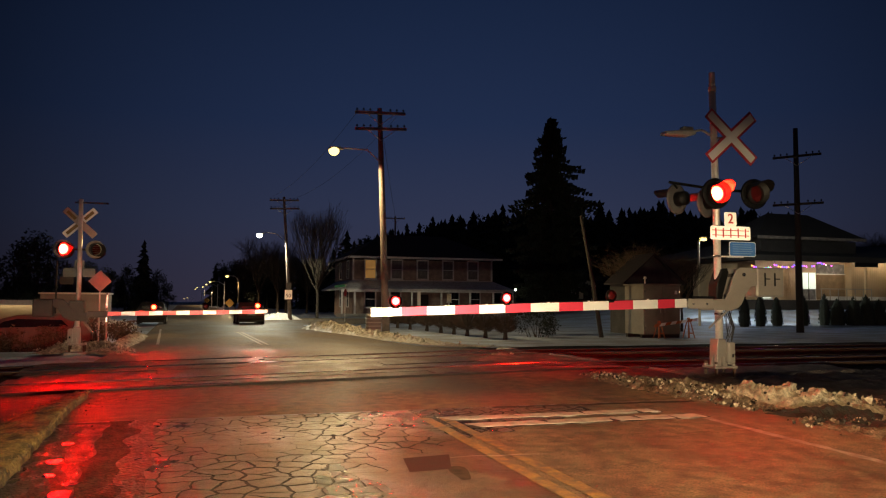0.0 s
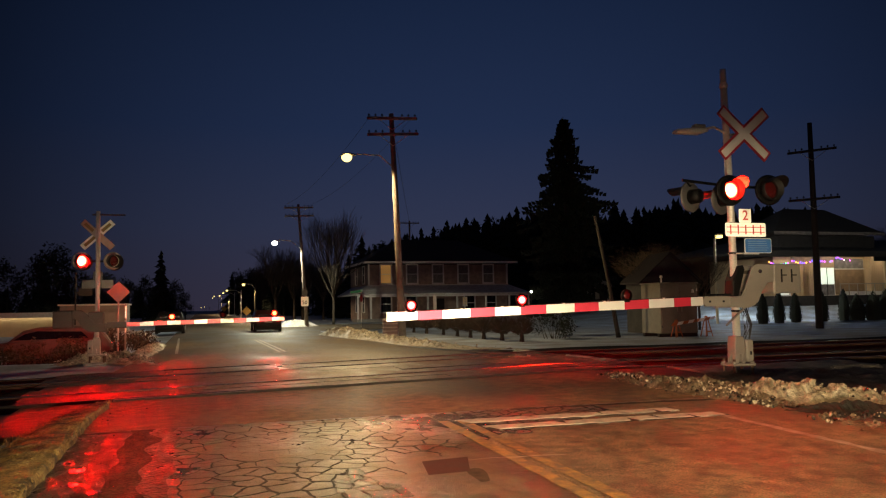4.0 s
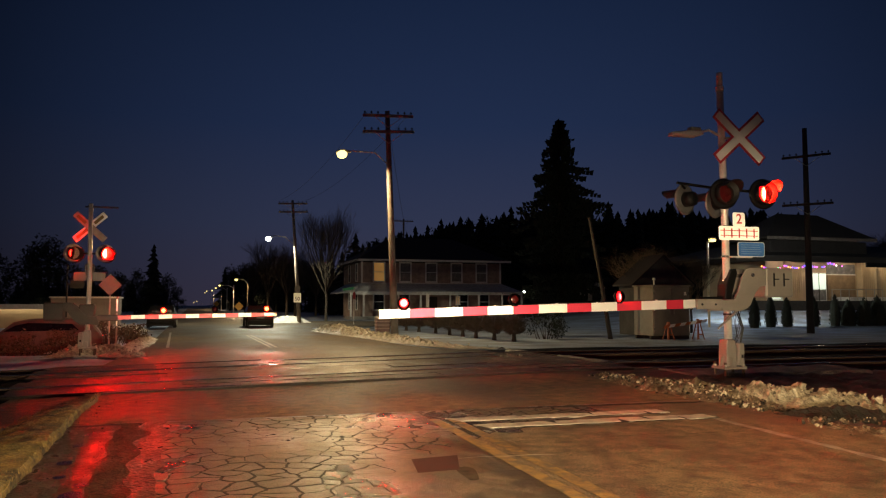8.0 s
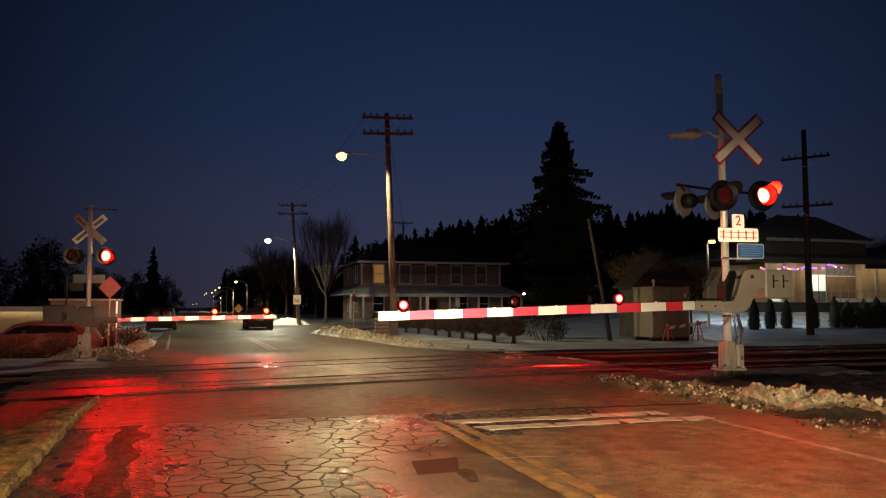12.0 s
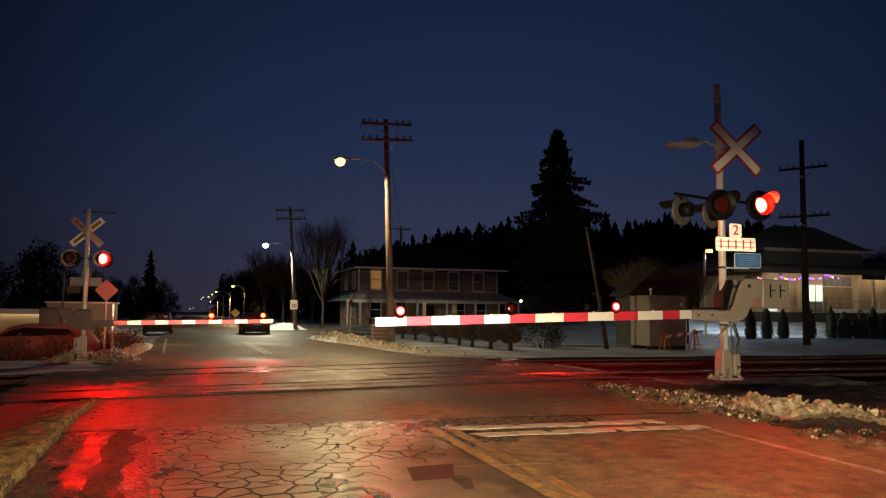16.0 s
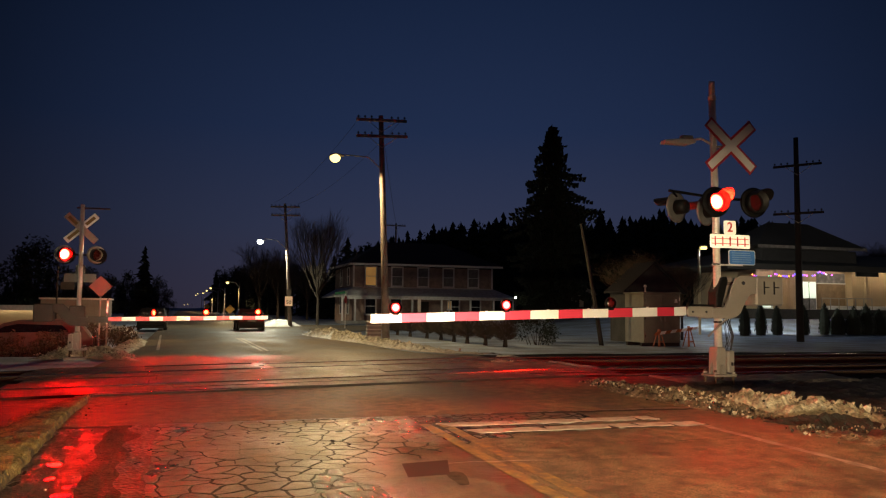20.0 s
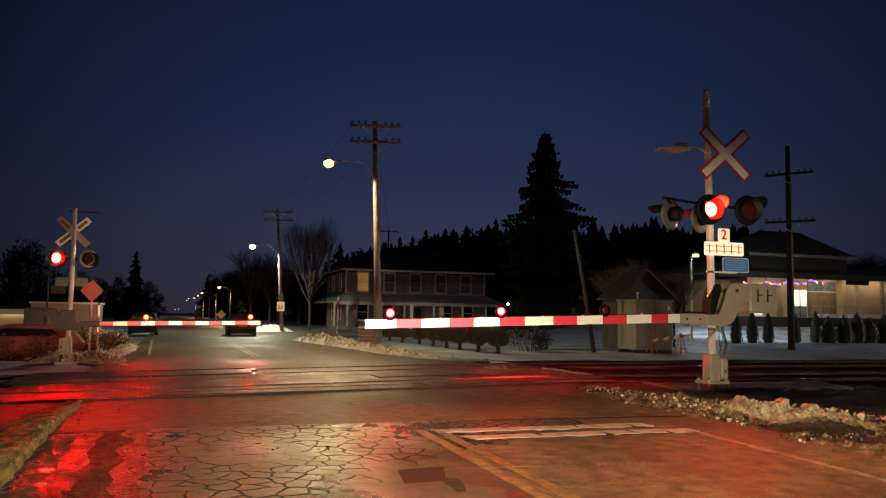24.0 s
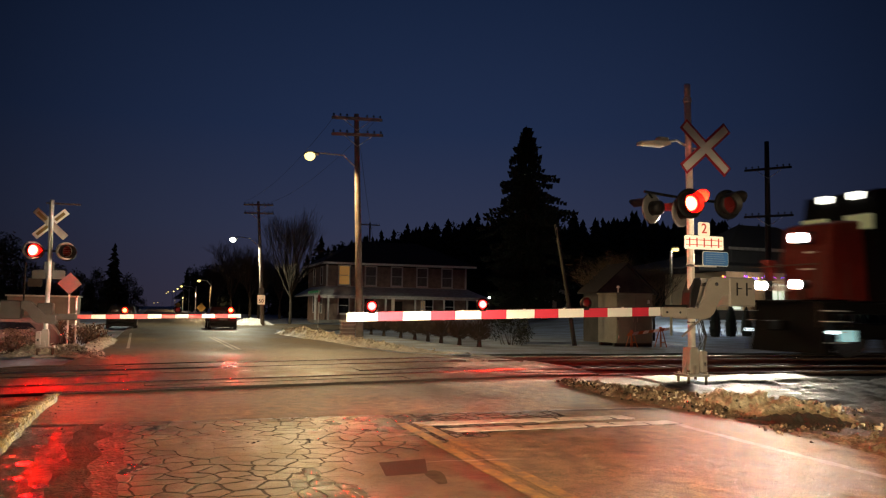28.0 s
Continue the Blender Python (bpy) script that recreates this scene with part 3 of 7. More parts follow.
def markings(parent):
    for dx in (-0.11, 0.11):
        strip("centre_line", [(2.9 + dx, -40), (2.9 + dx, 9.3)], 0.135, YELLOW, parent, 0.0085, step=0.12, ragged=0.006)
    strip("edge_line", [(6.14, -40), (6.14, 8.7)], 0.11, surface("faint_white_paint", (0.36, 0.32, 0.28), 0.5, vary=0.6, scale=8, second=(0.10, 0.08, 0.06), patch=0.47), parent, 0.003, step=0.1, ragged=0.016)
    strip("tar_seam", [(3.9, 9.93), (4.8, 9.90), (5.6, 9.86), (6.3, 9.83), (6.9, 9.78)], 0.13, CRACK, parent, 0.0065, step=0.1, ragged=0.04)
    rng = random.Random(15)
    for y0, x0, x1, w in ((9.17, 2.98, 5.86, 0.26), (8.66, 3.15, 6.2, 0.27)):
        # wider dark strip under the line, showing as an outline
        strip("tar_edge", [(x0 - 0.03, y0), (x1 + 0.03, y0)], w + 0.09, CRACK, parent, 0.0062, step=0.12, ragged=0.03)
        x = x0
        while x < x1 - 0.05:
            xe = min(x1, x + rng.uniform(0.35, 0.95))
            bm = bmesh.new()
            n, top, low = 8, [], []
            sk = rng.uniform(-0.06, 0.06)
            for k in range(n + 1):
                for lst, sgn in ((top, 1), (low, -1)):
                    xx = x + 0.012 + (xe - x - 0.024) * k / n + sk * sgn
                    yy = y0 + sgn * (w / 2 + rng.uniform(-0.022, 0.012)) + 0.03 * noise.noise(Vector((xx, y0, 2)))
                    lst.append((xx, yy))
            rows = [[[bm.verts.new((px, py, ground(px, py) + zz)) for px, py in lst] for lst in (low, top)] for zz in (0.0, 0.012)]
            for k in range(n):
                bm.faces.new((rows[1][0][k], rows[1][0][k + 1], rows[1][1][k + 1], rows[1][1][k]))
                bm.faces.new((rows[0][0][k], rows[0][0][k + 1], rows[1][0][k + 1], rows[1][0][k]))
                bm.faces.new((rows[1][1][k], rows[1][1][k + 1], rows[0][1][k + 1], rows[0][1][k]))
            part("stop_line_piece", bm, WHITE_LINE, parent)
            x = xe
    for _ in range(26):
        x, y = rng.uniform(3.0, 5.6), rng.uniform(7.4, 9.9)
        pts = [(x, y)]
        for _ in range(rng.randint(3, 8)):
            x, y = x + rng.uniform(0.08, 0.3), y + rng.uniform(-0.07, 0.07)
            pts.append((min(x, 6.05), y))
        strip("road_crack", [p for i, p in enumerate(pts) if i == 0 or p != pts[i - 1]], 0.007, CRACK, parent, 0.0062, 0.1, 0.003)
    for x, y in ((3.5, 8.35), (3.9, 8.4), (4.5, 8.35), (5.1, 8.4), (3.3, 8.95), (4.1, 8.95), (4.8, 8.9), (5.4, 8.93)):
        strip("road_crack", [(x, y), (x + rng.uniform(-0.1, 0.1), y + 0.15), (x + rng.uniform(-0.15, 0.15), y + 0.32)], 0.007, CRACK, parent, 0.0062, 0.1, 0.003)
    for dx in (-0.1, 0.1):
        strip("far_centre_line", [(2.72 + dx, 28), (2.72 + dx, 41)], 0.10, YELLOW, parent, 0.012, ragged=0.01)
    strip("far_edge_line", [(-0.75, 29), (-1.05, 46)], 0.10, WHITE_LINE, parent, 0.012, ragged=0.01)
    strip("patch_seam", [(2.36, 7.08), (2.6, 7.10), (2.8, 7.05), (3.05, 7.05), (3.3, 7.0)], 0.02, WHITE_LINE, parent, 0.009, ragged=0.005)


def sealed_patch(parent):
    """A square of red-brown sealing on the cracked lane."""
    bm = bmesh.new()
    c = [(1.85, 6.62), (2.23, 6.65), (2.40, 7.23), (1.94, 7.17)]
    bm.faces.new([bm.verts.new((x, y, ground(x, y) + 0.0075)) for x, y in c])
    bm2 = bmesh.new()
    ring = [(2.26 + 0.075 * math.cos(a) * (1 + 0.2 * math.sin(3 * a)) + 0.04 * math.sin(a), 6.50 + 0.30 * math.sin(a) * (1 + 0.15 * math.cos(2 * a))) for a in [k * math.pi / 12 for k in range(24)]]
    bm2.faces.new([bm2.verts.new((x, y, ground(x, y) + 0.0055)) for x, y in ring])
    part("oil_stain", bm2, surface("dark_oil_stain", (0.030, 0.021, 0.015), 0.7, vary=0.6, scale=9, fine=90, bump=0.2, second=(0.075, 0.055, 0.036), patch=0.52, spec=0.1), parent, "dark oil stain")
    part("sealed_patch", bm, surface("red_brown_sealer", (0.060, 0.017, 0.014), 0.75, vary=0.4, fine=90, bump=0.3, spec=0.2), parent, "red-brown sealed patch")


def track(name, ya, yb):
    """Two rails with their sleepers; flush with the road where it crosses."""
    t = empty(name, 0, 0, 0)
    xs = (-90, -40, -12, -4, 1.5, 7, 12, 40, 90, 160)
    for y in (ya, yb):
        bm = bmesh.new()
        prof = ((-0.036, 0.0), (-0.03, 0.012), (0.03, 0.012), (0.036, 0.0), (0.036, -0.03), (0.01, -0.045), (0.01, -0.13), (0.07, -0.145), (0.07, -0.16), (-0.07, -0.16), (-0.07, -0.145), (-0.01, -0.13), (-0.01, -0.045), (-0.036, -0.03))
        prev = None
        for x in xs:
            z = 0.03 + rise(x)
            cur = [bm.verts.new((x, y + a, z + b)) for a, b in prof]
            if prev:
                for k in range(len(prof)):
                    q = (k + 1) % len(prof)
                    f = bm.faces.new((prev[k], prev[q], cur[q], cur[k]))
                    f.material_index = 0 if k in (0, 1, 2) else 1
            prev = cur
        bmesh.ops.recalc_face_normals(bm, faces=bm.faces)
        part("rail", bm, (STEEL, RUST), t, "steel rail, polished on top")
    me = None
    rng = random.Random(name)
    spots = [x * 0.56 for x in range(17, 95)] + [x * 0.56 for x in range(-40, -6)]
    for x in spots:
        z = ground(x, (ya + yb) / 2) - 0.01
        m = pose(x + rng.uniform(-0.03, 0.03), (ya + yb) / 2, z, 0, 0, rng.uniform(-1.5, 1.5))
        if me is None:
            ob = part("sleeper", Box(-0.11, 0.11, -1.3, 1.3, -0.12, 0.035, 0.012), TIE, t, at=m)
            me = ob.data
        else:
            share("sleeper", me, t, m)
    return tagged(t, "railway track with polished steel rails on dark ballast", "railway track", "tracks", "structure")


def bank(name, pts, material, seed, step=0.07, lump=0.5, chunks=0, across=12, fine=0.30):
    """A ploughed ridge along pts of (x, y, half width, height), lumpy and steep, with loose clods."""
    bm = bmesh.new()
    P = np.array(pts, float)
    s = np.r_[0, np.cumsum(np.hypot(np.diff(P[:, 0]), np.diff(P[:, 1])))]
    n = max(4, int(s[-1] / step))
    prev = None
    rng = random.Random(seed)
    for i in range(n + 1):
        q = s[-1] * i / n
        x, y, w, h = (float(np.interp(q, s, P[:, k])) for k in range(4))
        x2, y2 = (float(np.interp(min(q + 0.1, s[-1]), s, P[:, k])) for k in (0, 1))
        x1, y1 = (float(np.interp(max(q - 0.1, 0), s, P[:, k])) for k in (0, 1))
        d = max(1e-6, math.hypot(x2 - x1, y2 - y1))
        nx, ny = (y2 - y1) / d, -(x2 - x1) / d
        end = min(1, 4 * min(i, n - i) / n + 0.05)
        cur = []
        for k in range(across + 1):
            u = 2 * k / across - 1
            wob = 1 + 0.35 * noise.noise(Vector((q * 1.3, u, seed)))
            px, py = x + u * w * wob * nx, y + u * w * wob * ny
            nz = noise.fractal(Vector((px * 3.6, py * 3.6, seed * 1.7)), 0.7, 2.2, 6)
            ri = noise.noise(Vector((px * 9, py * 9, seed)))
            z = h * end * max(0.0, (1 - abs(u) ** 2.2)) * (0.75 + lump * nz + fine * ri) + 0.035 * ri * (1 - abs(u)) + 0.02 * noise.noise(Vector((px * 21, py * 21, seed)))
            cur.append(bm.verts.new((px, py, ground(px, py) - 0.03 * abs(u) + max(z, -0.02))))
        if prev:
            for k in range(across):
                bm.faces.new((prev[k], prev[k + 1], cur[k + 1], cur[k]))
        prev = cur
    bmesh.ops.recalc_face_normals(bm, faces=bm.faces)
    for _ in range(chunks):
        q = rng.uniform(0, s[-1])
        x, y, w, h = (float(np.interp(q, s, P[:, k])) for k in range(4))
        px, py = x + rng.gauss(0, 0.42) * w, y + rng.gauss(0, 0.42) * w
        r = (0.008 + 0.030 * rng.random() ** 2.4) * (1.8 if rng.random() < 0.05 else 1)
        zz = ground(px, py) + max(0, h * (1 - (math.hypot(px - x, py - y) / w) ** 2)) * 0.8
        m = Matrix.Translation((px, py, zz + r * 0.3)) @ Euler((rng.random() * 6, rng.random() * 6, 0)).to_matrix().to_4x4() @ Matrix.Diagonal((r, r * rng.uniform(0.6, 1), r * rng.uniform(0.5, 0.9), 1))
        g = bmesh.ops.create_icosphere(bm, subdivisions=1, radius=1, matrix=m)
        kind = rng.choice((0, 0, 0, 1, 2))
        for f in {f for v in g["verts"] for f in v.link_faces}:
            f.material_index = kind
        for v in g["verts"]:
            v.co += Vector((rng.uniform(-1, 1), rng.uniform(-1, 1), rng.uniform(-1, 1))) * r * 0.45
    return part(name, bm, (material, ICE, WET_STONE))


def verge():
    """A flat-topped strip of frozen turf with a broken edge along the road."""
    bm = bmesh.new()
    prev = None
    prof = ((0.0, -0.04), (0.015, 0.05), (0.05, 0.085), (0.16, 0.095), (0.3, 0.09), (0.45, 0.085), (0.6, 0.07), (0.75, 0.045), (0.9, 0.02), (1.0, -0.04))
    n = 330
    for i in range(n + 1):
        y = 13.35 - 20.0 * i / n
        w = line(y, (-7, 7, 10, 13.35), (1.1, 0.85, 0.66, 0.30))
        end = min(1.0, (13.38 - y) / 0.5) ** 0.5
        x0 = -1.27 - 0.10 * (1 - end) + 0.035 * noise.noise(Vector((0, y * 2.3, 1))) + 0.02 * noise.noise(Vector((0, y * 9, 4)))
        row = []
        for u, h in prof:
            x = x0 - u * w
            z = h * end + (0.030 * noise.noise(Vector((x * 6, y * 6, 2))) + 0.018 * noise.noise(Vector((x * 17, y * 17, 8)))) * (1 if h > 0 else 0.2)
            row.append(bm.verts.new((x, y, ground(x, y) + z)))
        if prev:
            for k in range(len(prof) - 1):
                bm.faces.new((prev[k], prev[k + 1], row[k + 1], row[k]))
        prev = row
    bmesh.ops.recalc_face_normals(bm, faces=bm.faces)
    ob = part("verge", bm, VERGE)
    rng = random.Random(8)
    gb = bmesh.new()
    for _ in range(5200):
        y = rng.uniform(5.5, 13.2)
        w = line(y, (7, 10, 13.35), (0.85, 0.66, 0.30))
        u = abs(rng.gauss(0, 0.35)) if rng.random() < 0.6 else rng.random()
        x = -1.275 - min(u, 1.0) * w
        a, L = rng.uniform(0, 6.28), rng.uniform(0.02, 0.06)
        lean = rng.uniform(0.3, 1.2)
        z = ground(x, y) + 0.065 * (1 - 0.7 * min(u, 1.0))
        d = Vector((math.cos(a), math.sin(a), 0))
        s = Vector((-d.y, d.x, 0)) * 0.0035
        p, tip = Vector((x, y, z)), Vector((x, y, z)) + d * L * lean + Vector((0, 0, L * (1.3 - lean * 0.6)))
        gb.faces.new([gb.verts.new(q) for q in (p - s, p + s, tip)])
    part("dead_grass", gb, DRY_GRASS, ob, "short dead grass")["kind"] = "stuff"
    return tagged(ob, "low verge of frozen turf with dead grass along the road", "verge", kind="stuff")


def gutter_gravel():
    bm = bmesh.new()
    rng = random.Random(14)
    for _ in range(200):
        y = rng.uniform(5.2, 12.9)
        x = rng.uniform(-1.3, -0.78 if y < 9.8 else -1.05) if rng.random() < 0.85 else rng.uniform(-1.25, 0.0)
        r = rng.uniform(0.003, 0.009) * (2.0 if rng.random() < 0.05 else 1)
        m = Matrix.Translation((x, y, ground(x, y) + r * 0.4)) @ Euler((rng.random() * 6, rng.random() * 6, 0)).to_matrix().to_4x4() @ Matrix.Diagonal((r, r * rng.uniform(0.7, 1.2), r * 0.7, 1))
        bmesh.ops.create_icosphere(bm, subdivisions=1, radius=1, matrix=m)
    return tagged(part("gutter_gravel", bm, WET_STONE), "wet loose grit lying in the gutter", "gravel", kind="stuff")


# ---- railway crossing signals ----

LENSES = []   # (lens, resting pose, plan): plan names when it is lit


def turning_lens(parent, name, radius, at, plan, lit):
    """A lens that glows on one face and is dark red on the other; turned round when out."""
    bm = bmesh.new()
    lathe(bm, ((0.001, -0.035), (radius * 0.6, -0.026), (radius, -0.004)), 20, "y", 0)
    lathe(bm, ((radius, -0.004), (radius, 0.004), (radius * 0.6, 0.026), (0.001, 0.035)), 20, "y", 1)
    ob = part(name, bm, (lit, LENS_DARK), parent, "round red lamp lens", True, at)
    if plan:
        LENSES.append((ob, at, plan))
    return ob


def flasher(parent, at, plan, lit, disc=0.28, lens=0.18, hood=0.42, back=BLACK, rim=0.0, beam_slats=0):
    """One flashing light: black background disc, can, hood and lens. It faces its own -y."""
    head = part("flasher_head", lathe(bmesh.new(), ((lens + 0.012, -0.03), (disc * 0.9, -0.035), (disc, -0.02)), 28), back if rim and hood < 0.25 else BLACK, parent, "round black background disc", True, at)
    part("disc_back", lathe(bmesh.new(), ((disc, -0.02), (disc, 0.0), (lens + 0.05, 0.012), (0.05, 0.014)), 28), back, head, "pale back of the disc", True)
    part("can", lathe(bmesh.new(), ((lens * 0.75, 0.005), (lens * 0.7, 0.19), (0.05, 0.22), (0.001, 0.22)), 20), BLACK, head, "black lamp can", True)
    bm = bmesh.new()
    rows = []
    for j in range(5):
        d = -0.03 - hood * j / 4
        row = []
        for k in range(17):
            a = radians(8 + 142 * k / 16)
            cut = 0.6 * (1 - max(0.0, math.sin(a))) ** 1.4 * hood * j / 4
            row.append((( lens + 0.02) * math.cos(a), d + cut, (lens + 0.02) * math.sin(a)))
        rows.append(row)
    for off in (0, 0.006):
        grid = [[bm.verts.new((x * (1 + off / lens), y, z * (1 + off / lens))) for x, y, z in r] for r in rows]
        for j in range(4):
            for k in range(16):
                bm.faces.new((grid[j][k], grid[j][k + 1], grid[j + 1][k + 1], grid[j + 1][k]))
    part("hood", bm, HOOD_BLACK, head, "black sheet-metal hood", True)
    # tube added round the lens, its depth set to narrow the red beam
    if rim:
        part("beam_tube", lathe(bmesh.new(), ((lens + 0.004, -0.02), (lens + 0.012, -0.03 - rim), (lens + 0.018, -0.03 - rim), (lens + 0.014, -0.02)), 28), HOOD_BLACK, head, "black tube added to narrow the beam", True)
    # added slats, too thin to notice, keep the beam off nearby ground
    for k in range(beam_slats):
        z = (2 * lens) * ((k + 0.5) / beam_slats - 0.5)
        half = (lens * lens - z * z) ** 0.5
        part("beam_slat", Box(-half, half, -0.06 - 6.0 * lens / beam_slats, -0.06, z - 0.001, z + 0.001), HOOD_BLACK, head, "thin black slat added to narrow the beam")
    turning_lens(head, "lens", lens, pose(0, -0.02, 0), plan, lit)
    return head


def arm_lamp(parent, x, z, plan, y=0.0, lit=RED_ARM):
    """A small round red lamp standing on the gate arm, seen from both sides."""
    body = part("arm_lamp", lathe(bmesh.new(), ((0.055, 0.0), (0.06, 0.02), (0.03, 0.03), (0.03, 0.05)), 14, "z"), BLACK, parent, "small red lamp on the gate arm", True, pose(x, y, z))
    ring = lathe(bmesh.new(), ((0.094, -0.02), (0.104, -0.02), (0.104, 0.02), (0.094, 0.02), (0.094, -0.02)), 18)
    part("lamp_rim", ring, BLACK, body, "black lamp rim", True, pose(0, 0, 0.115))
    turning_lens(body, "lamp_lens", 0.090, pose(0, 0, 0.115), plan, lit)
    return body


def blade(parent, at, angle, front, back, edge, k=1.0):
    """A crossbuck blade with a border."""
    m = at @ pose(0, 0, 0, 0, angle, 0)
    b = part("crossbuck_blade", slab(bmesh.new(), rounded(1.13 * k, 0.20 * k, 0.012), -0.004, 0.004), edge, parent, "bordered white blade", at=m)
    part("blade_face", slab(bmesh.new(), rounded(1.07 * k, 0.125 * k, 0.008), -0.012, -0.0075 - (0.0012 if angle > 0 else 0)), front, b, "white reflective face")
    if back:
        part("blade_strip", slab(bmesh.new(), rounded(0.9, 0.07, 0.005), 0.0045, 0.008), back, b, "tarnished strip on the back")
    return b


def gate_arm(parent, x0, x1, z0, z1, y, stripes, first_white=True, h0=0.15, h1=0.115, mats=(ARM_WHITE, ARM_RED)):
    """A striped arm from its root (x0) to its tip (x1), tapering."""
    n = len(stripes) - 1
    for i in range(n):
        fa, fb = stripes[i], stripes[i + 1]
        xa, xb = x0 + (x1 - x0) * fa, x0 + (x1 - x0) * fb
        za, zb = z0 + (z1 - z0) * fa, z0 + (z1 - z0) * fb
        ha, hb = h0 + (h1 - h0) * fa, h0 + (h1 - h0) * fb
        out = [(xa, za - ha / 2), (xb, zb - hb / 2), (xb, zb + hb / 2), (xa, za + ha / 2)]
        white = (i % 2 == 0) == first_white
        part("arm_stripe", slab(bmesh.new(), out, y - 0.02, y + 0.02, 0.004), mats[0] if white else mats[1], parent, "white reflective stripe" if white else "red reflective stripe")


def track_sign(parent, x, y, z, back=False):
    """A white plate with a track symbol and a plate with the figure 2 over it."""
    plate = part("track_plate", slab(bmesh.new(), rounded(0.86, 0.25, 0.03), y - 0.004, y + 0.004), SIGN_BACK if back else SIGN_SHEET, parent, "plain aluminium back of a plate" if back else "white plate with a red track symbol", at=pose(x, 0, z))
    top = part("number_plate", slab(bmesh.new(), rounded(0.26, 0.25, 0.03), y - 0.004, y + 0.004), SIGN_BACK if back else SIGN_SHEET, parent, "white plate with a red figure 2", at=pose(x, 0, z + 0.252))
    if back:
        return
    bm = bmesh.new()
    for k in range(5):
        cx = -0.32 + 0.16 * k
        box(bm, cx - 0.013, cx + 0.013, y - 0.008, y - 0.0045, -0.085, 0.085)
    for cz in (-0.045, 0.045):
        box(bm, -0.40, 0.40, y - 0.0075, y - 0.0046, cz - 0.007, cz + 0.007)
    part("track_symbol", bm, SIGN_RED, plate, "red track symbol")
    cu = bpy.data.curves.new("figure", "FONT")
    cu.body, cu.size, cu.align_x, cu.align_y, cu.extrude, cu.offset = "2", 0.25, "CENTER", "CENTER", 0.002, 0.004
    tmp = new("figure_two", cu)
    me = tmp.to_mesh()
    bm = bmesh.new()
    bm.from_mesh(me)
    tmp.to_mesh_clear()
    bpy.data.objects.remove(tmp)
    part("figure_two", bm, SIGN_RED, top, "red figure 2", at=pose(0, y - 0.009, 0, 90, 0, 0))


def base_box(parent, flip=1):
    part("foundation", Box(-0.30, 0.30, -0.30, 0.30, -0.5, -0.02, 0.02), CONCRETE, parent, "concrete foundation")
    part("base_plate", Box(-0.21, 0.27, -0.20, 0.20, 0.17, 0.215, 0.01), GREY_PAINT, parent, "steel base plate")
    for x in (-0.16, 0.22):
        for y in (-0.15, 0.15):
            a = part("anchor_bolt", Tube([(x, y, -0.05), (x, y, 0.29)], 0.026, 8), RUST, parent)
            part("nut", Tube([(x, y, 0.217), (x, y, 0.25)], 0.04, 6), GREY_PAINT, a)
    part("foot_casting", slab(bmesh.new(), [(-0.115, 0.217), (0.115, 0.217), (0.10, 0.60), (0.08, 0.70), (-0.08, 0.70), (-0.10, 0.60)], -0.12, 0.12, 0.015), GREY_PAINT, parent, "grey cast mast foot")
    b = part("junction_box", Box(0.09, 0.22, -0.19, 0.10, 0.24, 0.64, 0.02) if flip > 0 else Box(-0.22, -0.09, -0.19, 0.10, 0.24, 0.64, 0.02), GREY_PAINT, parent, "grey steel junction box")
    s = 0.155 * flip
    part("box_lid", Box(s - 0.055, s + 0.055, -0.205, -0.193, 0.27, 0.63, 0.004), GREY_PAINT, b)
    part("hasp", Box(s - 0.02, s + 0.02, -0.22, -0.206, 0.37, 0.43, 0.004), STEEL, b)
    part("gusset", slab(bmesh.new(), [(-0.19, 0.217), (-0.117, 0.217), (-0.108, 0.44)], -0.012, 0.012), GREY_PAINT, parent)
    part("gusset", slab(bmesh.new(), [(-0.04, 0.217), (0.04, 0.217), (0.02, 0.38), (-0.02, 0.38)], -0.19, -0.122), GREY_PAINT, parent)


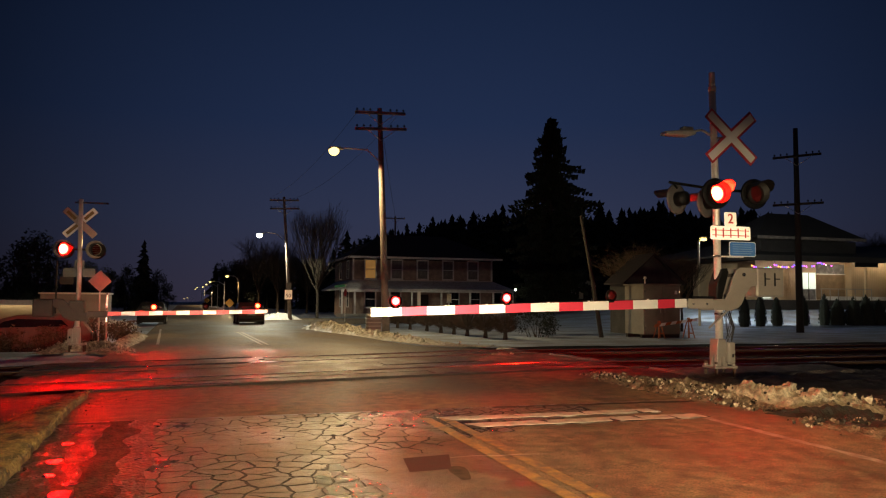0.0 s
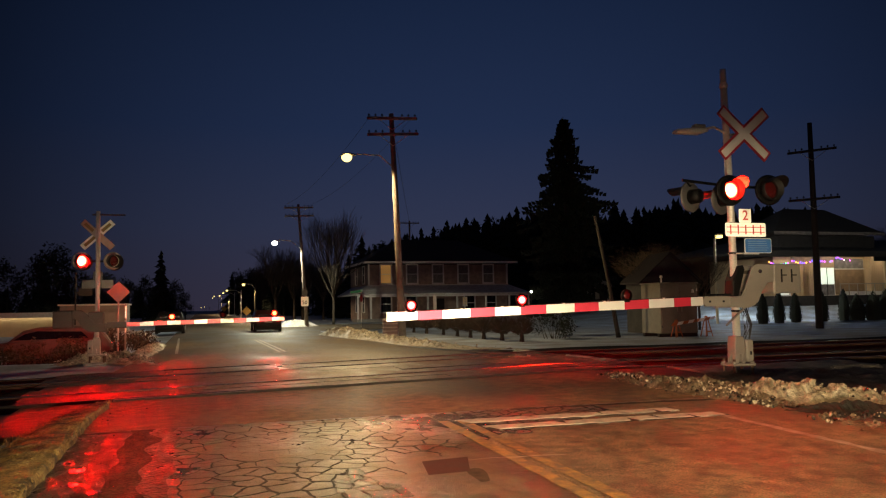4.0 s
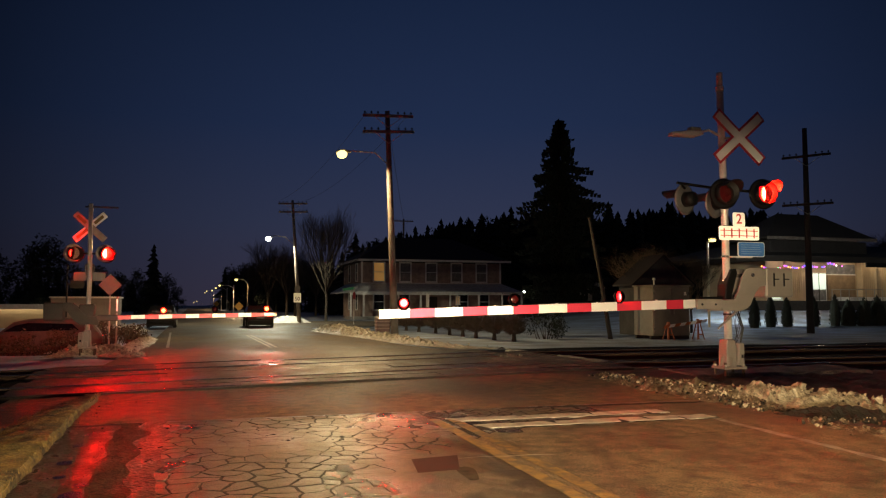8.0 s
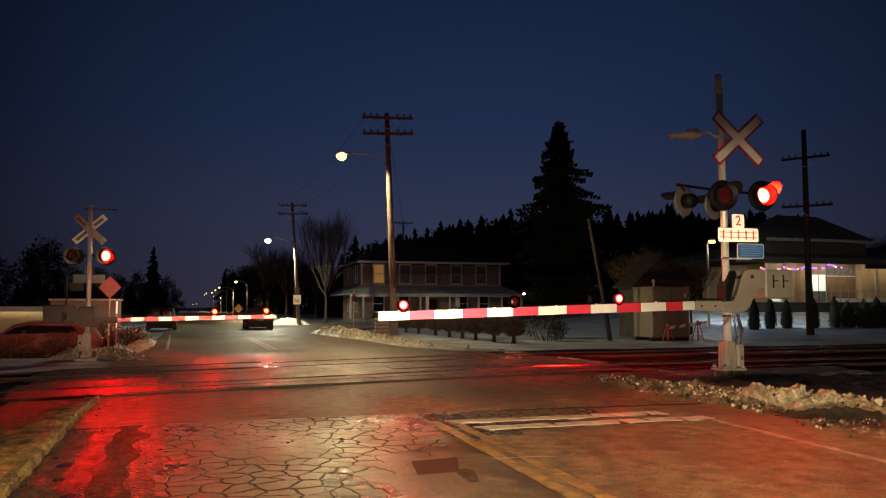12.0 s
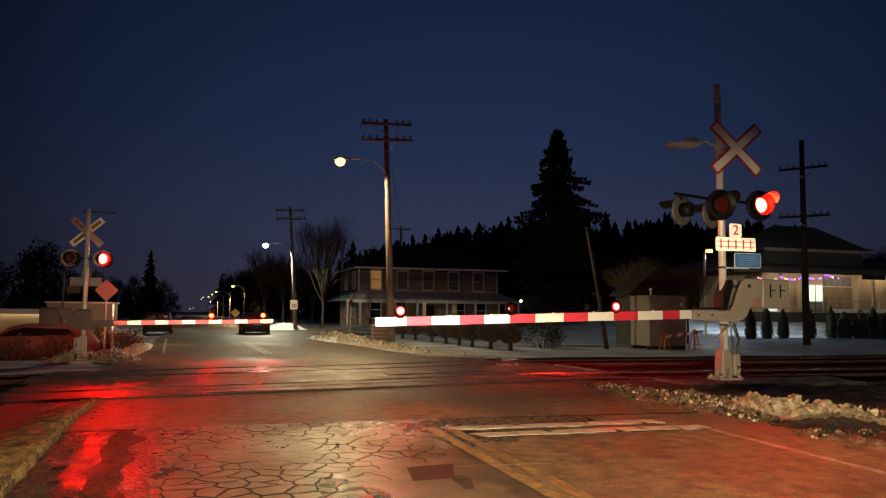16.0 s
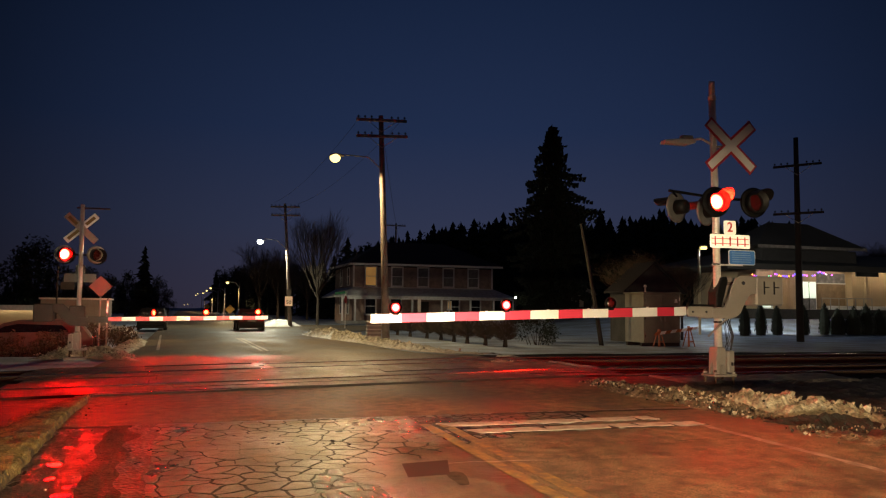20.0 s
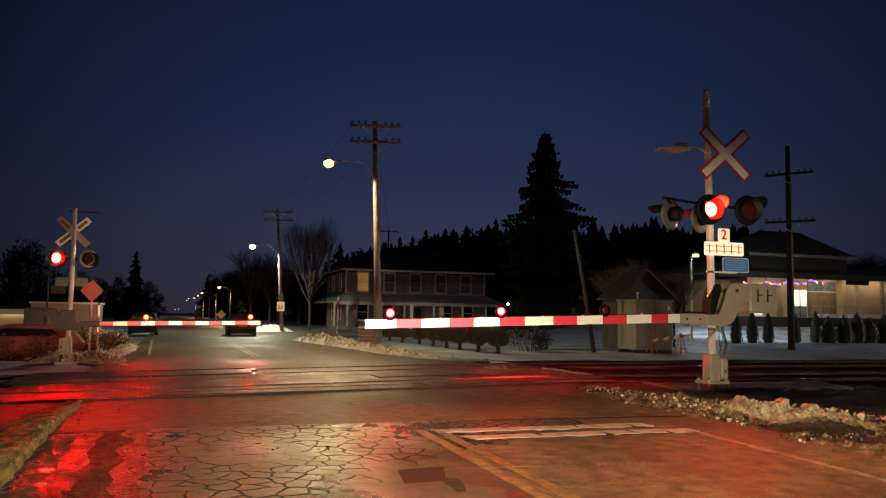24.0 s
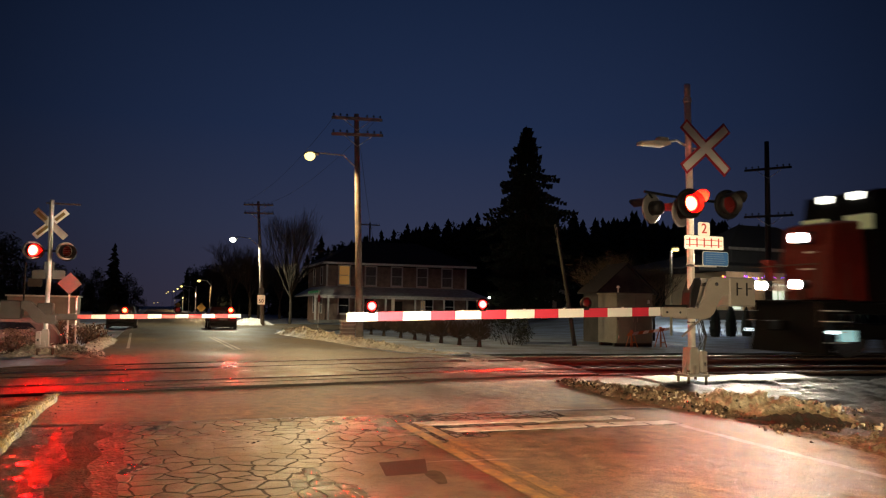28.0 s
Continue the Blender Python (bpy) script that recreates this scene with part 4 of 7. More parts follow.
def near_signal():
    t = empty("crossing_signal", 9.30, 12.45, 0.03)
    base_box(t)
    part("mast", Tube([(0.03, 0, 0.5), (0.01, 0, 3.3), (-0.03, 0, 5.36)], [0.070, 0.067, 0.062], 18), GALV, t, "tall galvanised steel mast", True)
    part("mast_cap", Tube([(-0.03, 0, 5.34), (-0.032, 0, 5.62)], [0.056, 0.054], 14), TRIM, t, "pale mast cap", True)
    part("mast_collar", lathe(bmesh.new(), ((0.066, -0.05), (0.074, -0.04), (0.074, 0.03), (0.06, 0.04)), 16, "z"), GALV, t, "steel collar", True, pose(-0.03, 0, 5.32))
    part("crossbuck_bracket", Tube([(-0.01, -0.02, 4.38), (0.18, -0.2, 4.38)], 0.025, 8), GREY_PAINT, t)
    for a in (41, -41):
        blade(t, pose(0.20, -0.22 - (0.002 if a > 0 else 0), 4.38), a, SIGN_SHEET, None, SIGN_RED, 1.15)
    # the flashing lights: one pair to this road, one turned to the side
    part("crossarm", Tube([(-0.98, 0.0, 3.52), (0.0, 0.0, 3.44), (0.85, -0.02, 3.42)], 0.026, 10), BLACK, t, "black crossarm")
    part("crossarm_clamp", Box(-0.11, 0.13, -0.11, 0.11, 3.30, 3.52, 0.015), BLACK, t)
    flasher(t, pose(-0.17, -0.23, 3.32, 0, 0, -5), "left", RED_LIT, rim=0.16)
    flasher(t, pose(0.67, -0.23, 3.35, 0, 0, -5), "right", RED_LIT, rim=0.16)
    flasher(t, pose(-0.82, 0.0, 3.22, 0, 0, -161), "left", RED_LIT_REAR, back=DISC_BACK)
    flasher(t, pose(0.0, 0.26, 3.22, 0, 0, -161), "rear_right", RED_LIT_REAR, back=DISC_BACK)
    for x, z in ((-0.17, 3.44), (0.67, 3.42), (-0.9, 3.5)):
        part("hanger", Tube([(x, 0.0, z), (x, -0.12, z - 0.1)], 0.02, 8), BLACK, t)
    track_sign(t, 0.14, -0.23, 2.615)
    s = part("notice_sign", slab(bmesh.new(), rounded(0.58, 0.27, 0.04), -0.24, -0.232), SIGN_WHITE, t, "small blue notice with pale lines of writing", at=pose(0.385, 0, 2.325))
    part("notice_face", slab(bmesh.new(), rounded(0.55, 0.245, 0.035), -0.246, -0.241), SIGN_BLUE, s, "blue face")
    rng = random.Random(5)
    for k in range(5):
        w = rng.uniform(0.30, 0.44)
        part("writing_bar", Box(-0.22, -0.22 + w, -0.250, -0.2465, 0.075 - 0.04 * k, 0.086 - 0.04 * k), SIGN_PALE, s)
    part("notice_bracket", Box(-0.06, 0.42, -0.228, -0.20, 2.17, 2.20, 0.005), GALV, t, "bright steel sign bracket")
    l = part("luminaire_arm", Tube([(-0.02, 0, 4.42), (-0.30, -0.03, 4.52), (-0.55, -0.03, 4.46)], 0.022, 8), GALV, t, "short lamp arm")
    part("luminaire_head", slab(bmesh.new(), [(-1.12, 4.37), (-1.10, 4.43), (-0.8, 4.47), (-0.5, 4.48), (-0.46, 4.42), (-0.6, 4.37)], -0.12, 0.08, 0.02), GALV, l, "flat luminaire head, not lit")
    part("luminaire_gear", Box(-0.72, -0.5, -0.09, 0.05, 4.482, 4.55, 0.015), GREY_PAINT, l)
    for z in (1.15, 1.75, 2.2, 2.75, 4.1):
        part("mast_band", lathe(bmesh.new(), ((0.072, -0.02), (0.077, 0), (0.072, 0.02)), 16, "z"), STEEL, t, at=pose(0.03 - z * 0.008, 0, z))
    for k, (dx, dz) in enumerate(((0.11, 0.0), (0.14, 0.12))):
        part("cable", Tube([(0.20, -0.1, 0.58), (0.14 + dx, -0.1, 0.9), (0.12, -0.10, 1.25 + dz), (0.09, -0.10, 1.5)], 0.012, 6), CABLE, t, "hanging black cable")
    rng = random.Random(19)
    for _ in range(5):
        x0, x1, z1 = rng.uniform(-0.05, 0.20), rng.uniform(0.05, 0.26), rng.uniform(0.75, 1.0)
        part("wire", Tube([(x0, -0.13, 1.40), (x0 + rng.uniform(-0.1, 0.1), -0.19, 1.18), (x1 + rng.uniform(-0.05, 0.05), -0.16, z1), (x1 * 0.5 + 0.02, -0.09, 0.62)], 0.006, 5), CABLE, t, "thin slack black wire")
    # gate mechanism: grey swept bracket with its counterweight
    sup = [(-0.27, 1.22), (-0.27, 1.40), (-0.02, 1.42), (0.06, 1.55), (0.16, 1.82), (0.23, 1.94), (0.32, 1.99), (0.68, 1.98), (0.68, 1.67), (0.54, 1.65), (0.42, 1.5), (0.33, 1.32), (0.24, 1.25), (0.12, 1.21)]
    part("gate_bracket", slab(bmesh.new(), sup, -0.26, -0.22, 0.008), GREY_PAINT, t, "grey swept counterweight bracket")
    part("gate_bracket", slab(bmesh.new(), sup, 0.16, 0.20, 0.008), GREY_PAINT, t, "grey swept counterweight bracket")
    part("pivot_bolt", Tube([(0.38, -0.28, 1.86), (0.38, 0.22, 1.86)], 0.035, 10), STEEL, t)
    cw = part("counterweight", Box(0.69, 1.30, -0.24, 0.18, 1.46, 2.0, 0.03), GREY_PAINT, t, "grey counterweight box")
    for cx in (0.86, 1.08):
        part("weight_rod", Box(cx - 0.012, cx + 0.012, -0.255, -0.241, 1.66, 1.90), BLACK, cw)
        part("rod_tab", Box(cx + 0.012, cx + 0.11, -0.254, -0.242, 1.78, 1.80), BLACK, cw)
    part("gate_motor", slab(bmesh.new(), [(-0.10, 1.42), (0.03, 1.42), (0.18, 1.90), (0.15, 1.98), (0.03, 1.96), (-0.08, 1.7)], -0.12, 0.15, 0.02), BLACK, t, "dark gate motor housing")
    part("motor_stay", Tube([(0.05, -0.24, 1.22), (-0.30, -0.24, 0.95), (-0.36, -0.24, 0.90)], 0.02, 8), GREY_PAINT, t)
    ad = part("arm_socket", Box(-0.80, -0.27, -0.265, -0.215, 1.245, 1.425, 0.012), GREY_PAINT, t, "grey arm socket")
    for bx in (-0.70, -0.42):
        part("socket_bolt", Tube([(bx, -0.28, 1.33), (bx, -0.20, 1.33)], 0.02, 8), STEEL, ad)
    part("socket_bar", Box(-0.72, -0.24, -0.26, -0.22, 1.428, 1.465, 0.006), BLACK, t, "dark bar over the socket")
    arm = part("gate_arm", Box(-1.1, -0.75, -0.255, -0.225, 1.29, 1.38, 0.004), GREY_PAINT, t, "striped boom gate arm, lowered")
    edges = (-0.83, -1.075, -1.415, -1.909, -2.379, -2.869, -3.315, -3.831, -4.282, -4.733, -5.153, -5.617, -6.032, -6.516)
    gate_arm(arm, -0.83, -6.516, 1.34, 1.175, -0.24, [(e + 0.83) / (-6.516 + 0.83) for e in edges], True, 0.155, 0.135)
    part("arm_wire", Tube([(-0.8, -0.23, 1.425), (-3.4, -0.23, 1.347), (-6.2, -0.23, 1.258)], 0.008, 6), CABLE, arm, "cable along the arm")
    for x in (-1.6, -2.75, -3.5, -4.6, -5.3):
        part("wire_clip", Box(x - 0.02, x + 0.02, -0.245, -0.215, 1.405 + (x + 1.1) * 0.032, 1.428 + (x + 1.1) * 0.032), GALV, arm)
    arm_lamp(arm, -6.13, 1.235, None, -0.24)
    arm_lamp(arm, -4.26, 1.295, "left", -0.24)
    arm_lamp(arm, -2.33, 1.345, "right", -0.24)
    return tagged(t, "railway crossing signal with flashing lights and lowered red-and-white gate", "crossing signal", "crossing signals")


def far_signal():
    t = empty("crossing_signal", -2.87, 25.4, -0.08)
    base_box(t, -1)
    part("mast", Tube([(0, 0, 0.5), (0.02, 0, 2.2), (0.0, 0, 4.4)], [0.068, 0.065, 0.06], 14), GALV, t, "galvanised steel mast", True)
    part("top_bar", Tube([(-0.15, 0, 4.30), (0.75, 0, 4.30)], 0.025, 8), SHADED_GREY, t)
    for a, edge in ((43, FAR_WHITE), (-43, DULL_WHITE)):
        b = blade(t, pose(-0.02, 0.12 + (0.012 if a > 0 else 0), 3.72, 0, 0, 180), a, SIGN_WHITE, None, edge)
        for x0, x1 in ((-0.48, -0.16), (0.10, 0.48)) if a > 0 else ((0.48, 0.16),):
            part("blade_strip", slab(bmesh.new(), [(x0, -0.045), (x1, -0.045), (x1, 0.045), (x0, 0.045)], 0.0045, 0.008), TARNISHED, b, "tarnished strip on the back")
    part("crossarm", Tube([(-0.55, 0, 2.93), (0.55, 0, 2.93)], 0.028, 10), BLACK, t)
    for x, plan in ((-0.43, "mast_left"), (0.43, "mast_right")):
        flasher(t, pose(x, -0.16, 2.93, 5, 0, 20), plan, RED_LIT_FAR, 0.26, 0.17, 0.2, DULL_WHITE, 0.40, 6)
        flasher(t, pose(x, 0.34, 2.93, 0, 0, 184), plan, RED_LIT, 0.26, 0.15, 0.3, BLACK, 0.22)
    track_sign(t, 0.0, 0.13, 2.26, True)
    sup = [(0.27, 0.86), (0.27, 1.10), (-0.02, 1.12), (-0.25, 1.35), (-0.42, 1.50), (-0.62, 1.50), (-0.62, 1.28), (-0.48, 1.20), (-0.36, 1.0), (-0.2, 0.88)]
    for y in (-0.22, 0.20):
        part("gate_bracket", slab(bmesh.new(), sup, y - 0.02, y + 0.02, 0.008), SHADED_GREY, t, "grey swept counterweight bracket")
    part("counterweight", Box(-1.15, -0.62, -0.2, 0.2, 0.98, 1.50, 0.03), SHADED_GREY, t, "grey counterweight box")
    part("gate_motor", Box(-0.22, 0.20, -0.18, 0.18, 1.06, 1.45, 0.03), SHADED_GREY, t, "grey gate motor housing")
    part("arm_socket", Box(0.25, 0.80, 0.18, 0.24, 0.96, 1.14, 0.012), SHADED_GREY, t)
    arm = part("gate_arm", Box(0.5, 1.0, 0.195, 0.225, 1.0, 1.09, 0.004), SHADED_GREY, t, "striped boom gate arm, lowered")
    gate_arm(arm, 0.78, 5.42, 1.06, 1.14, 0.21, [i / 12 for i in range(13)], False, 0.13, 0.12, (FAR_WHITE, FAR_RED))
    arm_lamp(arm, 5.11, 1.20, None, 0.21, RED_ARM_FAR)
    arm_lamp(arm, 3.56, 1.18, "far_right", 0.21, RED_ARM_FAR)
    arm_lamp(arm, 2.07, 1.15, "far_left", 0.21, RED_ARM_FAR)
    return tagged(t, "railway crossing signal seen from behind, gate lowered across the far lane", "crossing signal", "crossing signals")


# ---- poles, lamps and signs ----


def insulators(parent, arm, xs, z, y=0.0):
    for x in xs:
        part("insulator", lathe(bmesh.new(), ((0.02, 0), (0.02, 0.04), (0.05, 0.06), (0.05, 0.10), (0.02, 0.14)), 8, "z"), GLASS_DARK, arm, at=pose(x, y, z))


def utility_pole(x, y, h, r, lean, arms, material, label, rz=0, base=None):
    t = empty("utility_pole", x, y, ground(x, y) - 0.05 if base is None else base, rz)
    part("pole", Tube([(0, 0, -0.3), (lean * 0.5, 0, h * 0.5), (lean, 0, h)], [r * 1.25, r, r * 0.75], 12), material, t, "", True)
    for z, w, tilt in arms:
        fx = lean * z / h
        a = part("crossarm", Box(-w / 2, w / 2, -0.055, 0.055, -0.065, 0.065, 0.01), material, t, at=pose(fx, -r, z, 0, tilt, 0))
        insulators(t, a, [w * k for k in (-0.46, -0.33, -0.2, 0.2, 0.33, 0.46)], 0.065)
        for s in (-1, 1):
            part("arm_brace", Tube([(fx, -r, z - 0.55), (fx + s * w * 0.28, -r, z - 0.04)], 0.015, 6), GALV, t)
    return tagged(t, label, "utility pole", "utility poles")


def cobra_head(parent, x, z, y=0.0, lit=None, bowl=1.0):
    """A street lamp head with a glowing bowl under it."""
    h = part("lamp_head", slab(bmesh.new(), [(x - 0.36, z), (x - 0.30, z + 0.10), (x, z + 0.14), (x + 0.28, z + 0.09), (x + 0.32, z + 0.02)], y - 0.14, y + 0.14, 0.03), GREY_PAINT, parent, "grey street lamp head")
    if lit:
        bm = lathe(bmesh.new(), tuple((r * bowl, d * bowl) for r, d in ((0.16, 0.08), (0.22, 0.02), (0.245, -0.06), (0.23, -0.14), (0.17, -0.22), (0.09, -0.27), (0.001, -0.285))), 18, "z")
        part("lamp_bowl", bm, lit, h, "lit lamp bowl", True, pose(x - 0.1, y, z))
    return h


def road_lamp(x, y, h, reach, lit, label, pole_mat, arm_from, bowl=1.0):
    t = empty("street_lamp", x, y, ground(x, y) - 0.05)
    part("pole", Tube([(0, 0, -0.2), (0, 0, h * 0.6), (0, 0, h)], [0.11, 0.085, 0.065], 12), pole_mat, t, "", True)
    part("lamp_arm", Tube([(0, 0, arm_from), (-reach * 0.35, 0, arm_from + (h - arm_from) * 0.9), (-reach + 0.3, 0, h)], 0.035, 8), GALV, t, "curved steel arm", True)
    cobra_head(t, -reach, h - 0.02, 0, lit, bowl)
    return tagged(t, label, "street lamp", "street lamps")


def plate_sign(name, x, y, z0, z1, outline, face, label, category, post=0.03, post_top=None):
    t = empty(name, x, y, ground(x, y) - 0.05)
    part("post", Tube([(0, 0.03, -0.2), (0, 0.03, post_top or z1)], post, 8), GALV, t, "galvanised post")
    cz = (z0 + z1) / 2
    part("plate", slab(bmesh.new(), outline, -0.006, 0.006, 0.002), face, t, at=pose(0, -0.012, cz))
    return tagged(t, label, category)


# ---- the place, near to far ----
R = road()
markings(R)
sealed_patch(R)
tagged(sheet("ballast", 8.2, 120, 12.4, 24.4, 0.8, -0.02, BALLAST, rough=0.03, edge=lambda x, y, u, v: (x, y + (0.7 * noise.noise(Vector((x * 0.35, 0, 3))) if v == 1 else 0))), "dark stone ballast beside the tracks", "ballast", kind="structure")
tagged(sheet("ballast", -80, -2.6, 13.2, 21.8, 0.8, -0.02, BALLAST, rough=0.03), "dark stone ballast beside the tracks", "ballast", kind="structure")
SHOULDER = surface("gravel_and_dirty_snow", (0.25, 0.22, 0.19), 0.55, vary=0.6, scale=3.0, fine=40, bump=1.0, second=(0.05, 0.042, 0.035), patch=0.5, depth=0.03)
for y0, y1, x1 in ((12.3, 13.75, 12.6), (15.75, 18.2, 11.8), (20.2, 21.6, 11.0)):
    tagged(sheet("gravel_shoulder", 8.5, x1, y0, y1, 0.12, 0.03, SHOULDER, rough=0.03, freq=3.0, edge=lambda x, y, u, v: (x + (1.2 * noise.noise(Vector((0, y * 1.1, 5))) if u == 1 else 0), y)), "gravel and dirty snow trodden down beside the rails", "gravel", kind="structure")
track("railway_track_1", 14.1, 15.54)
track("railway_track_2", 18.48, 19.92)
tagged(bank("snow_bank", [(7.0, 13.0, 0.14, 0.03), (7.0, 12.4, 0.28, 0.09), (7.1, 11.6, 0.38, 0.14), (7.4, 10.6, 0.50, 0.19), (7.35, 9.6, 0.4, 0.12), (7.3, 8.9, 0.3, 0.03)], GRAVEL_SNOW, 3, step=0.045, chunks=1700, across=24), "ploughed ridge of gravel and dirty snow along the road edge", "snow bank", kind="stuff")
tagged(bank("snow_bank", [(7.35, 10.5, 0.25, 0.08), (7.75, 9.9, 0.50, 0.26), (8.1, 9.2, 0.55, 0.28), (8.6, 8.75, 0.45, 0.22), (9.2, 8.6, 0.3, 0.12)], SNOW_YELLOW, 13, step=0.035, chunks=260, across=28, lump=0.42, fine=0.22), "lump of packed yellowish snow beside the road", "snow bank", kind="stuff")
tagged(bank("snow_bank", [(7.0, 7.9, 0.25, 0.05), (7.25, 7.3, 0.45, 0.16), (7.55, 6.8, 0.6, 0.26), (7.5, 6.0, 0.6, 0.26), (7.2, 4.0, 0.7, 0.3), (7.2, -10, 0.7, 0.3)], GRAVEL_SNOW, 23, step=0.05, chunks=1300, across=24), "ridge of gravel and dirty snow along the road edge", "snow bank", kind="stuff")
# black mound stands in for the shadow between the ridges
tagged(bank("shade_mound", [(7.1, 8.6, 0.14, 0.05), (7.5, 8.35, 0.34, 0.12), (8.0, 8.1, 0.38, 0.13), (8.5, 7.95, 0.22, 0.06)], HOLLOW_SHADE, 43, step=0.04, chunks=0), "black mound standing for the shadowed hollow between the snow ridges", "earth", kind="stuff")
verge()
gutter_gravel()
tagged(bank("snow_bank", [(9.6, 24.3, 0.4, 0.08), (8.7, 27.5, 0.6, 0.2), (8.2, 31, 0.6, 0.24), (8.0, 35, 0.7, 0.28), (7.7, 40, 0.8, 0.42), (7.4, 46, 0.9, 0.5), (8.0, 50, 0.6, 0.2)], SNOW_YELLOW, 5, step=0.16, chunks=60), "ploughed snow ridge along the road beyond the tracks", "snow bank", kind="stuff")
tagged(bank("snow_pile", [(6.0, 68.6, 0.8, 0.25), (6.9, 68.6, 1.2, 0.6), (7.8, 68.6, 1.3, 0.8), (8.6, 69.2, 1.2, 0.55), (9.6, 70, 0.8, 0.2)], SNOW_CLEAN, 6, step=0.12, lump=0.22), "heap of ploughed white snow at the road edge", "snow pile", kind="stuff")
tagged(bank("snow_bank", [(-1.1, 23.2, 0.3, 0.10), (-1.5, 24.2, 0.4, 0.17), (-2.1, 25.2, 0.5, 0.20), (-1.9, 28, 0.4, 0.14), (-1.8, 33, 0.5, 0.22), (-1.9, 40, 0.5, 0.2)], SNOW_YELLOW, 7, step=0.10, chunks=60, lump=0.4), "small clods of ploughed snow at the road edge beyond the tracks", "snow bank", kind="stuff")
tagged(sheet("trodden_snow", 7.4, 26, 1.0, 12.7, 0.085, -0.02, TRODDEN, rough=0.06, freq=3.4), "grey trodden snow beside the road", "snow", kind="structure")
tagged(sheet("trodden_snow", -30, -2.0, -12, 13.2, 0.4, 0.0, TRODDEN, rough=0.05), "grey trodden snow beside the road", "snow", kind="structure")
tagged(bank("snow_clod", [(7.2, 18.3, 0.08, 0.02), (7.4, 18.3, 0.13, 0.07), (7.7, 18.2, 0.08, 0.03)], SNOW_YELLOW, 33, step=0.04, chunks=8), "few clods of snow dropped on the crossing", "snow clods", kind="stuff")
tagged(bank("snow_bank", [(-3.9, 24.9, 0.3, 0.10), (-3.2, 25.9, 0.5, 0.34), (-2.4, 26.3, 0.5, 0.32), (-1.9, 25.6, 0.35, 0.2), (-1.5, 24.6, 0.3, 0.22), (-1.3, 23.9, 0.2, 0.05)], SNOW_YELLOW, 53, step=0.06, chunks=120, across=20, lump=0.6, fine=0.35), "clods of frozen snow heaped round the signal base", "snow bank", kind="stuff")
tagged(bank("snow_pile", [(-5.2, 49.0, 0.6, 0.2), (-4.0, 49.3, 1.0, 0.55), (-2.9, 49.2, 0.9, 0.45), (-2.2, 49.0, 0.5, 0.15)], SNOW_CLEAN, 54, step=0.12, lump=0.3), "low heap of old snow at the road edge", "snow pile", kind="stuff")
near_signal()
far_signal()

p = utility_pole(9.0, 36.2, 10.6, 0.15, -0.42, ((10.35, 2.4, -2), (9.6, 2.45, -3)), WOOD_POLE, "weathered wooden utility pole with two crossarms and a lit street lamp")
part("lamp_arm", Tube([(-0.3, 0, 8.0), (-1.0, -0.02, 8.6), (-2.1, -0.02, 8.62)], 0.03, 8), GALV, p, "curved steel lamp arm", True)
cobra_head(p, -2.45, 8.52, -0.02, LAMP_WARM)
p = utility_pole(8.6, 67.5, 10.3, 0.14, -0.7, ((10.0, 2.4, -2), (9.3, 2.4, -2)), WOOD_POLE, "wooden utility pole with a lit street lamp and a speed sign")
part("lamp_arm", Tube([(-0.45, 0, 6.5), (-1.3, 0, 7.2), (-2.3, 0, 7.3)], 0.03, 8), GALV, p, "curved steel lamp arm", True)
cobra_head(p, -2.55, 7.1, 0, LAMP_COOL)
utility_pole(32.55, 36.3, 11.4, 0.17, 0.0, ((9.8, 2.6, -5), (7.1, 2.7, -3)), WOOD_DARK, "dark railway telegraph pole with two crossarms", rz=-25)
utility_pole(24.9, 96, 12.2, 0.14, 0.0, ((11.9, 2.4, 0),), WOOD_POLE, "wooden utility pole beside the house")
# unseen first lamp, assumed for the light on the near road
road_lamp(8.6, 3.2, 8.5, 3.6, LAMP_WARM, "unseen street lamp assumed on a wooden pole beside the road", WOOD_POLE, 7.4)
road_lamp(6.35, 98, 4.6, 1.25, LAMP_WARM, "distant lit street lamp along the road", WOOD_GREY, 4.0, 0.75)
for (px, py, ph) in ((7.25, 150, 4.87), (7.7, 190, 5.22), (7.9, 232, 5.37), (7.6, 300, 6.33), (7.9, 360, 6.6), (5.1, 430, 3.08), (3.6, 500, 2.92)):
    ph += 0.1 - ground(px, py)
    road_lamp(px, py, ph, 2.4, LAMP_WARM, "distant lit street lamp along the road", GALV, ph - 0.6, 0.75)


# ---- trees and shrubs ----


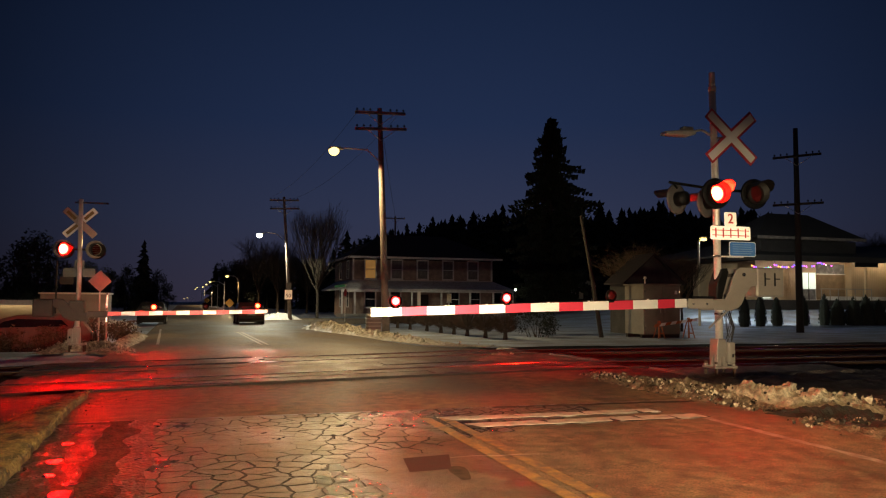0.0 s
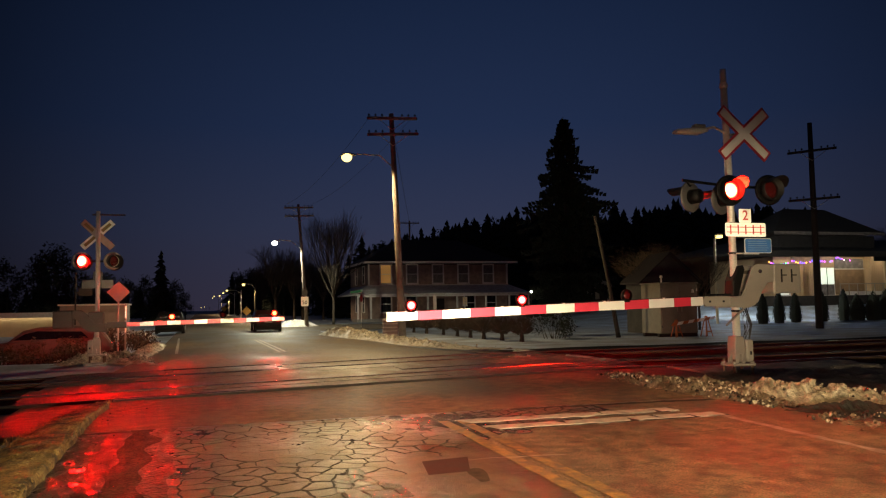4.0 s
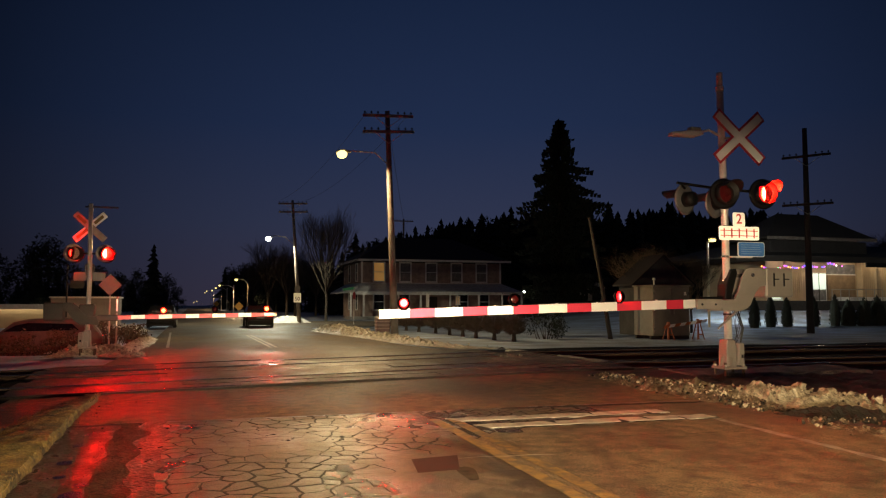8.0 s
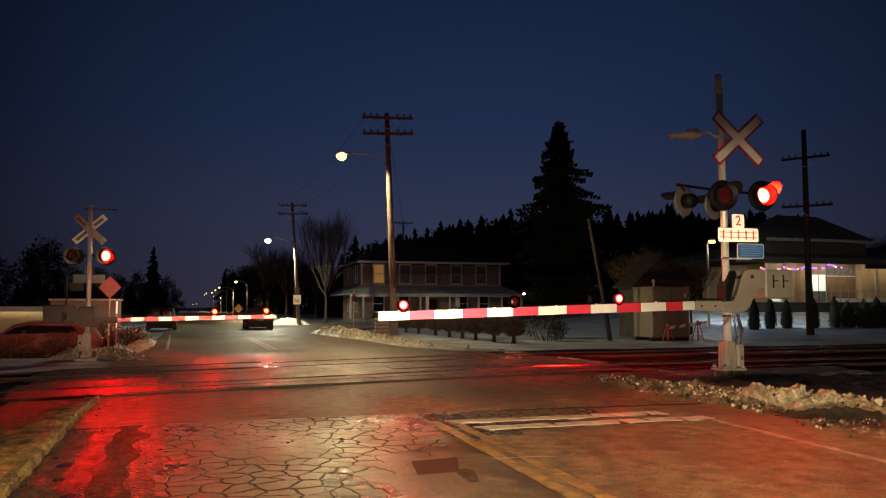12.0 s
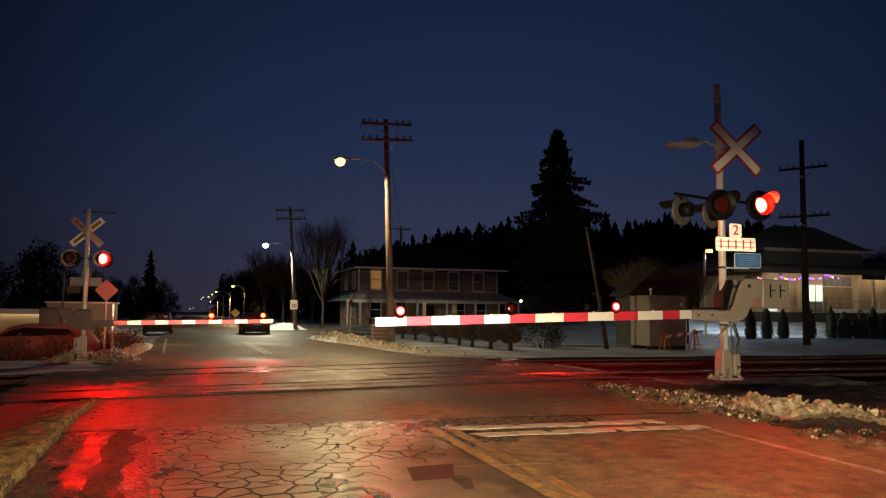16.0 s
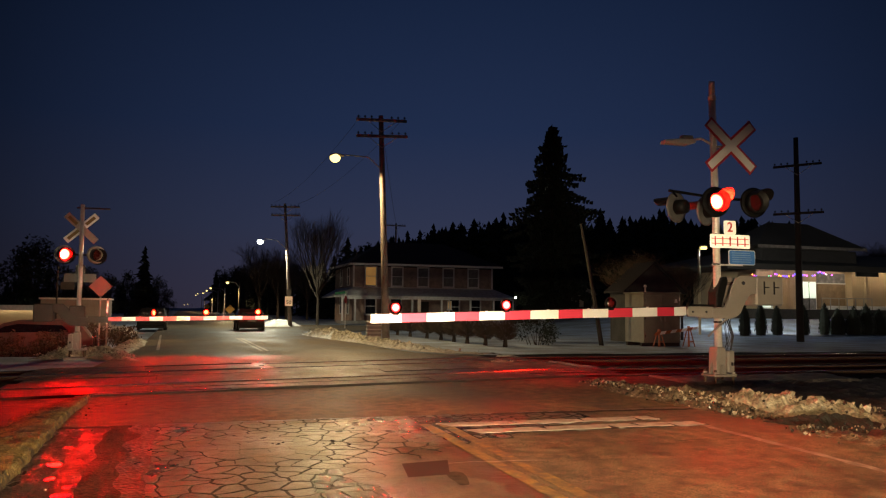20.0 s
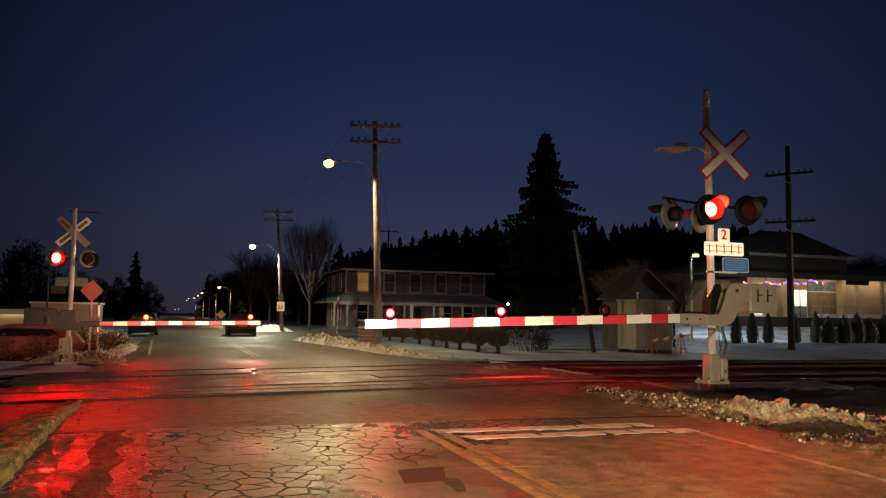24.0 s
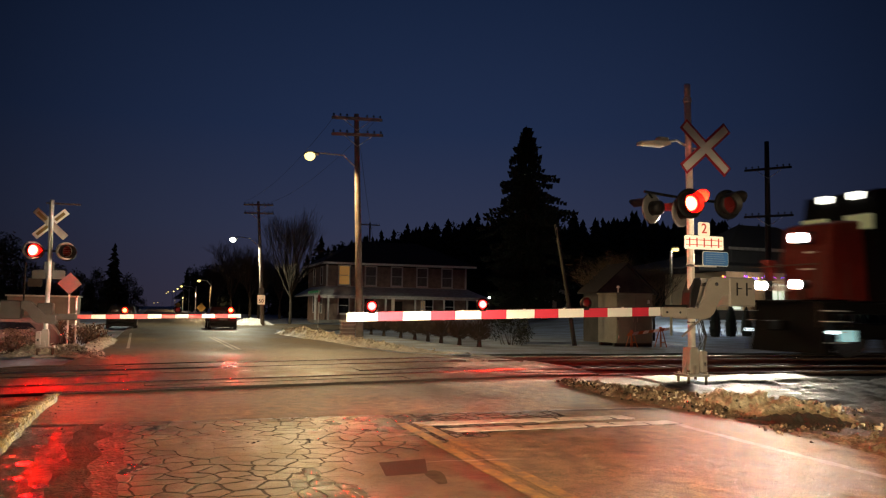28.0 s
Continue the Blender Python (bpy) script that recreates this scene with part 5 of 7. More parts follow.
def conifer_mesh(bm, x, y, z, h, r, rng, layers=9, arms=9, mi=0):
    """A conifer: a thin stem and whorls of drooping flat boughs of uneven length."""
    tube(bm, [(x, y, z - 0.3), (x, y, z + h)], [h * 0.018, 0.01], 5, False, mi)
    n = layers * arms
    for k in range(n):
        f = (k / n) ** 1.15
        zz = z + h * (0.05 + 0.93 * f) + rng.uniform(-0.02, 0.02) * h
        a = k * 2.39996 + rng.uniform(-0.4, 0.4)
        L = (r * (1 - f) ** 0.9 + 0.026 * h) * rng.uniform(0.45, 1.2)
        w = L * 0.32 + 0.018 * h
        dx, dy = math.cos(a), math.sin(a)
        drop = L * rng.uniform(0.05, 0.55)
        c = [(0, 0, 0.05 * h), (L * 0.55 * dx - w * dy, L * 0.55 * dy + w * dx, -drop * 0.6), (L * dx, L * dy, -drop), (L * 0.55 * dx + w * dy, L * 0.55 * dy - w * dx, -drop * 0.6), (L * 0.5 * dx, L * 0.5 * dy, -drop * 0.1 + 0.01 * h), (0, 0, -0.04 * h)]
        v = [bm.verts.new((x + p[0], y + p[1], zz + p[2])) for p in c]
        for t in ((0, 1, 4), (1, 2, 4), (2, 3, 4), (3, 0, 4), (5, 2, 1), (5, 3, 2)):
            bm.faces.new([v[i] for i in t]).material_index = mi


def forest(name, spots, label, seed, broad=0.0, clumps=10, leaves=50):
    """Woods of conifers; a share of them broad-crowned trees of many small leaf clumps."""
    bm = bmesh.new()
    rng = random.Random(seed)
    for x, y, h in spots:
        if rng.random() < broad:
            z = ground(x, y)
            tube(bm, [(x, y, z - 0.3), (x, y, z + h * 0.6)], [h * 0.025, h * 0.012], 5, False, 0)
            for k in range(clumps):
                f = (k + rng.random()) / clumps
                w = 0.30 * h * math.sin(math.pi * (0.22 + 0.70 * f))
                a = rng.uniform(0, 6.28)
                c = Vector((x + w * 0.6 * math.cos(a), y + w * 0.6 * math.sin(a), z + h * (0.18 + 0.74 * f)))
                leaf_clump(bm, c, h * rng.uniform(0.09, 0.14), leaves, rng, h * 0.036)
        else:
            conifer_mesh(bm, x, y, ground(x, y), h, h * rng.uniform(0.26, 0.42), rng, 11, 8)
    return tagged(part(name, bm, NEEDLES), label, "woods", kind="stuff")


def big_spruce(x, y, h, seed, r=4.2):
    """A tall ragged spruce: trunk, and boughs that carry hanging sprays of needles."""
    t = empty("spruce_tree", x, y, ground(x, y))
    rng = random.Random(seed)
    part("trunk", Tube([(0, 0, -0.3), (0, 0, h * 0.5), (0, 0, h)], [0.32, 0.18, 0.02], 8), BARK, t)
    bm = bmesh.new()
    for k in range(640):
        f = (k / 640) ** 1.25
        zz = h * (0.04 + 0.95 * f)
        a = k * 2.39996 + rng.uniform(-0.3, 0.3)
        tier = 1 + 0.30 * math.sin(zz * 1.9 + 1.1 * math.sin(a) + 0.7 * math.sin(2 * a + zz))
        L = (min(r, 0.43 * (h - zz)) + 0.15) * tier * rng.uniform(0.35, 1.12)
        if rng.random() < 0.06:
            L *= 1.2
        dx, dy = math.cos(a), math.sin(a)
        tip = Vector((L * dx, L * dy, zz - L * rng.uniform(0.08, 0.48)))
        root = Vector((0, 0, zz + 0.15 * L))
        n = max(3, int(L / 0.35))
        for q in range(1, n + 1):
            c = root.lerp(tip, q / n)
            c.z -= 0.10 * L * math.sin(3.14 * q / n)
            for s in (-1, 1):
                w = rng.uniform(0.18, 0.5) * (1.1 - q / n * 0.6)
                hang = rng.uniform(0.12, 0.55)
                e = c + Vector((-dy * s * w + dx * 0.2, dx * s * w + dy * 0.2, -hang))
                g = c + Vector((dx * 0.35, dy * 0.35, 0.06))
                k2 = c + Vector((-dx * 0.12, -dy * 0.12, -hang * 0.8))
                bm.faces.new([bm.verts.new(v) for v in (c, e, g)])
                bm.faces.new([bm.verts.new(v) for v in (c, k2, e)])
    part("crown", bm, NEEDLES, t, "ragged drooping boughs")
    return tagged(t, "tall dark spruce with ragged drooping boughs", "tree")


def branch(bm, p, d, L, r, depth, rng, spread):
    q = p + d * L
    mid = p + d * L * 0.5 + Vector((rng.uniform(-1, 1), rng.uniform(-1, 1), 0)) * L * 0.05
    tube(bm, [p, mid, q], [r, r * 0.8, r * 0.6], 5 if depth > 2 else 3, False)
    if depth == 0:
        return
    for _ in range(3 if depth > 1 else 4):
        nd = (d + Vector((rng.gauss(0, spread), rng.gauss(0, spread), abs(rng.gauss(0.12, 0.2))))).normalized()
        branch(bm, p.lerp(q, rng.uniform(0.55, 1.0)), nd, L * rng.uniform(0.58, 0.85), r * 0.55, depth - 1, rng, spread)


def bare_tree(x, y, h, seed, label, spread=0.38, depth=5, r=0.2, stems=1, mat=None):
    t = empty("bare_tree", x, y, ground(x, y))
    rng = random.Random(seed)
    part("trunk", Tube([(0, 0, -0.2), (0.03, 0, h * 0.16), (0.0, 0.02, h * 0.30)], [r * 1.2, r, r * 0.85], 8), BARK, t)
    bm = bmesh.new()
    for _ in range(5 * stems):
        d = Vector((rng.gauss(0, 0.35), rng.gauss(0, 0.35), 1)).normalized()
        branch(bm, Vector((0, 0, h * rng.uniform(0.22, 0.30))), d, h * 0.24, r * 0.6, depth, rng, spread)
    part("crown", bm, mat or BARK, t, "fan of bare twigs")
    return tagged(t, label, "tree")


def leaf_clump(bm, c, r, n, rng, size, flat=1.0):
    for _ in range(n):
        d = Vector((rng.gauss(0, 1), rng.gauss(0, 1), rng.gauss(0, 1) * flat))
        d = d.normalized() * r * rng.random() ** 0.4
        p = c + d
        a, b = Vector((rng.uniform(-1, 1), rng.uniform(-1, 1), rng.uniform(-1, 1))) * size, Vector((rng.uniform(-1, 1), rng.uniform(-1, 1), rng.uniform(-1, 1))) * size
        bm.faces.new([bm.verts.new(v) for v in (p, p + a, p + b)])


def shrub(x, y, w, h, seed, material, label, name="shrub", n=260, size=0.09, stems=14):
    t = empty(name, x, y, ground(x, y))
    rng = random.Random(seed)
    bm = bmesh.new()
    for _ in range(stems):
        a = rng.random() * 6.3
        q = rng.random() * 0.28 * w
        tube(bm, [(q * math.cos(a), q * math.sin(a), -0.05), ((q + w * 0.14) * math.cos(a), (q + w * 0.14) * math.sin(a), h * rng.uniform(0.3, 1.0) * (1 - 0.8 * q / w))], [0.02, 0.006], 4, False)
    part("woody_base", bm, BARK, t)
    bm = bmesh.new()
    for _ in range(12):
        c = Vector((rng.uniform(-0.35, 0.35) * w, rng.uniform(-0.35, 0.35) * w, h * rng.uniform(0.16, 0.82)))
        leaf_clump(bm, c, 0.32 * min(w, h), n // 12, rng, size)
    part("foliage", bm, material, t)
    return tagged(t, label, "shrub")


def round_shrub(x, y, w, h, seed):
    """A clipped leafless shrub: a short bare foot and a round head of fine twigs."""
    t = empty("shrub", x, y, ground(x, y))
    rng = random.Random(seed)
    part("foot", Tube([(0, 0, -0.06), (0.01, 0, 0.16), (0.0, 0.01, 0.34)], [0.11, 0.085, 0.07], 7), BARK, t)
    bm = bmesh.new()
    for _ in range(330):
        d = Vector((rng.gauss(0, 1), rng.gauss(0, 1), rng.gauss(0.15, 0.9))).normalized()
        tip = Vector((d.x * w * 0.5, d.y * w * 0.5, h * 0.60 + d.z * h * 0.42)) * rng.uniform(0.75, 1.06)
        root = Vector((0, 0, 0.28)).lerp(tip, rng.uniform(0.15, 0.6))
        bend = root.lerp(tip, 0.6) + Vector((rng.uniform(-1, 1), rng.uniform(-1, 1), rng.uniform(-0.3, 1))) * 0.05
        tube(bm, [root, bend, tip], [0.012, 0.008, 0.004], 3, False)
        for _ in range(2):
            q = bend.lerp(tip, rng.random())
            e = q + Vector((rng.uniform(-1, 1), rng.uniform(-1, 1), rng.uniform(-0.4, 1))) * 0.16
            tube(bm, [q, e], [0.006, 0.003], 3, False)
    part("crown", bm, HEDGE, t, "round head of brown twigs")
    return tagged(t, "round clipped brown shrub standing in snow", "shrub", "hedge shrubs")


def cedar(x, y, h, w, seed):
    t = empty("cedar", x, y, ground(x, y))
    rng = random.Random(seed)
    part("trunk", Tube([(0, 0, -0.1), (0, 0, h * 0.6)], [0.05, 0.02], 6), BARK, t)
    bm = bmesh.new()
    lathe(bm, ((w * 0.36, -0.06), (w * 0.42, h * 0.25), (w * 0.33, h * 0.65), (w * 0.14, h * 0.92), (0.01, h * 0.98)), 8, "z")
    for _ in range(260):
        f = rng.random()
        rr = w * 0.5 * (1 - f ** 2.2) ** 0.7
        a = rng.random() * 6.3
        p = Vector((rr * math.cos(a), rr * math.sin(a), 0.02 + h * f))
        u = Vector((rng.uniform(-0.06, 0.06), rng.uniform(-0.06, 0.06), rng.uniform(0.08, 0.22)))
        v = Vector((-math.sin(a), math.cos(a), 0)) * 0.06
        bm.faces.new([bm.verts.new(q) for q in (p - v, p + v, p + u)])
    part("foliage", bm, CEDAR, t, "dense upright foliage")
    return tagged(t, "narrow upright cedar in a row before the station", "cedar", "cedar row")


# ---- buildings ----


def window(parent, x, y, z, w, h, glass, bars=1, frame=TRIM):
    """A sash window in a wall that faces -y; x, z its middle."""
    f = bmesh.new()
    b = 0.10 if w < 0.6 else 0.15
    for a in ((-w / 2 - b, w / 2 + b, h / 2, h / 2 + b), (-w / 2 - b, w / 2 + b, -h / 2 - b, -h / 2), (-w / 2 - b, -w / 2, -h / 2, h / 2), (w / 2, w / 2 + b, -h / 2, h / 2)):
        box(f, a[0], a[1], -0.07, 0.02, a[2], a[3])
    for k in range(bars):
        zz = -h / 2 + h * (k + 1) / (bars + 1)
        box(f, -w / 2, w / 2, -0.04, 0.01, zz - 0.03, zz + 0.03)
    wnd = part("window", f, frame, parent, at=pose(x, y, z))
    part("pane", Box(-w / 2, w / 2, -0.012, 0.0, -h / 2, h / 2), glass, wnd)
    part("sill", Box(-w / 2 - 0.16, w / 2 + 0.16, -0.14, 0.02, -h / 2 - 0.18, -h / 2 - 0.10), frame, wnd)
    return wnd


def hip_roof(bm, x0, x1, y0, y1, z0, z1, inset, thick=0.15):
    c = [(x0, y0, z0), (x1, y0, z0), (x1, y1, z0), (x0, y1, z0)]
    ym = (y0 + y1) / 2
    rdg = [(x0 + inset, ym, z1), (x1 - inset, ym, z1)]
    v = [bm.verts.new(p) for p in c] + [bm.verts.new(p) for p in rdg] + [bm.verts.new((p[0], p[1], z0 - thick)) for p in c]
    for f in ((0, 1, 5, 4), (1, 2, 5), (2, 3, 4, 5), (3, 0, 4), (0, 6, 7, 1), (1, 7, 8, 2), (2, 8, 9, 3), (3, 9, 6, 0), (6, 9, 8, 7)):
        bm.faces.new([v[i] for i in f])
    bmesh.ops.recalc_face_normals(bm, faces=bm.faces)
    return bm


def house():
    t = empty("house", 26.3, 88, -0.2)
    part("wall", Box(-8.3, 8.3, 0, 11, 0, 6.3), BRICK, t, "dark brown brick walls")
    part("roof", hip_roof(bmesh.new(), -8.85, 9.2, -0.9, 12, 6.65, 9.6, 5.2), ROOF, t, "dark hipped roof")
    part("eave_board", Box(-8.9, 9.25, -0.97, -0.905, 6.42, 6.66), TRIM, t, "pale eave board")
    part("eave_board", Box(-8.92, -8.86, -0.9, 12, 6.42, 6.66), TRIM, t, "pale eave board")
    part("belt_board", Box(-8.34, 8.34, -0.05, -0.003, 3.85, 4.05), TRIM, t)
    for k, x in enumerate((-6.3, -3.25, -0.2, 2.85, 5.9)):
        window(t, x, 0, 5.25, 1.15, 2.0, WINDOW_AMBER if k == 0 else CURTAIN, 1)
    for x in (-8.25, 8.25):
        part("corner_board", Box(x - 0.1, x + 0.1, -0.06, -0.003, 4.05, 6.4), TRIM, t)
    for x in (-6.3, -3.4, 3.6, 6.2):
        window(t, x, 0, 1.9, 1.1, 1.7, GLASS_DARK, 1)
    window(t, 3.0, 0, 2.1, 0.35, 0.8, glow("lit_dim_window", (1.0, 0.62, 0.25), 0.25), 0)
    part("front_door", Box(-0.5, 0.5, -0.06, 0.02, 0.3, 2.45, 0.01), WOOD_DARK, t, "dark front door")
    for z0 in (2.0, 5.25):
        for y in (2.6, 7.0):
            f = bmesh.new()
            for a in ((-0.6, 0.6, 0.95, 1.05), (-0.6, 0.6, -1.05, -0.95), (-0.6, -0.5, -0.95, 0.95), (0.5, 0.6, -0.95, 0.95), (-0.5, 0.5, -0.03, 0.03)):
                box(f, -0.07, 0.02, a[0], a[1], a[2], a[3])
            w = part("window", f, TRIM, t, at=pose(-8.3, y, z0))
            part("pane", Box(-0.015, -0.005, -0.5, 0.5, -0.95, 0.95), GLASS_DARK, w)
    # porch round the front and one side
    bm = bmesh.new()
    v = [bm.verts.new(p) for p in ((-10.2, -2.9, 3.0), (10.0, -2.9, 3.0), (8.4, -0.005, 4.0), (-8.4, -0.005, 4.0), (-10.2, 9.5, 3.0), (-8.4, 9.5, 4.0))]
    lo = [bm.verts.new((q.co.x, q.co.y, q.co.z - 0.16)) for q in v]
    for f in ((0, 1, 2, 3), (0, 3, 5, 4)):
        bm.faces.new([v[i] for i in f])
        bm.faces.new([lo[i] for i in f[::-1]])
    for a, b in ((0, 1), (4, 0), (1, 2), (5, 4)):
        bm.faces.new((v[a], lo[a], lo[b], v[b]))
    bmesh.ops.recalc_face_normals(bm, faces=bm.faces)
    part("porch_roof", bm, SNOW_CLEAN, t, "low porch roof under snow")
    part("porch_beam", Box(-10.1, 9.9, -2.82, -2.66, 2.66, 2.83), TRIM, t)
    part("porch_floor", Box(-10.1, 9.9, -2.8, -0.003, -0.1, 0.3), CONCRETE, t)
    for x in (-10.0, -8.6, -5.6, -2.2, 1.2, 4.6, 7.4, 9.8):
        part("porch_post", Box(x - 0.09, x + 0.09, -2.83, -2.65, 0.3, 2.66, 0.01), TRIM, t, "white porch post")
    return tagged(t, "two-storey brick house with hipped roof, porch and one lit window", "house")


def station():
    t = empty("station_building", 58, 58, 1.65)
    part("wall", Box(-10.6, -0.8, 0, 9, -1.2, 3.5), CLAD, t, "cream walls")
    bay = part("clad_bay", Box(-0.797, 4.2, -0.7, 9, -1.2, 3.5), CLAD, t, "bay of ribbed cream cladding")
    rib = None
    for k in range(22):
        x = -0.68 + 0.22 * k
        if rib is None:
            rib = part("cladding_rib", Box(-0.05, 0.05, -0.05, -0.003, 0.32, 3.42, 0.015), CLAD, bay, at=pose(x, -0.7, 0)).data
        else:
            share("cladding_rib", rib, bay, pose(x, -0.7, 0))
    for k in range(9):
        share("cladding_rib", rib, t, pose(-7.9 + 0.22 * k, 0, 0))
    part("upper_wall", Box(-10.4, 0.0, -0.5, 4.6, 3.9, 5.32), ROOF, t, "dark upper wall")
    part("roof", hip_roof(bmesh.new(), -11.1, 0.6, -1.0, 5.2, 5.6, 7.95, 3.6, 0.12), ROOF, t, "dark hipped roof")
    part("eave_board", Box(-11.15, 0.65, -1.08, -1.005, 5.33, 5.6), WOOD_POLE, t, "pale weathered eave board")
    part("low_roof", hip_roof(bmesh.new(), -16, 26, -3.2, 12, 3.66, 5.4, 6, 0.12), ROOF, t, "broad low dark roof")
    part("fascia", Box(-16, 26, -3.27, -3.205, 3.30, 3.78), WOOD_DARK, t, "dark fascia")
    part("platform", Box(-16, 24, -3.2, -0.003, -1.3, 0.05, 0.02), TIE, t, "dark platform edge")
    part("wall_kerb", Box(-4.1, 4.2, -0.86, -0.705, 0.052, 0.40, 0.01), TRIM, t, "white kerb at the foot of the wall")
    part("wall_kerb", Box(4.25, 14, -0.16, -0.005, 0.052, 0.40, 0.01), TRIM, t, "white kerb at the foot of the wall")
    for x in (-10.4, -0.75, 2.15, 9.4):
        part("post", Box(x - 0.12, x + 0.12, -2.35, -2.1, 0.05, 3.53, 0.01), WOOD_POLE if x > 0 else CLAD, t, "platform post")
    d = part("entrance", Box(-5.85, -4.2, -0.08, -0.003, 0.05, 2.55), TRIM, t, "brightly lit glazed entrance")
    for k, x in enumerate((-5.42, -4.63)):
        part("pane", Box(x - 0.35, x + 0.35, -0.10, -0.083, 1.1, 2.45), WINDOW_PALE, d, "lit pane")
        part("lower_pane", Box(x - 0.35, x + 0.35, -0.10, -0.083, 0.1, 1.02), CURTAIN, d, "dim lower pane")
    part("mullion", Box(-5.06, -4.99, -0.115, -0.083, 0.08, 2.5), WOOD_DARK, d, "dark door mullion")
    part("wall_panel", Box(-4.1, -0.95, -0.06, -0.003, 0.15, 2.35, 0.01), surface("tan_board", (0.30, 0.20, 0.115), 0.7, vary=0.35, scale=2, fine=20, bump=0.15), t, "tan boarded panel")
    part("transom", Box(-4.1, -0.95, -0.05, -0.003, 2.42, 3.3, 0.01), CURTAIN, t, "dim transom window")
    part("transom_bar", Box(-4.15, -0.9, -0.09, -0.053, 2.36, 2.44), TRIM, t)
    part("railing", Box(-6.4, -0.9, -3.0, -2.94, 0.98, 1.05), GREY_PAINT, t, "thin platform railing")
    for k in range(7):
        part("railing_post", Box(-6.35 + 0.9 * k, -6.30 + 0.9 * k, -3.0, -2.94, 0.05, 0.98), GREY_PAINT, t)
    window(t, -9.6, 0, 1.2, 1.0, 2.0, WINDOW_PALE, 1)
    part("glazed_wall", Box(4.203, 14, 0, 9, -1.2, 3.5), CLAD, t)
    for k in range(4):
        for z in (1.0, 2.45):
            w = part("window_frame", Box(4.6 + 1.9 * k, 6.4 + 1.9 * k, -0.06, -0.003, z - 0.66, z + 0.66, 0.01), TRIM, t, "pale window frame")
            part("pane", Box(4.7 + 1.9 * k, 6.3 + 1.9 * k, -0.075, -0.062, z - 0.56, z + 0.56), CURTAIN, w, "dim greenish pane")
    part("hanging_sign", Box(-2.4, 0.1, -2.8, -2.68, 2.95, 3.5, 0.01), BLACK, t, "dark hanging sign")
    # unseen glowing bars, added behind the fascia to light the wall
    for x in (-8.0, -3.2, 1.9, 8.5):
        part("glow_bar", Box(x - 2.2, x + 2.2, -1.46, -1.38, 3.46, 3.50), glow("eave_glow", (1.0, 0.80, 0.50), 34.0), t, "unseen glowing bar added to light the wall")
    return tagged(t, "low cream station building with lit entrance under wide eaves", "station building")


def string_lights():
    t = empty("string_lights", 44.75, 55.2, 4.55)
    rng = random.Random(4)
    cols = [glow("bulb_" + n, c, 7.0) for n, c in (("blue", (0.06, 0.06, 1.0)), ("violet", (0.40, 0.05, 1.0)), ("deep_blue", (0.12, 0.05, 1.0)), ("magenta", (0.9, 0.08, 0.8)), ("orange", (1.0, 0.35, 0.05)), ("green", (0.05, 1.0, 0.3)), ("white", (1.0, 0.9, 0.8)))]
    pts = []
    for k in range(41):
        x = 0.205 * k
        pts.append((x, -0.02, 0.05 * x - 0.32 * abs(math.sin(x * 1.35)) + rng.uniform(-0.05, 0.05)))
    part("wire", Tube(pts, 0.012, 4), CABLE, t)
    for p in pts:
        if rng.random() < 0.8:
            bm = bmesh.new()
            bmesh.ops.create_icosphere(bm, subdivisions=1, radius=0.06)
            part("bulb", bm, rng.choice(cols), t, "small coloured bulb", True, pose(*p))
    return tagged(t, "string of coloured lights hung along the station eaves", "string lights")


def shed(name, x, y, w, d, h, peak, material, label, rz=0):
    t = empty(name, x, y, ground(x, y) - 0.1, rz)
    part("wall", slab(bmesh.new(), [(-w / 2, 0), (w / 2, 0), (w / 2, h), (0, peak - 0.05), (-w / 2, h)], 0, d), material, t)
    for s in (-1, 1):
        bm = bmesh.new()
        o = [(0, peak), (s * (w / 2 + 0.25), h - (peak - h) * 0.5 / w), (s * (w / 2 + 0.25), h - (peak - h) * 0.5 / w - 0.1), (0, peak - 0.1)]
        slab(bm, o, -0.25, d + 0.25)
        part("roof", bm, ROOF, t)
    part("door", Box(-0.45, 0.45, -0.05, -0.003, 0.1, 2.05, 0.01), WOOD_DARK, t)
    return tagged(t, label, "shed")


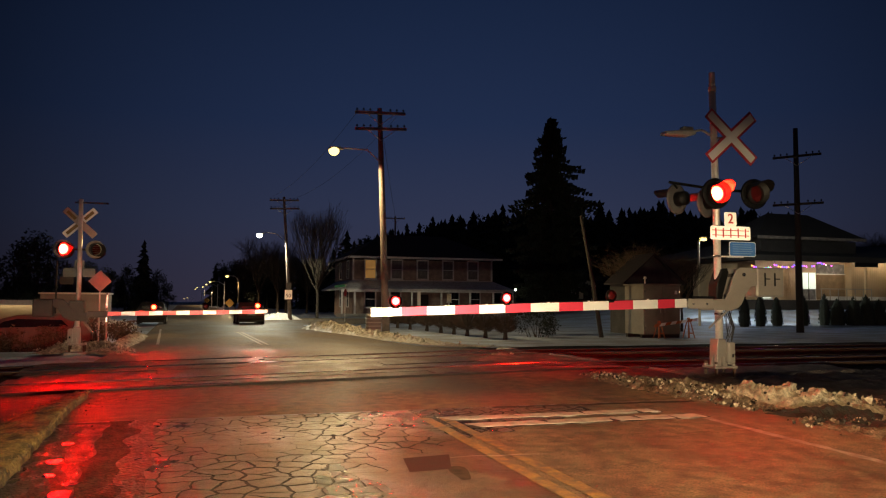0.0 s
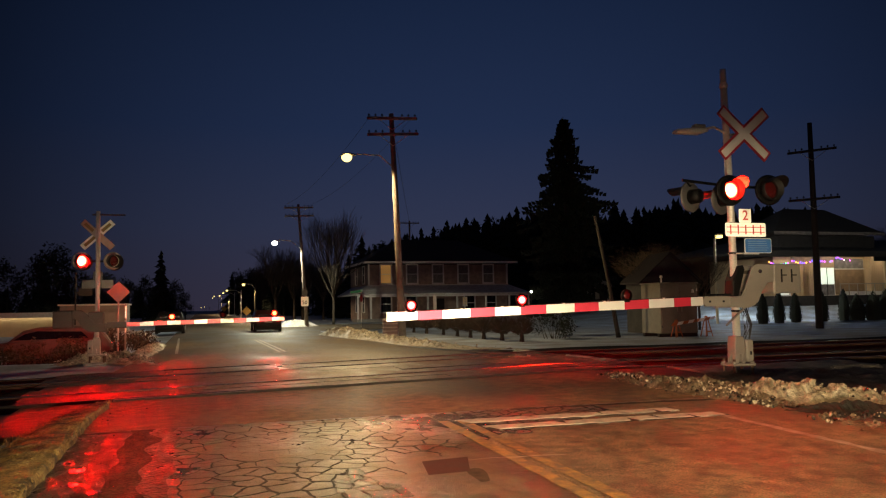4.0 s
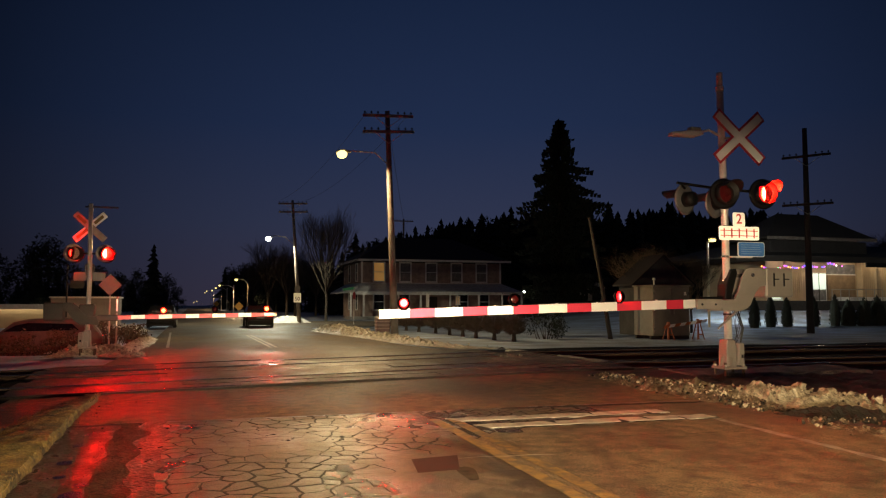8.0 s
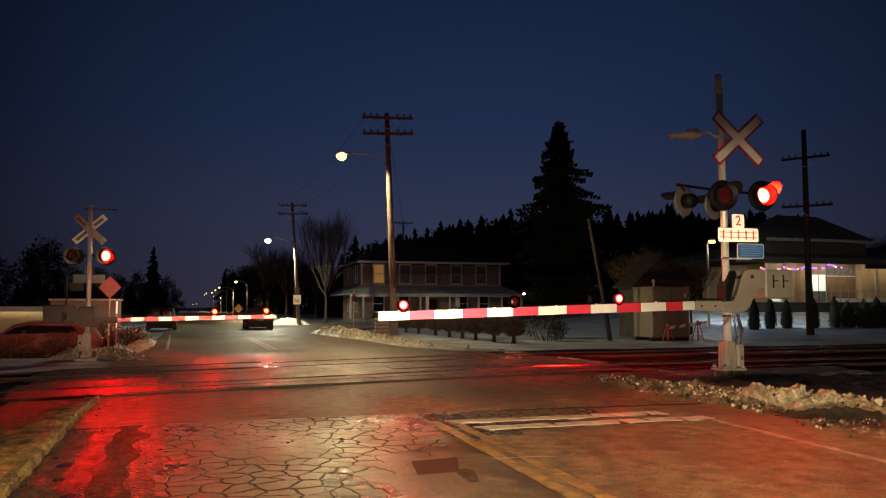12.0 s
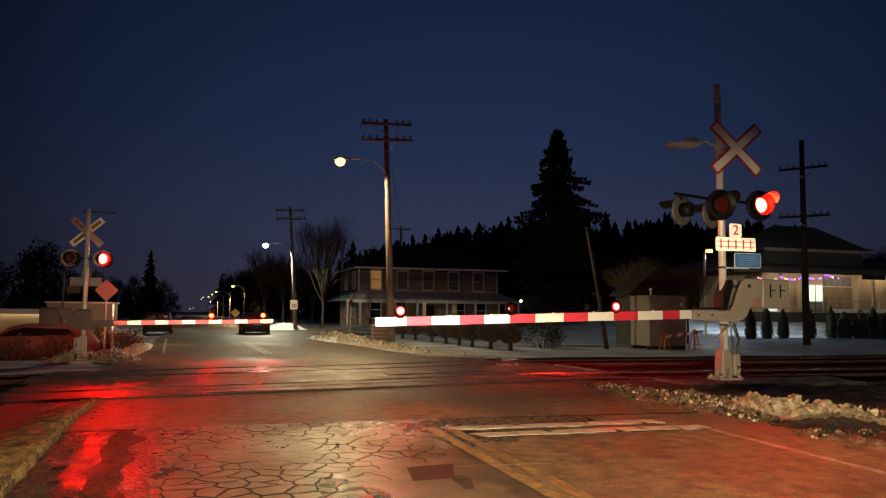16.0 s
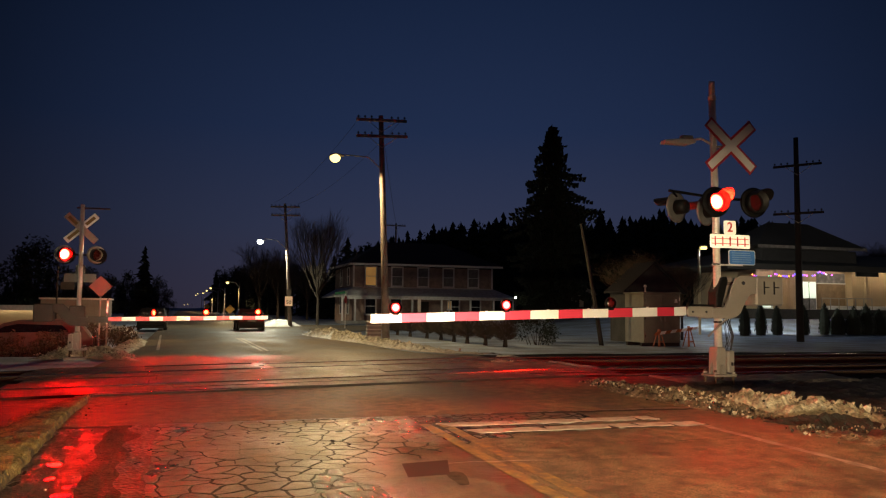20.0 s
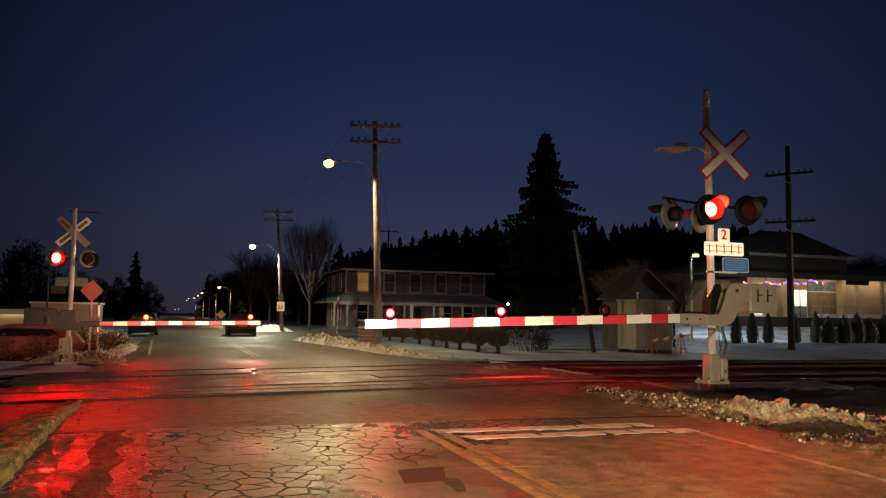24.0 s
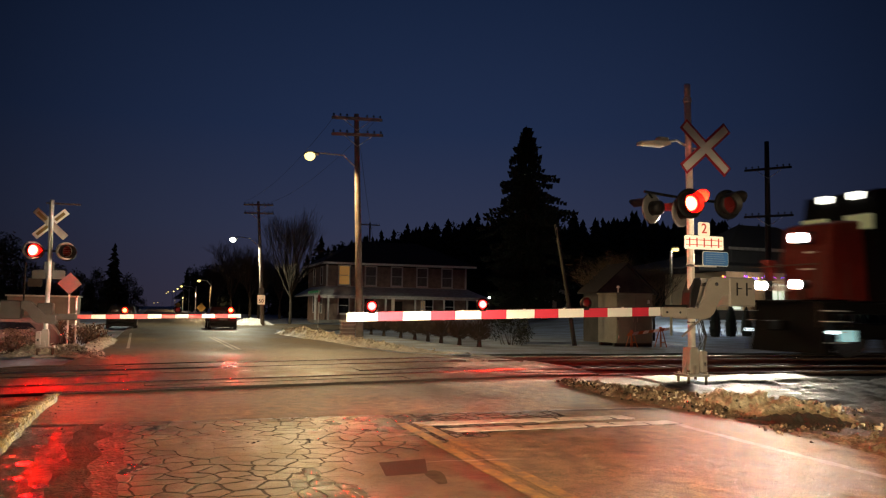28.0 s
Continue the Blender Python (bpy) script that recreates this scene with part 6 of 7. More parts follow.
def equipment_cabinet():
    """A walk-in metal cabinet for the crossing's relays, on two skids beside the track."""
    t = empty("equipment_cabinet", 20.55, 32.2, ground(20.55, 32.2))
    skin = surface("beige_cabinet_paint", (0.20, 0.18, 0.145), 0.5, 0.1, vary=0.25, scale=2.0, fine=30, bump=0.08, second=(0.14, 0.125, 0.095), patch=0.42)
    part("wall", Box(-0.95, 0.95, -0.8, 0.8, 0.10, 2.30, 0.015), skin, t, "beige painted steel walls")
    part("roof", Box(-1.0, 1.0, -0.86, 0.86, 2.302, 2.37, 0.02), skin, t, "flat steel roof with a drip edge")
    for y in (-0.6, 0.6):
        part("skid", Box(-0.98, 0.98, y - 0.08, y + 0.08, -0.06, 0.098), WOOD_DARK, t, "dark timber skid")
    for x0, x1 in ((-0.90, -0.02), (0.02, 0.90)):
        d = part("door", Box(x0, x1, -0.828, -0.803, 0.18, 2.22, 0.008), skin, t, "steel cabinet door")
        hx = x1 - 0.09 if x0 < 0 else x0 + 0.09
        part("handle", Box(hx - 0.02, hx + 0.02, -0.865, -0.83, 1.05, 1.25, 0.006), GREY_PAINT, d)
        for z in (0.4, 1.2, 2.0):
            part("hinge", Tube([((x0 if x0 < 0 else x1), -0.835, z - 0.06), ((x0 if x0 < 0 else x1), -0.835, z + 0.06)], 0.014, 6), STEEL, d)
    for k in range(5):
        part("vent_slat", Box(0.40, 0.74, -0.845, -0.83, 1.80 + 0.05 * k, 1.825 + 0.05 * k), skin, t)
    a = part("vent_pipe", Tube([(-0.55, -0.3, 2.36), (-0.55, -0.3, 2.62)], 0.035, 8), GALV, t, "short roof vent")
    part("cowl", Tube([(-0.55, -0.3, 2.60), (-0.55, -0.3, 2.70)], [0.09, 0.05], 10), GALV, a)
    lm = part("lamp_bracket", Box(0.60, 0.66, -0.95, -0.80, 2.02, 2.06), GREY_PAINT, t)
    part("lamp_shade", Tube([(0.63, -0.95, 1.90), (0.63, -0.95, 2.06)], [0.07, 0.04], 10), GALV, lm, "small unlit wall lamp")
    return tagged(t, "beige steel equipment cabinet with two doors beside the tracks", "equipment cabinet")


def barricade():
    """Two folding trestles carrying one striped board."""
    t = empty("barricade", 20.45, 30.4, ground(20.45, 30.4))
    orange = surface("orange_board_paint", (0.45, 0.12, 0.03), 0.5, vary=0.25, scale=6, bump=0.05)
    for x, top in ((-0.72, 0.72), (0.78, 0.86)):
        for sx, sy in ((-1, -1), (1, -1), (-1, 1), (1, 1)):
            part("leg", Tube([(x + 0.17 * sx, 0.20 * sy, -0.04), (x + 0.02 * sx, 0.03 * sy, top)], 0.022, 6), orange, t, "orange trestle leg")
        part("brace", Box(x - 0.13, x + 0.13, -0.19, -0.165, 0.16, 0.21), orange, t)
    for k in range(8):
        xa, xb = -1.0 + 0.27 * k, -1.0 + 0.27 * (k + 1)
        za, zb = 0.52 + 0.26 * k / 8, 0.52 + 0.26 * (k + 1) / 8
        part("board_stripe", slab(bmesh.new(), [(xa - 0.05, za - 0.07), (xb - 0.05, zb - 0.07), (xb + 0.05, zb + 0.07), (xa + 0.05, za + 0.07)], -0.115, -0.09), SIGN_WHITE if k % 2 else orange, t, "white stripe" if k % 2 else "orange stripe")
    return tagged(t, "folding barricade with an orange and white striped board", "barricade")


# ---- vehicles ----


def wheel_parts(parent, x, y, r=0.32, w=0.2):
    s = 1 if x > 0 else -1
    ty = part("wheel", Tube([(0, 0, 0), (s * w, 0, 0)], r, 18), TYRE, parent, at=pose(x, y, r))
    part("rim", Tube([(s * w, 0, 0), (s * (w + 0.01), 0, 0)], r * 0.6, 12), GALV, ty)


def parked_car(x, y, rz, paint, label, lit=False, estate=False):
    t = empty("car", x, y, ground(x, y), rz)
    W = 0.9
    side = [(-2.2, 0.35), (2.15, 0.35), (2.22, 0.62), (2.1, 0.85), (1.2, 0.98), (0.55, 1.40), (-1.0, 1.45), (-1.8, 1.05), (-2.2, 0.95)]
    if estate:
        side = [(-2.25, 0.3), (2.2, 0.3), (2.3, 0.6), (2.1, 0.86), (1.3, 0.97), (0.8, 1.38), (0.3, 1.50), (-0.8, 1.54), (-1.8, 1.46), (-2.12, 1.08), (-2.28, 0.85)]
    def lean(bm):
        for v in bm.verts:
            v.co.y *= 1 - 0.42 * max(0.0, v.co.z - 0.95) - 0.5 * max(0.0, 0.45 - v.co.z) - 0.035 * max(0.0, abs(v.co.x) - 1.2) ** 2
        return bm

    bm = lean(slab(bmesh.new(), side, -W, W, 0.06))
    part("body", bm, paint, t, "", at=pose(0, 0, 0, 0, 0, 90))
    gl = [(1.05, 0.98), (0.55, 1.33), (-0.95, 1.38), (-1.6, 1.04)]
    if estate:
        gl = [(1.1, 1.04), (0.72, 1.27), (0.3, 1.36), (-1.2, 1.32), (-1.45, 1.08)]
    for y0, y1 in ((-W - 0.006, -W + 0.02), (W - 0.02, W + 0.006)):
        part("side_glass", lean(slab(bmesh.new(), gl, y0, y1)), GLASS_DARK, t, at=pose(0, 0, 0, 0, 0, 90))
    for wx in (-0.72, 0.72):
        for wy in (-1.35, 1.4):
            wheel_parts(t, wx, wy)
    part("windscreen", Box(-0.7, 0.7, 0.80, 0.86, 1.02, 1.34), GLASS_DARK, t)
    for sx in (-0.62, 0.62):
        part("tail_light", Box(sx - 0.16, sx + 0.16, -2.27, -2.18, 0.72, 0.88, 0.01), glow("dim_tail_light", (1.0, 0.02, 0.01), 3.0), t, "dim red tail light")
        part("headlight", Box(sx - 0.18, sx + 0.18, 2.08, 2.2, 0.66, 0.80, 0.01), LAMP_COOL if lit else GLASS_DARK, t)
    part("underbody", Box(-0.80, 0.80, -2.1, 2.0, 0.14, 0.37, 0.03), BLACK, t, "dark underbody")
    part("rear_window", Box(-0.62, 0.62, -2.03, -1.98, 1.0, 1.20), GLASS_DARK, t)
    part("bumper", Box(-0.85, 0.85, -2.28, -2.15, 0.36, 0.58, 0.03), BLACK, t)
    part("plate_bar", Box(-0.26, 0.26, -2.30, -2.285, 0.6, 0.72), SIGN_BACK, t)
    return tagged(t, label, "car")


LOCO_END, LOCO_SPEED, LOCO_Z = 17.65, 18.8, 0.12
LOCO_RED = surface("locomotive_red_paint", (0.17, 0.018, 0.012), 0.6, vary=0.35, scale=1.5, fine=20, bump=0.04, spec=0.15)
LOCO_BLACK = surface("locomotive_black_paint", (0.009, 0.009, 0.009), 0.8, vary=0.4, scale=1.5, fine=20, bump=0.05, spec=0.08)


def lamp_unit(parent, name, label, at, r):
    """A lit bulb that throws its beam ahead, at the bottom of a ring that glows by itself in place of a reflector."""
    part(name, lathe(bmesh.new(), ((0.062, -0.006), (0.066, -0.10), (r, -0.105)), 18, cap=False), HEAD_RING, parent, label, True, at)
    part("bulb", lathe(bmesh.new(), ((0.002, -0.004), (0.061, -0.004)), 18), HEAD_WHITE, parent, "white-hot bulb", True, at)


def locomotive():
    """A freight locomotive; its face is at x = 0 and it runs towards -x."""
    t = empty("locomotive", 0, 0, 0)
    part("frame", Box(0.25, 21.5, -1.45, 1.45, 1.28, 1.62, 0.03), LOCO_BLACK, t, "black frame")
    part("pilot", slab(bmesh.new(), [(0.02, 0.15), (0.4, 0.12), (0.5, 1.6), (0.22, 1.62), (0.14, 0.9)], -1.5, 1.5, 0.02), LOCO_BLACK, t, "black snowplough pilot")
    part("coupler", Box(-0.62, 0.1, -0.16, 0.16, 0.78, 1.08, 0.03), LOCO_BLACK, t, "knuckle coupler")
    part("platform", Box(-0.05, 1.1, -1.5, 1.5, 1.62, 1.68, 0.01), LOCO_BLACK, t)
    bm = bmesh.new()
    nose = [(0.95, 1.68), (0.85, 3.0), (1.0, 3.95), (1.35, 4.05), (2.6, 4.1), (2.6, 1.68)]
    slab(bm, nose, -0.95, 0.95, 0.06)
    n = part("nose", bm, LOCO_RED, t, "red short nose")
    part("nose_door", Box(0.80, 0.86, -0.9, -0.35, 1.75, 3.3, 0.01), LOCO_RED, n)
    part("cab", slab(bmesh.new(), [(2.3, 1.68), (2.15, 3.6), (2.35, 4.72), (2.42, 5.02), (4.9, 5.06), (4.9, 1.68)], -1.5, 1.5, 0.06), LOCO_BLACK, t, "black cab")
    part("cab_front", slab(bmesh.new(), [(2.285, 1.7), (2.135, 3.6), (2.15, 3.68), (2.30, 1.7)], -1.0, 1.0, 0.004), LOCO_RED, t, "red cab front")
    for y in (-0.85, 0.85):
        # a faint olive glow stands for the reflection in the glass
        part("windscreen", Box(2.10, 2.22, y - 0.5, y + 0.5, 3.82, 4.28, 0.03), glow("glowing_windscreen", (0.75, 0.80, 0.42), 0.13), t, "windscreen with its reflection put in as a faint glow")
        part("number_board", Box(2.3, 2.42, y * 0.7 - 0.26, y * 0.7 + 0.26, 4.80, 5.0, 0.01), glow("lit_number_board", (1.0, 0.97, 0.82), 4.0), t, "lit white number board")
    for y in (-1.51, 1.51):
        part("side_window", Box(2.7, 3.5, y - 0.02, y + 0.02, 3.4, 4.2, 0.01), GLASS_DARK, t)
        part("side_window", Box(3.7, 4.5, y - 0.02, y + 0.02, 3.4, 4.2, 0.01), GLASS_DARK, t)
    h = part("headlight", Box(0.78, 1.05, -0.34, 0.34, 3.38, 3.76, 0.04), LOCO_BLACK, t, "twin headlight housing")
    for y in (-0.17, 0.17):
        lamp_unit(h, "headlamp", "lit headlamp", pose(0.77, y, 3.57, 0, 0, -90), 0.13)
        part("lamp_rim", lathe(bmesh.new(), ((0.132, 0.0), (0.134, -0.11), (0.150, -0.11), (0.150, 0.0)), 18), LOCO_BLACK, h, "deep black lamp rim", True, pose(0.77, y, 3.57, 0, 0, -90))
    for y in (-0.70, 0.70):
        d = part("ditch_light", Tube([(-0.02, y, 2.12), (0.25, y, 2.12)], 0.14, 14), LOCO_BLACK, t, "ditch light")
        lamp_unit(d, "ditch_lens", "lit ditch lamp", pose(-0.03, y, 2.12, 0, 0, -90), 0.125)
        part("lamp_rim", lathe(bmesh.new(), ((0.128, 0.0), (0.130, -0.11), (0.145, -0.11), (0.145, 0.0)), 18), LOCO_BLACK, d, "deep black lamp rim", True, pose(-0.03, y, 2.12, 0, 0, -90))
        part("lamp_stand", Box(0.05, 0.15, y - 0.04, y + 0.04, 1.66, 2.02), LOCO_BLACK, t)
    for y in (-1.4, 1.4):
        for x in (0.0, 1.1):
            part("handrail", Tube([(x, y, 0.9), (x, y, 2.75)], 0.02, 6), RUST, t, "dull handrail")
        for k in range(4):
            part("step", Box(0.15, 0.9, y * 1.07 - 0.12, y * 1.07 + 0.12, 0.45 + 0.3 * k, 0.48 + 0.3 * k), GALV, t, "steel step")
        part("step_light", Box(0.15, 0.42, y * 1.16 - 0.02, y * 1.16 + 0.02, 0.72, 0.80), glow("lit_step_light", (0.8, 0.95, 1.0), 6.0), t, "small step light")
        # glowing panel stands for the light that falls on the steps
        part("step_well", Box(0.55, 1.15, y * 1.14 - 0.02, y * 1.14 + 0.02, 0.50, 0.82), glow("glowing_step_well", (0.40, 0.75, 0.78), 0.55), t, "step well panel with pale light put in as glow")
    for y in (-0.75, 0.0, 0.75):
        part("front_rail", Tube([(-0.02, y, 1.68), (-0.02, y, 2.7)], 0.018, 6), RUST, t)
    part("front_rail", Tube([(-0.02, -1.4, 2.7), (-0.02, 1.4, 2.7)], 0.018, 6), RUST, t)
    part("marker_flag", Box(0.42, 0.75, 1.0, 1.3, 2.3, 2.95, 0.02), LOCO_RED, t, "red equipment box")
    part("hood", Box(4.95, 20.2, -0.95, 0.95, 1.68, 4.4, 0.08), LOCO_BLACK, t, "long black engine hood")
    part("hood_stripe", Box(4.96, 20.0, -0.965, -0.953, 2.6, 3.0), SIGN_WHITE, t)
    part("radiator", Box(15.5, 19.8, -1.35, 1.35, 3.7, 4.65, 0.08), LOCO_BLACK, t)
    part("fuel_tank", Box(8.0, 13.5, -1.3, 1.3, 0.35, 1.25, 0.12), LOCO_BLACK, t)
    for bx in (3.6, 17.9):
        part("truck_frame", Box(bx - 2.4, bx + 2.4, -1.25, 1.25, 0.55, 1.0, 0.05), LOCO_BLACK, t)
        for dx in (-1.9, 0, 1.9):
            for y in (-0.72, 0.72):
                part("wheel", Tube([(bx + dx, y - 0.07, 0.52), (bx + dx, y + 0.07, 0.52)], 0.52, 20), STEEL, t)
    # white strips stand in for glints on rail and step edges
    for z, y0 in ((3.12, -0.62), (2.62, -0.42)):
        part("nose_glint", Box(0.80, 0.84, y0, y0 + 0.5, z - 0.02, z + 0.02), SIGN_WHITE, n, "white strip standing in for a glint")
    for k in range(4):
        part("plate_bar", Box(-0.07, -0.05, -0.30 + 0.16 * k, -0.20 + 0.16 * k, 1.94, 2.10), SIGN_WHITE, t)
    part("horn", Tube([(3.0, 0.3, 4.9), (2.5, 0.3, 4.95)], [0.04, 0.09], 8), STEEL, t)
    return tagged(t, "red and black freight locomotive with bright headlights, running", "locomotive")


LOCO = locomotive()

# ---- beyond the tracks ----
house()
station()
string_lights()
big_spruce(34.6, 71.9, 19.3, 11, r=3.4)
rng = random.Random(21)
forest("far_woods", [(lerp_x + rng.uniform(-1.6, 1.6), 140 + rng.uniform(0, 30), (line(lerp_x, (32, 43, 50, 58, 65, 83, 100), (12.2, 14.4, 16.2, 17.2, 18.3, 19.4, 19.8))) * rng.uniform(0.86, 1.07)) for lerp_x in np.arange(30, 128, 0.26)], "dark mixed woods on the skyline", 2, 0.2)
forest("far_woods", [(x + rng.uniform(-2, 2), 185 + rng.uniform(0, 30), rng.uniform(4.5, 8)) for x in np.arange(-130, -4, 0.7)], "dark mixed woods on the skyline", 3, 0.6)
forest("far_woods", [(x + rng.uniform(-2, 2), 150 + rng.uniform(0, 50), rng.uniform(7, 11)) for x in np.arange(12, 40, 0.5)], "dark mixed woods on the skyline", 4, 0.75, 22, 40)
forest("far_woods", [(90 + rng.uniform(0, 40), 95 + k * 0.6 + rng.uniform(-3, 3), rng.uniform(5.5, 8.5)) for k in range(-60, 60)], "dark conifer woods behind the station", 8)
forest("roadside_trees", [(-14.9, 96, 9.2), (-15.6, 95, 8.2), (-17.2, 96, 7.6), (-13.2, 97, 6.8), (-19.5, 95, 7.4), (-22, 94, 8), (-24.5, 93, 7), (-11.8, 98, 5.8), (-10.2, 100, 6.2), (-8.6, 104, 5.6), (-27, 92, 7.5)], "dark broad trees behind the lot", 5, 1.0, 26, 60)
forest("roadside_trees", [(-5.0, 115, 9.5), (23.6, 120, 12.2), (20.6, 124, 9.2)], "dark conifers beside the road", 15)
forest("roadside_trees", [(-7.3, 116, 6.4), (-3.2, 117, 5.8), (-9.2, 117, 5.6), (-11.2, 116, 5.2), (-1.9, 121, 4.2), (-5.6, 113, 4.8)], "low dark trees beside the road", 16, 1.0, 26, 60)
forest("roadside_trees", [(10 + 0.55 * k + rng.uniform(-1, 1), 205 + rng.uniform(0, 90), rng.uniform(10, 15)) for k in range(38)], "dark trees lining the far end of the road", 17, 0.9, 20, 40)
for k, (x, y, h) in enumerate(((9.4, 106, 10.6), (11.6, 104, 10.2), (13.4, 110, 9.0), (16.5, 112, 9.5), (9.6, 135, 9.0))):
    bare_tree(x, y, h, 50 + k, "bare leafless tree beside the road", 0.45, 5, 0.16, 2)
bare_tree(12.0, 75, 10.8, 1, "bare street tree with an upright fan of twigs", 0.22, 5, 0.12, 3)
bare_tree(24.6, 40.0, 5.4, 5, "leafless bushy tree beside the shed", 0.6, 5, 0.07, 3, TWIG)
bare_tree(27.2, 39.6, 5.2, 6, "leafless bushy tree beside the shed", 0.6, 5, 0.07, 3, TWIG)
bare_tree(25.8, 40.6, 4.8, 16, "leafless bushy tree beside the shed", 0.6, 5, 0.06, 3, TWIG)
for k, (x, y, h) in enumerate(((74, 78, 8.5), (78.5, 75, 9.6), (83, 74, 9.2), (88, 72, 8.8), (93, 70, 9.4))):
    bare_tree(x, y, h, 30 + k, "round bare tree behind the station", 0.5, 5, 0.2, 2)
p = empty("leaning_pole", 18.4, 33.0, ground(18.4, 33) - 0.1)
part("pole", Tube([(0, 0, -0.2), (-0.45, 0, 2.5), (-1.05, 0, 5.6)], [0.11, 0.09, 0.07], 10), WOOD_GREY, p, "", True)
tagged(p, "leaning weathered wooden pole", "pole")
shed("garden_shed", 24.05, 37.6, 3.35, 1.6, 2.9, 4.3, surface("dark_grey_boards", (0.07, 0.066, 0.062), 0.85, vary=0.45, scale=1.6, fine=24, bump=0.3), "dark weathered wooden shed behind a cabinet")
equipment_cabinet()
barricade()
shed("small_shed", 40.7, 76.1, 2.1, 2.0, 2.1, 2.75, surface("pale_board", (0.55, 0.50, 0.44), 0.7, vary=0.3), "small pale board shed")
for k, x in enumerate((35.0, 36.35, 37.75, 39.75, 41.6, 42.8, 44.0, 45.2, 46.4, 47.6, 48.8, 50.0)):
    cedar(x, 44 + 0.1 * (k % 3), (1.9, 1.95, 1.8, 1.85, 1.95, 1.6, 1.75, 1.9, 1.6, 1.8, 1.95, 1.7)[k], 0.80 if k < 5 else 1.25, 40 + k)
HEDGE = surface("winter_hedge_twigs", (0.085, 0.062, 0.045), 0.85, vary=0.5, bump=0)
for k, (x, y, w, h) in enumerate(((12.5, 47.5, 1.5, 1.2), (12.6, 45.0, 1.5, 1.25), (12.8, 42.3, 1.5, 1.2), (12.8, 39.8, 1.5, 1.25), (12.7, 37.4, 1.4, 1.2), (12.6, 35.2, 1.4, 1.25), (12.7, 33.1, 1.35, 1.2), (12.85, 31.2, 1.3, 1.2))):
    round_shrub(x, y, w, h, 60 + k)
shrub(15.2, 33.2, 1.9, 1.15, 71, NEEDLES, "spreading dark evergreen shrub in snow", "juniper", 1500, 0.08)
for k, (x, y, w, h) in enumerate(((-7.4, 30.6, 1.8, 1.0), (-6.3, 30.8, 1.7, 0.95), (-5.3, 30.6, 1.7, 1.05), (-4.4, 30.4, 1.5, 1.1), (-8.6, 30.8, 1.8, 1.0), (-3.8, 30.2, 1.1, 1.1), (-2.85, 33.6, 1.7, 0.85), (-2.3, 35.0, 1.4, 0.7))):
    shrub(x, y, w, h, 80 + k, SHRUB, "dense dry brown shrub beside the crossing", n=620, size=0.10, stems=26)
# overhead wires
def wire(a, b, sag):
    a, b = Vector(a), Vector(b)
    t = empty("overhead_wire", *a)
    part("strand", Tube([a.lerp(b, k / 14) - a - Vector((0, 0, sag * 4 * (k / 14) * (1 - k / 14))) for k in range(15)], 0.009, 4), CABLE, t)
    return tagged(t, "black overhead wire slung between utility poles", "wire", "overhead wires")


for dx in (-1.0, 1.0):
    wire((8.6 + dx, 36.05, 10.3), (7.95 + dx, 67.4, 10.1), 0.6)
wire((8.8, 36.2, 8.9), (26.0, 96.0, 8.9), 1.4)
# signs and small things
plate_sign("warning_sign", -2.97, 33.0, 1.9, 2.7, [(0, -0.42), (0.42, 0), (0, 0.42), (-0.42, 0)], SIGN_BACK, "diamond warning sign seen from its plain back", "road sign")
for (x, y, z, s) in ((6.02, 110, 1.36, 0.62), (5.12, 180, 1.8, 0.62)):
    plate_sign("warning_sign", x, y, z - s, z + s, [(0, -s), (s, 0), (0, s), (-s, 0)], SIGN_YELLOW, "yellow diamond warning sign beside the road", "road sign")
m = empty("marker_post", -2.46, 30.0, ground(-2.46, 30))
part("post", Tube([(0, 0, -0.1), (0, 0, 1.75)], 0.03, 8), GREY_PAINT, m)
for z in (0.75, 1.25):
    part("reflector_strip", Box(-0.028, 0.028, -0.04, -0.031, z, z + 0.42), RETRO, m, "bright reflector strip")
tagged(m, "thin white marker post", "post")
m = empty("speed_sign", 8.35, 67.2, 0.0)
part("plate", slab(bmesh.new(), rounded(0.62, 0.78, 0.05), -0.03, -0.02), RETRO, m, at=pose(0, -0.1, 1.95))
part("tab_plate", slab(bmesh.new(), rounded(0.42, 0.5, 0.04), -0.03, -0.02), SIGN_BACK, m, at=pose(0, -0.1, 2.68))
part("strap", Box(-0.2, 0.2, -0.12, 0.1, 1.9, 1.95), GALV, m)
cu = bpy.data.curves.new("figures", "FONT")
cu.body, cu.size, cu.align_x, cu.align_y, cu.extrude = "50", 0.42, "CENTER", "CENTER", 0.002
tmp = new("figures", cu)
fb = bmesh.new()
fb.from_mesh(tmp.to_mesh())
tmp.to_mesh_clear()
bpy.data.objects.remove(tmp)
part("figures", fb, BLACK, m, "black figures 50", at=pose(0, -0.135, 1.85, 90, 0, 0))
tagged(m, "white speed limit sign strapped to a utility pole", "road sign")
m = empty("street_name_sign", 12.1, 62.0, ground(12.1, 62))
part("post", Tube([(0, 0, -0.2), (0, 0, 2.9)], 0.03, 8), GALV, m)
part("name_plate", Box(-0.46, 0.46, -0.015, 0.015, 2.68, 2.88), SIGN_GREEN, m, "green name plate", at=pose(0, 0, 0, 0, -8, 0))
part("stop_plate", slab(bmesh.new(), [(0.32 * math.cos(radians(22.5 + 45 * k)), 0.32 * math.sin(radians(22.5 + 45 * k))) for k in range(8)], -0.02, -0.01), SIGN_RED, m, "red octagonal plate", at=pose(0, -0.03, 2.25, 0, 0, 60))
tagged(m, "post with green street name plate and red stop plate", "road sign")
m = empty("banner_sign", 17.5, 60.0, ground(17.5, 60))
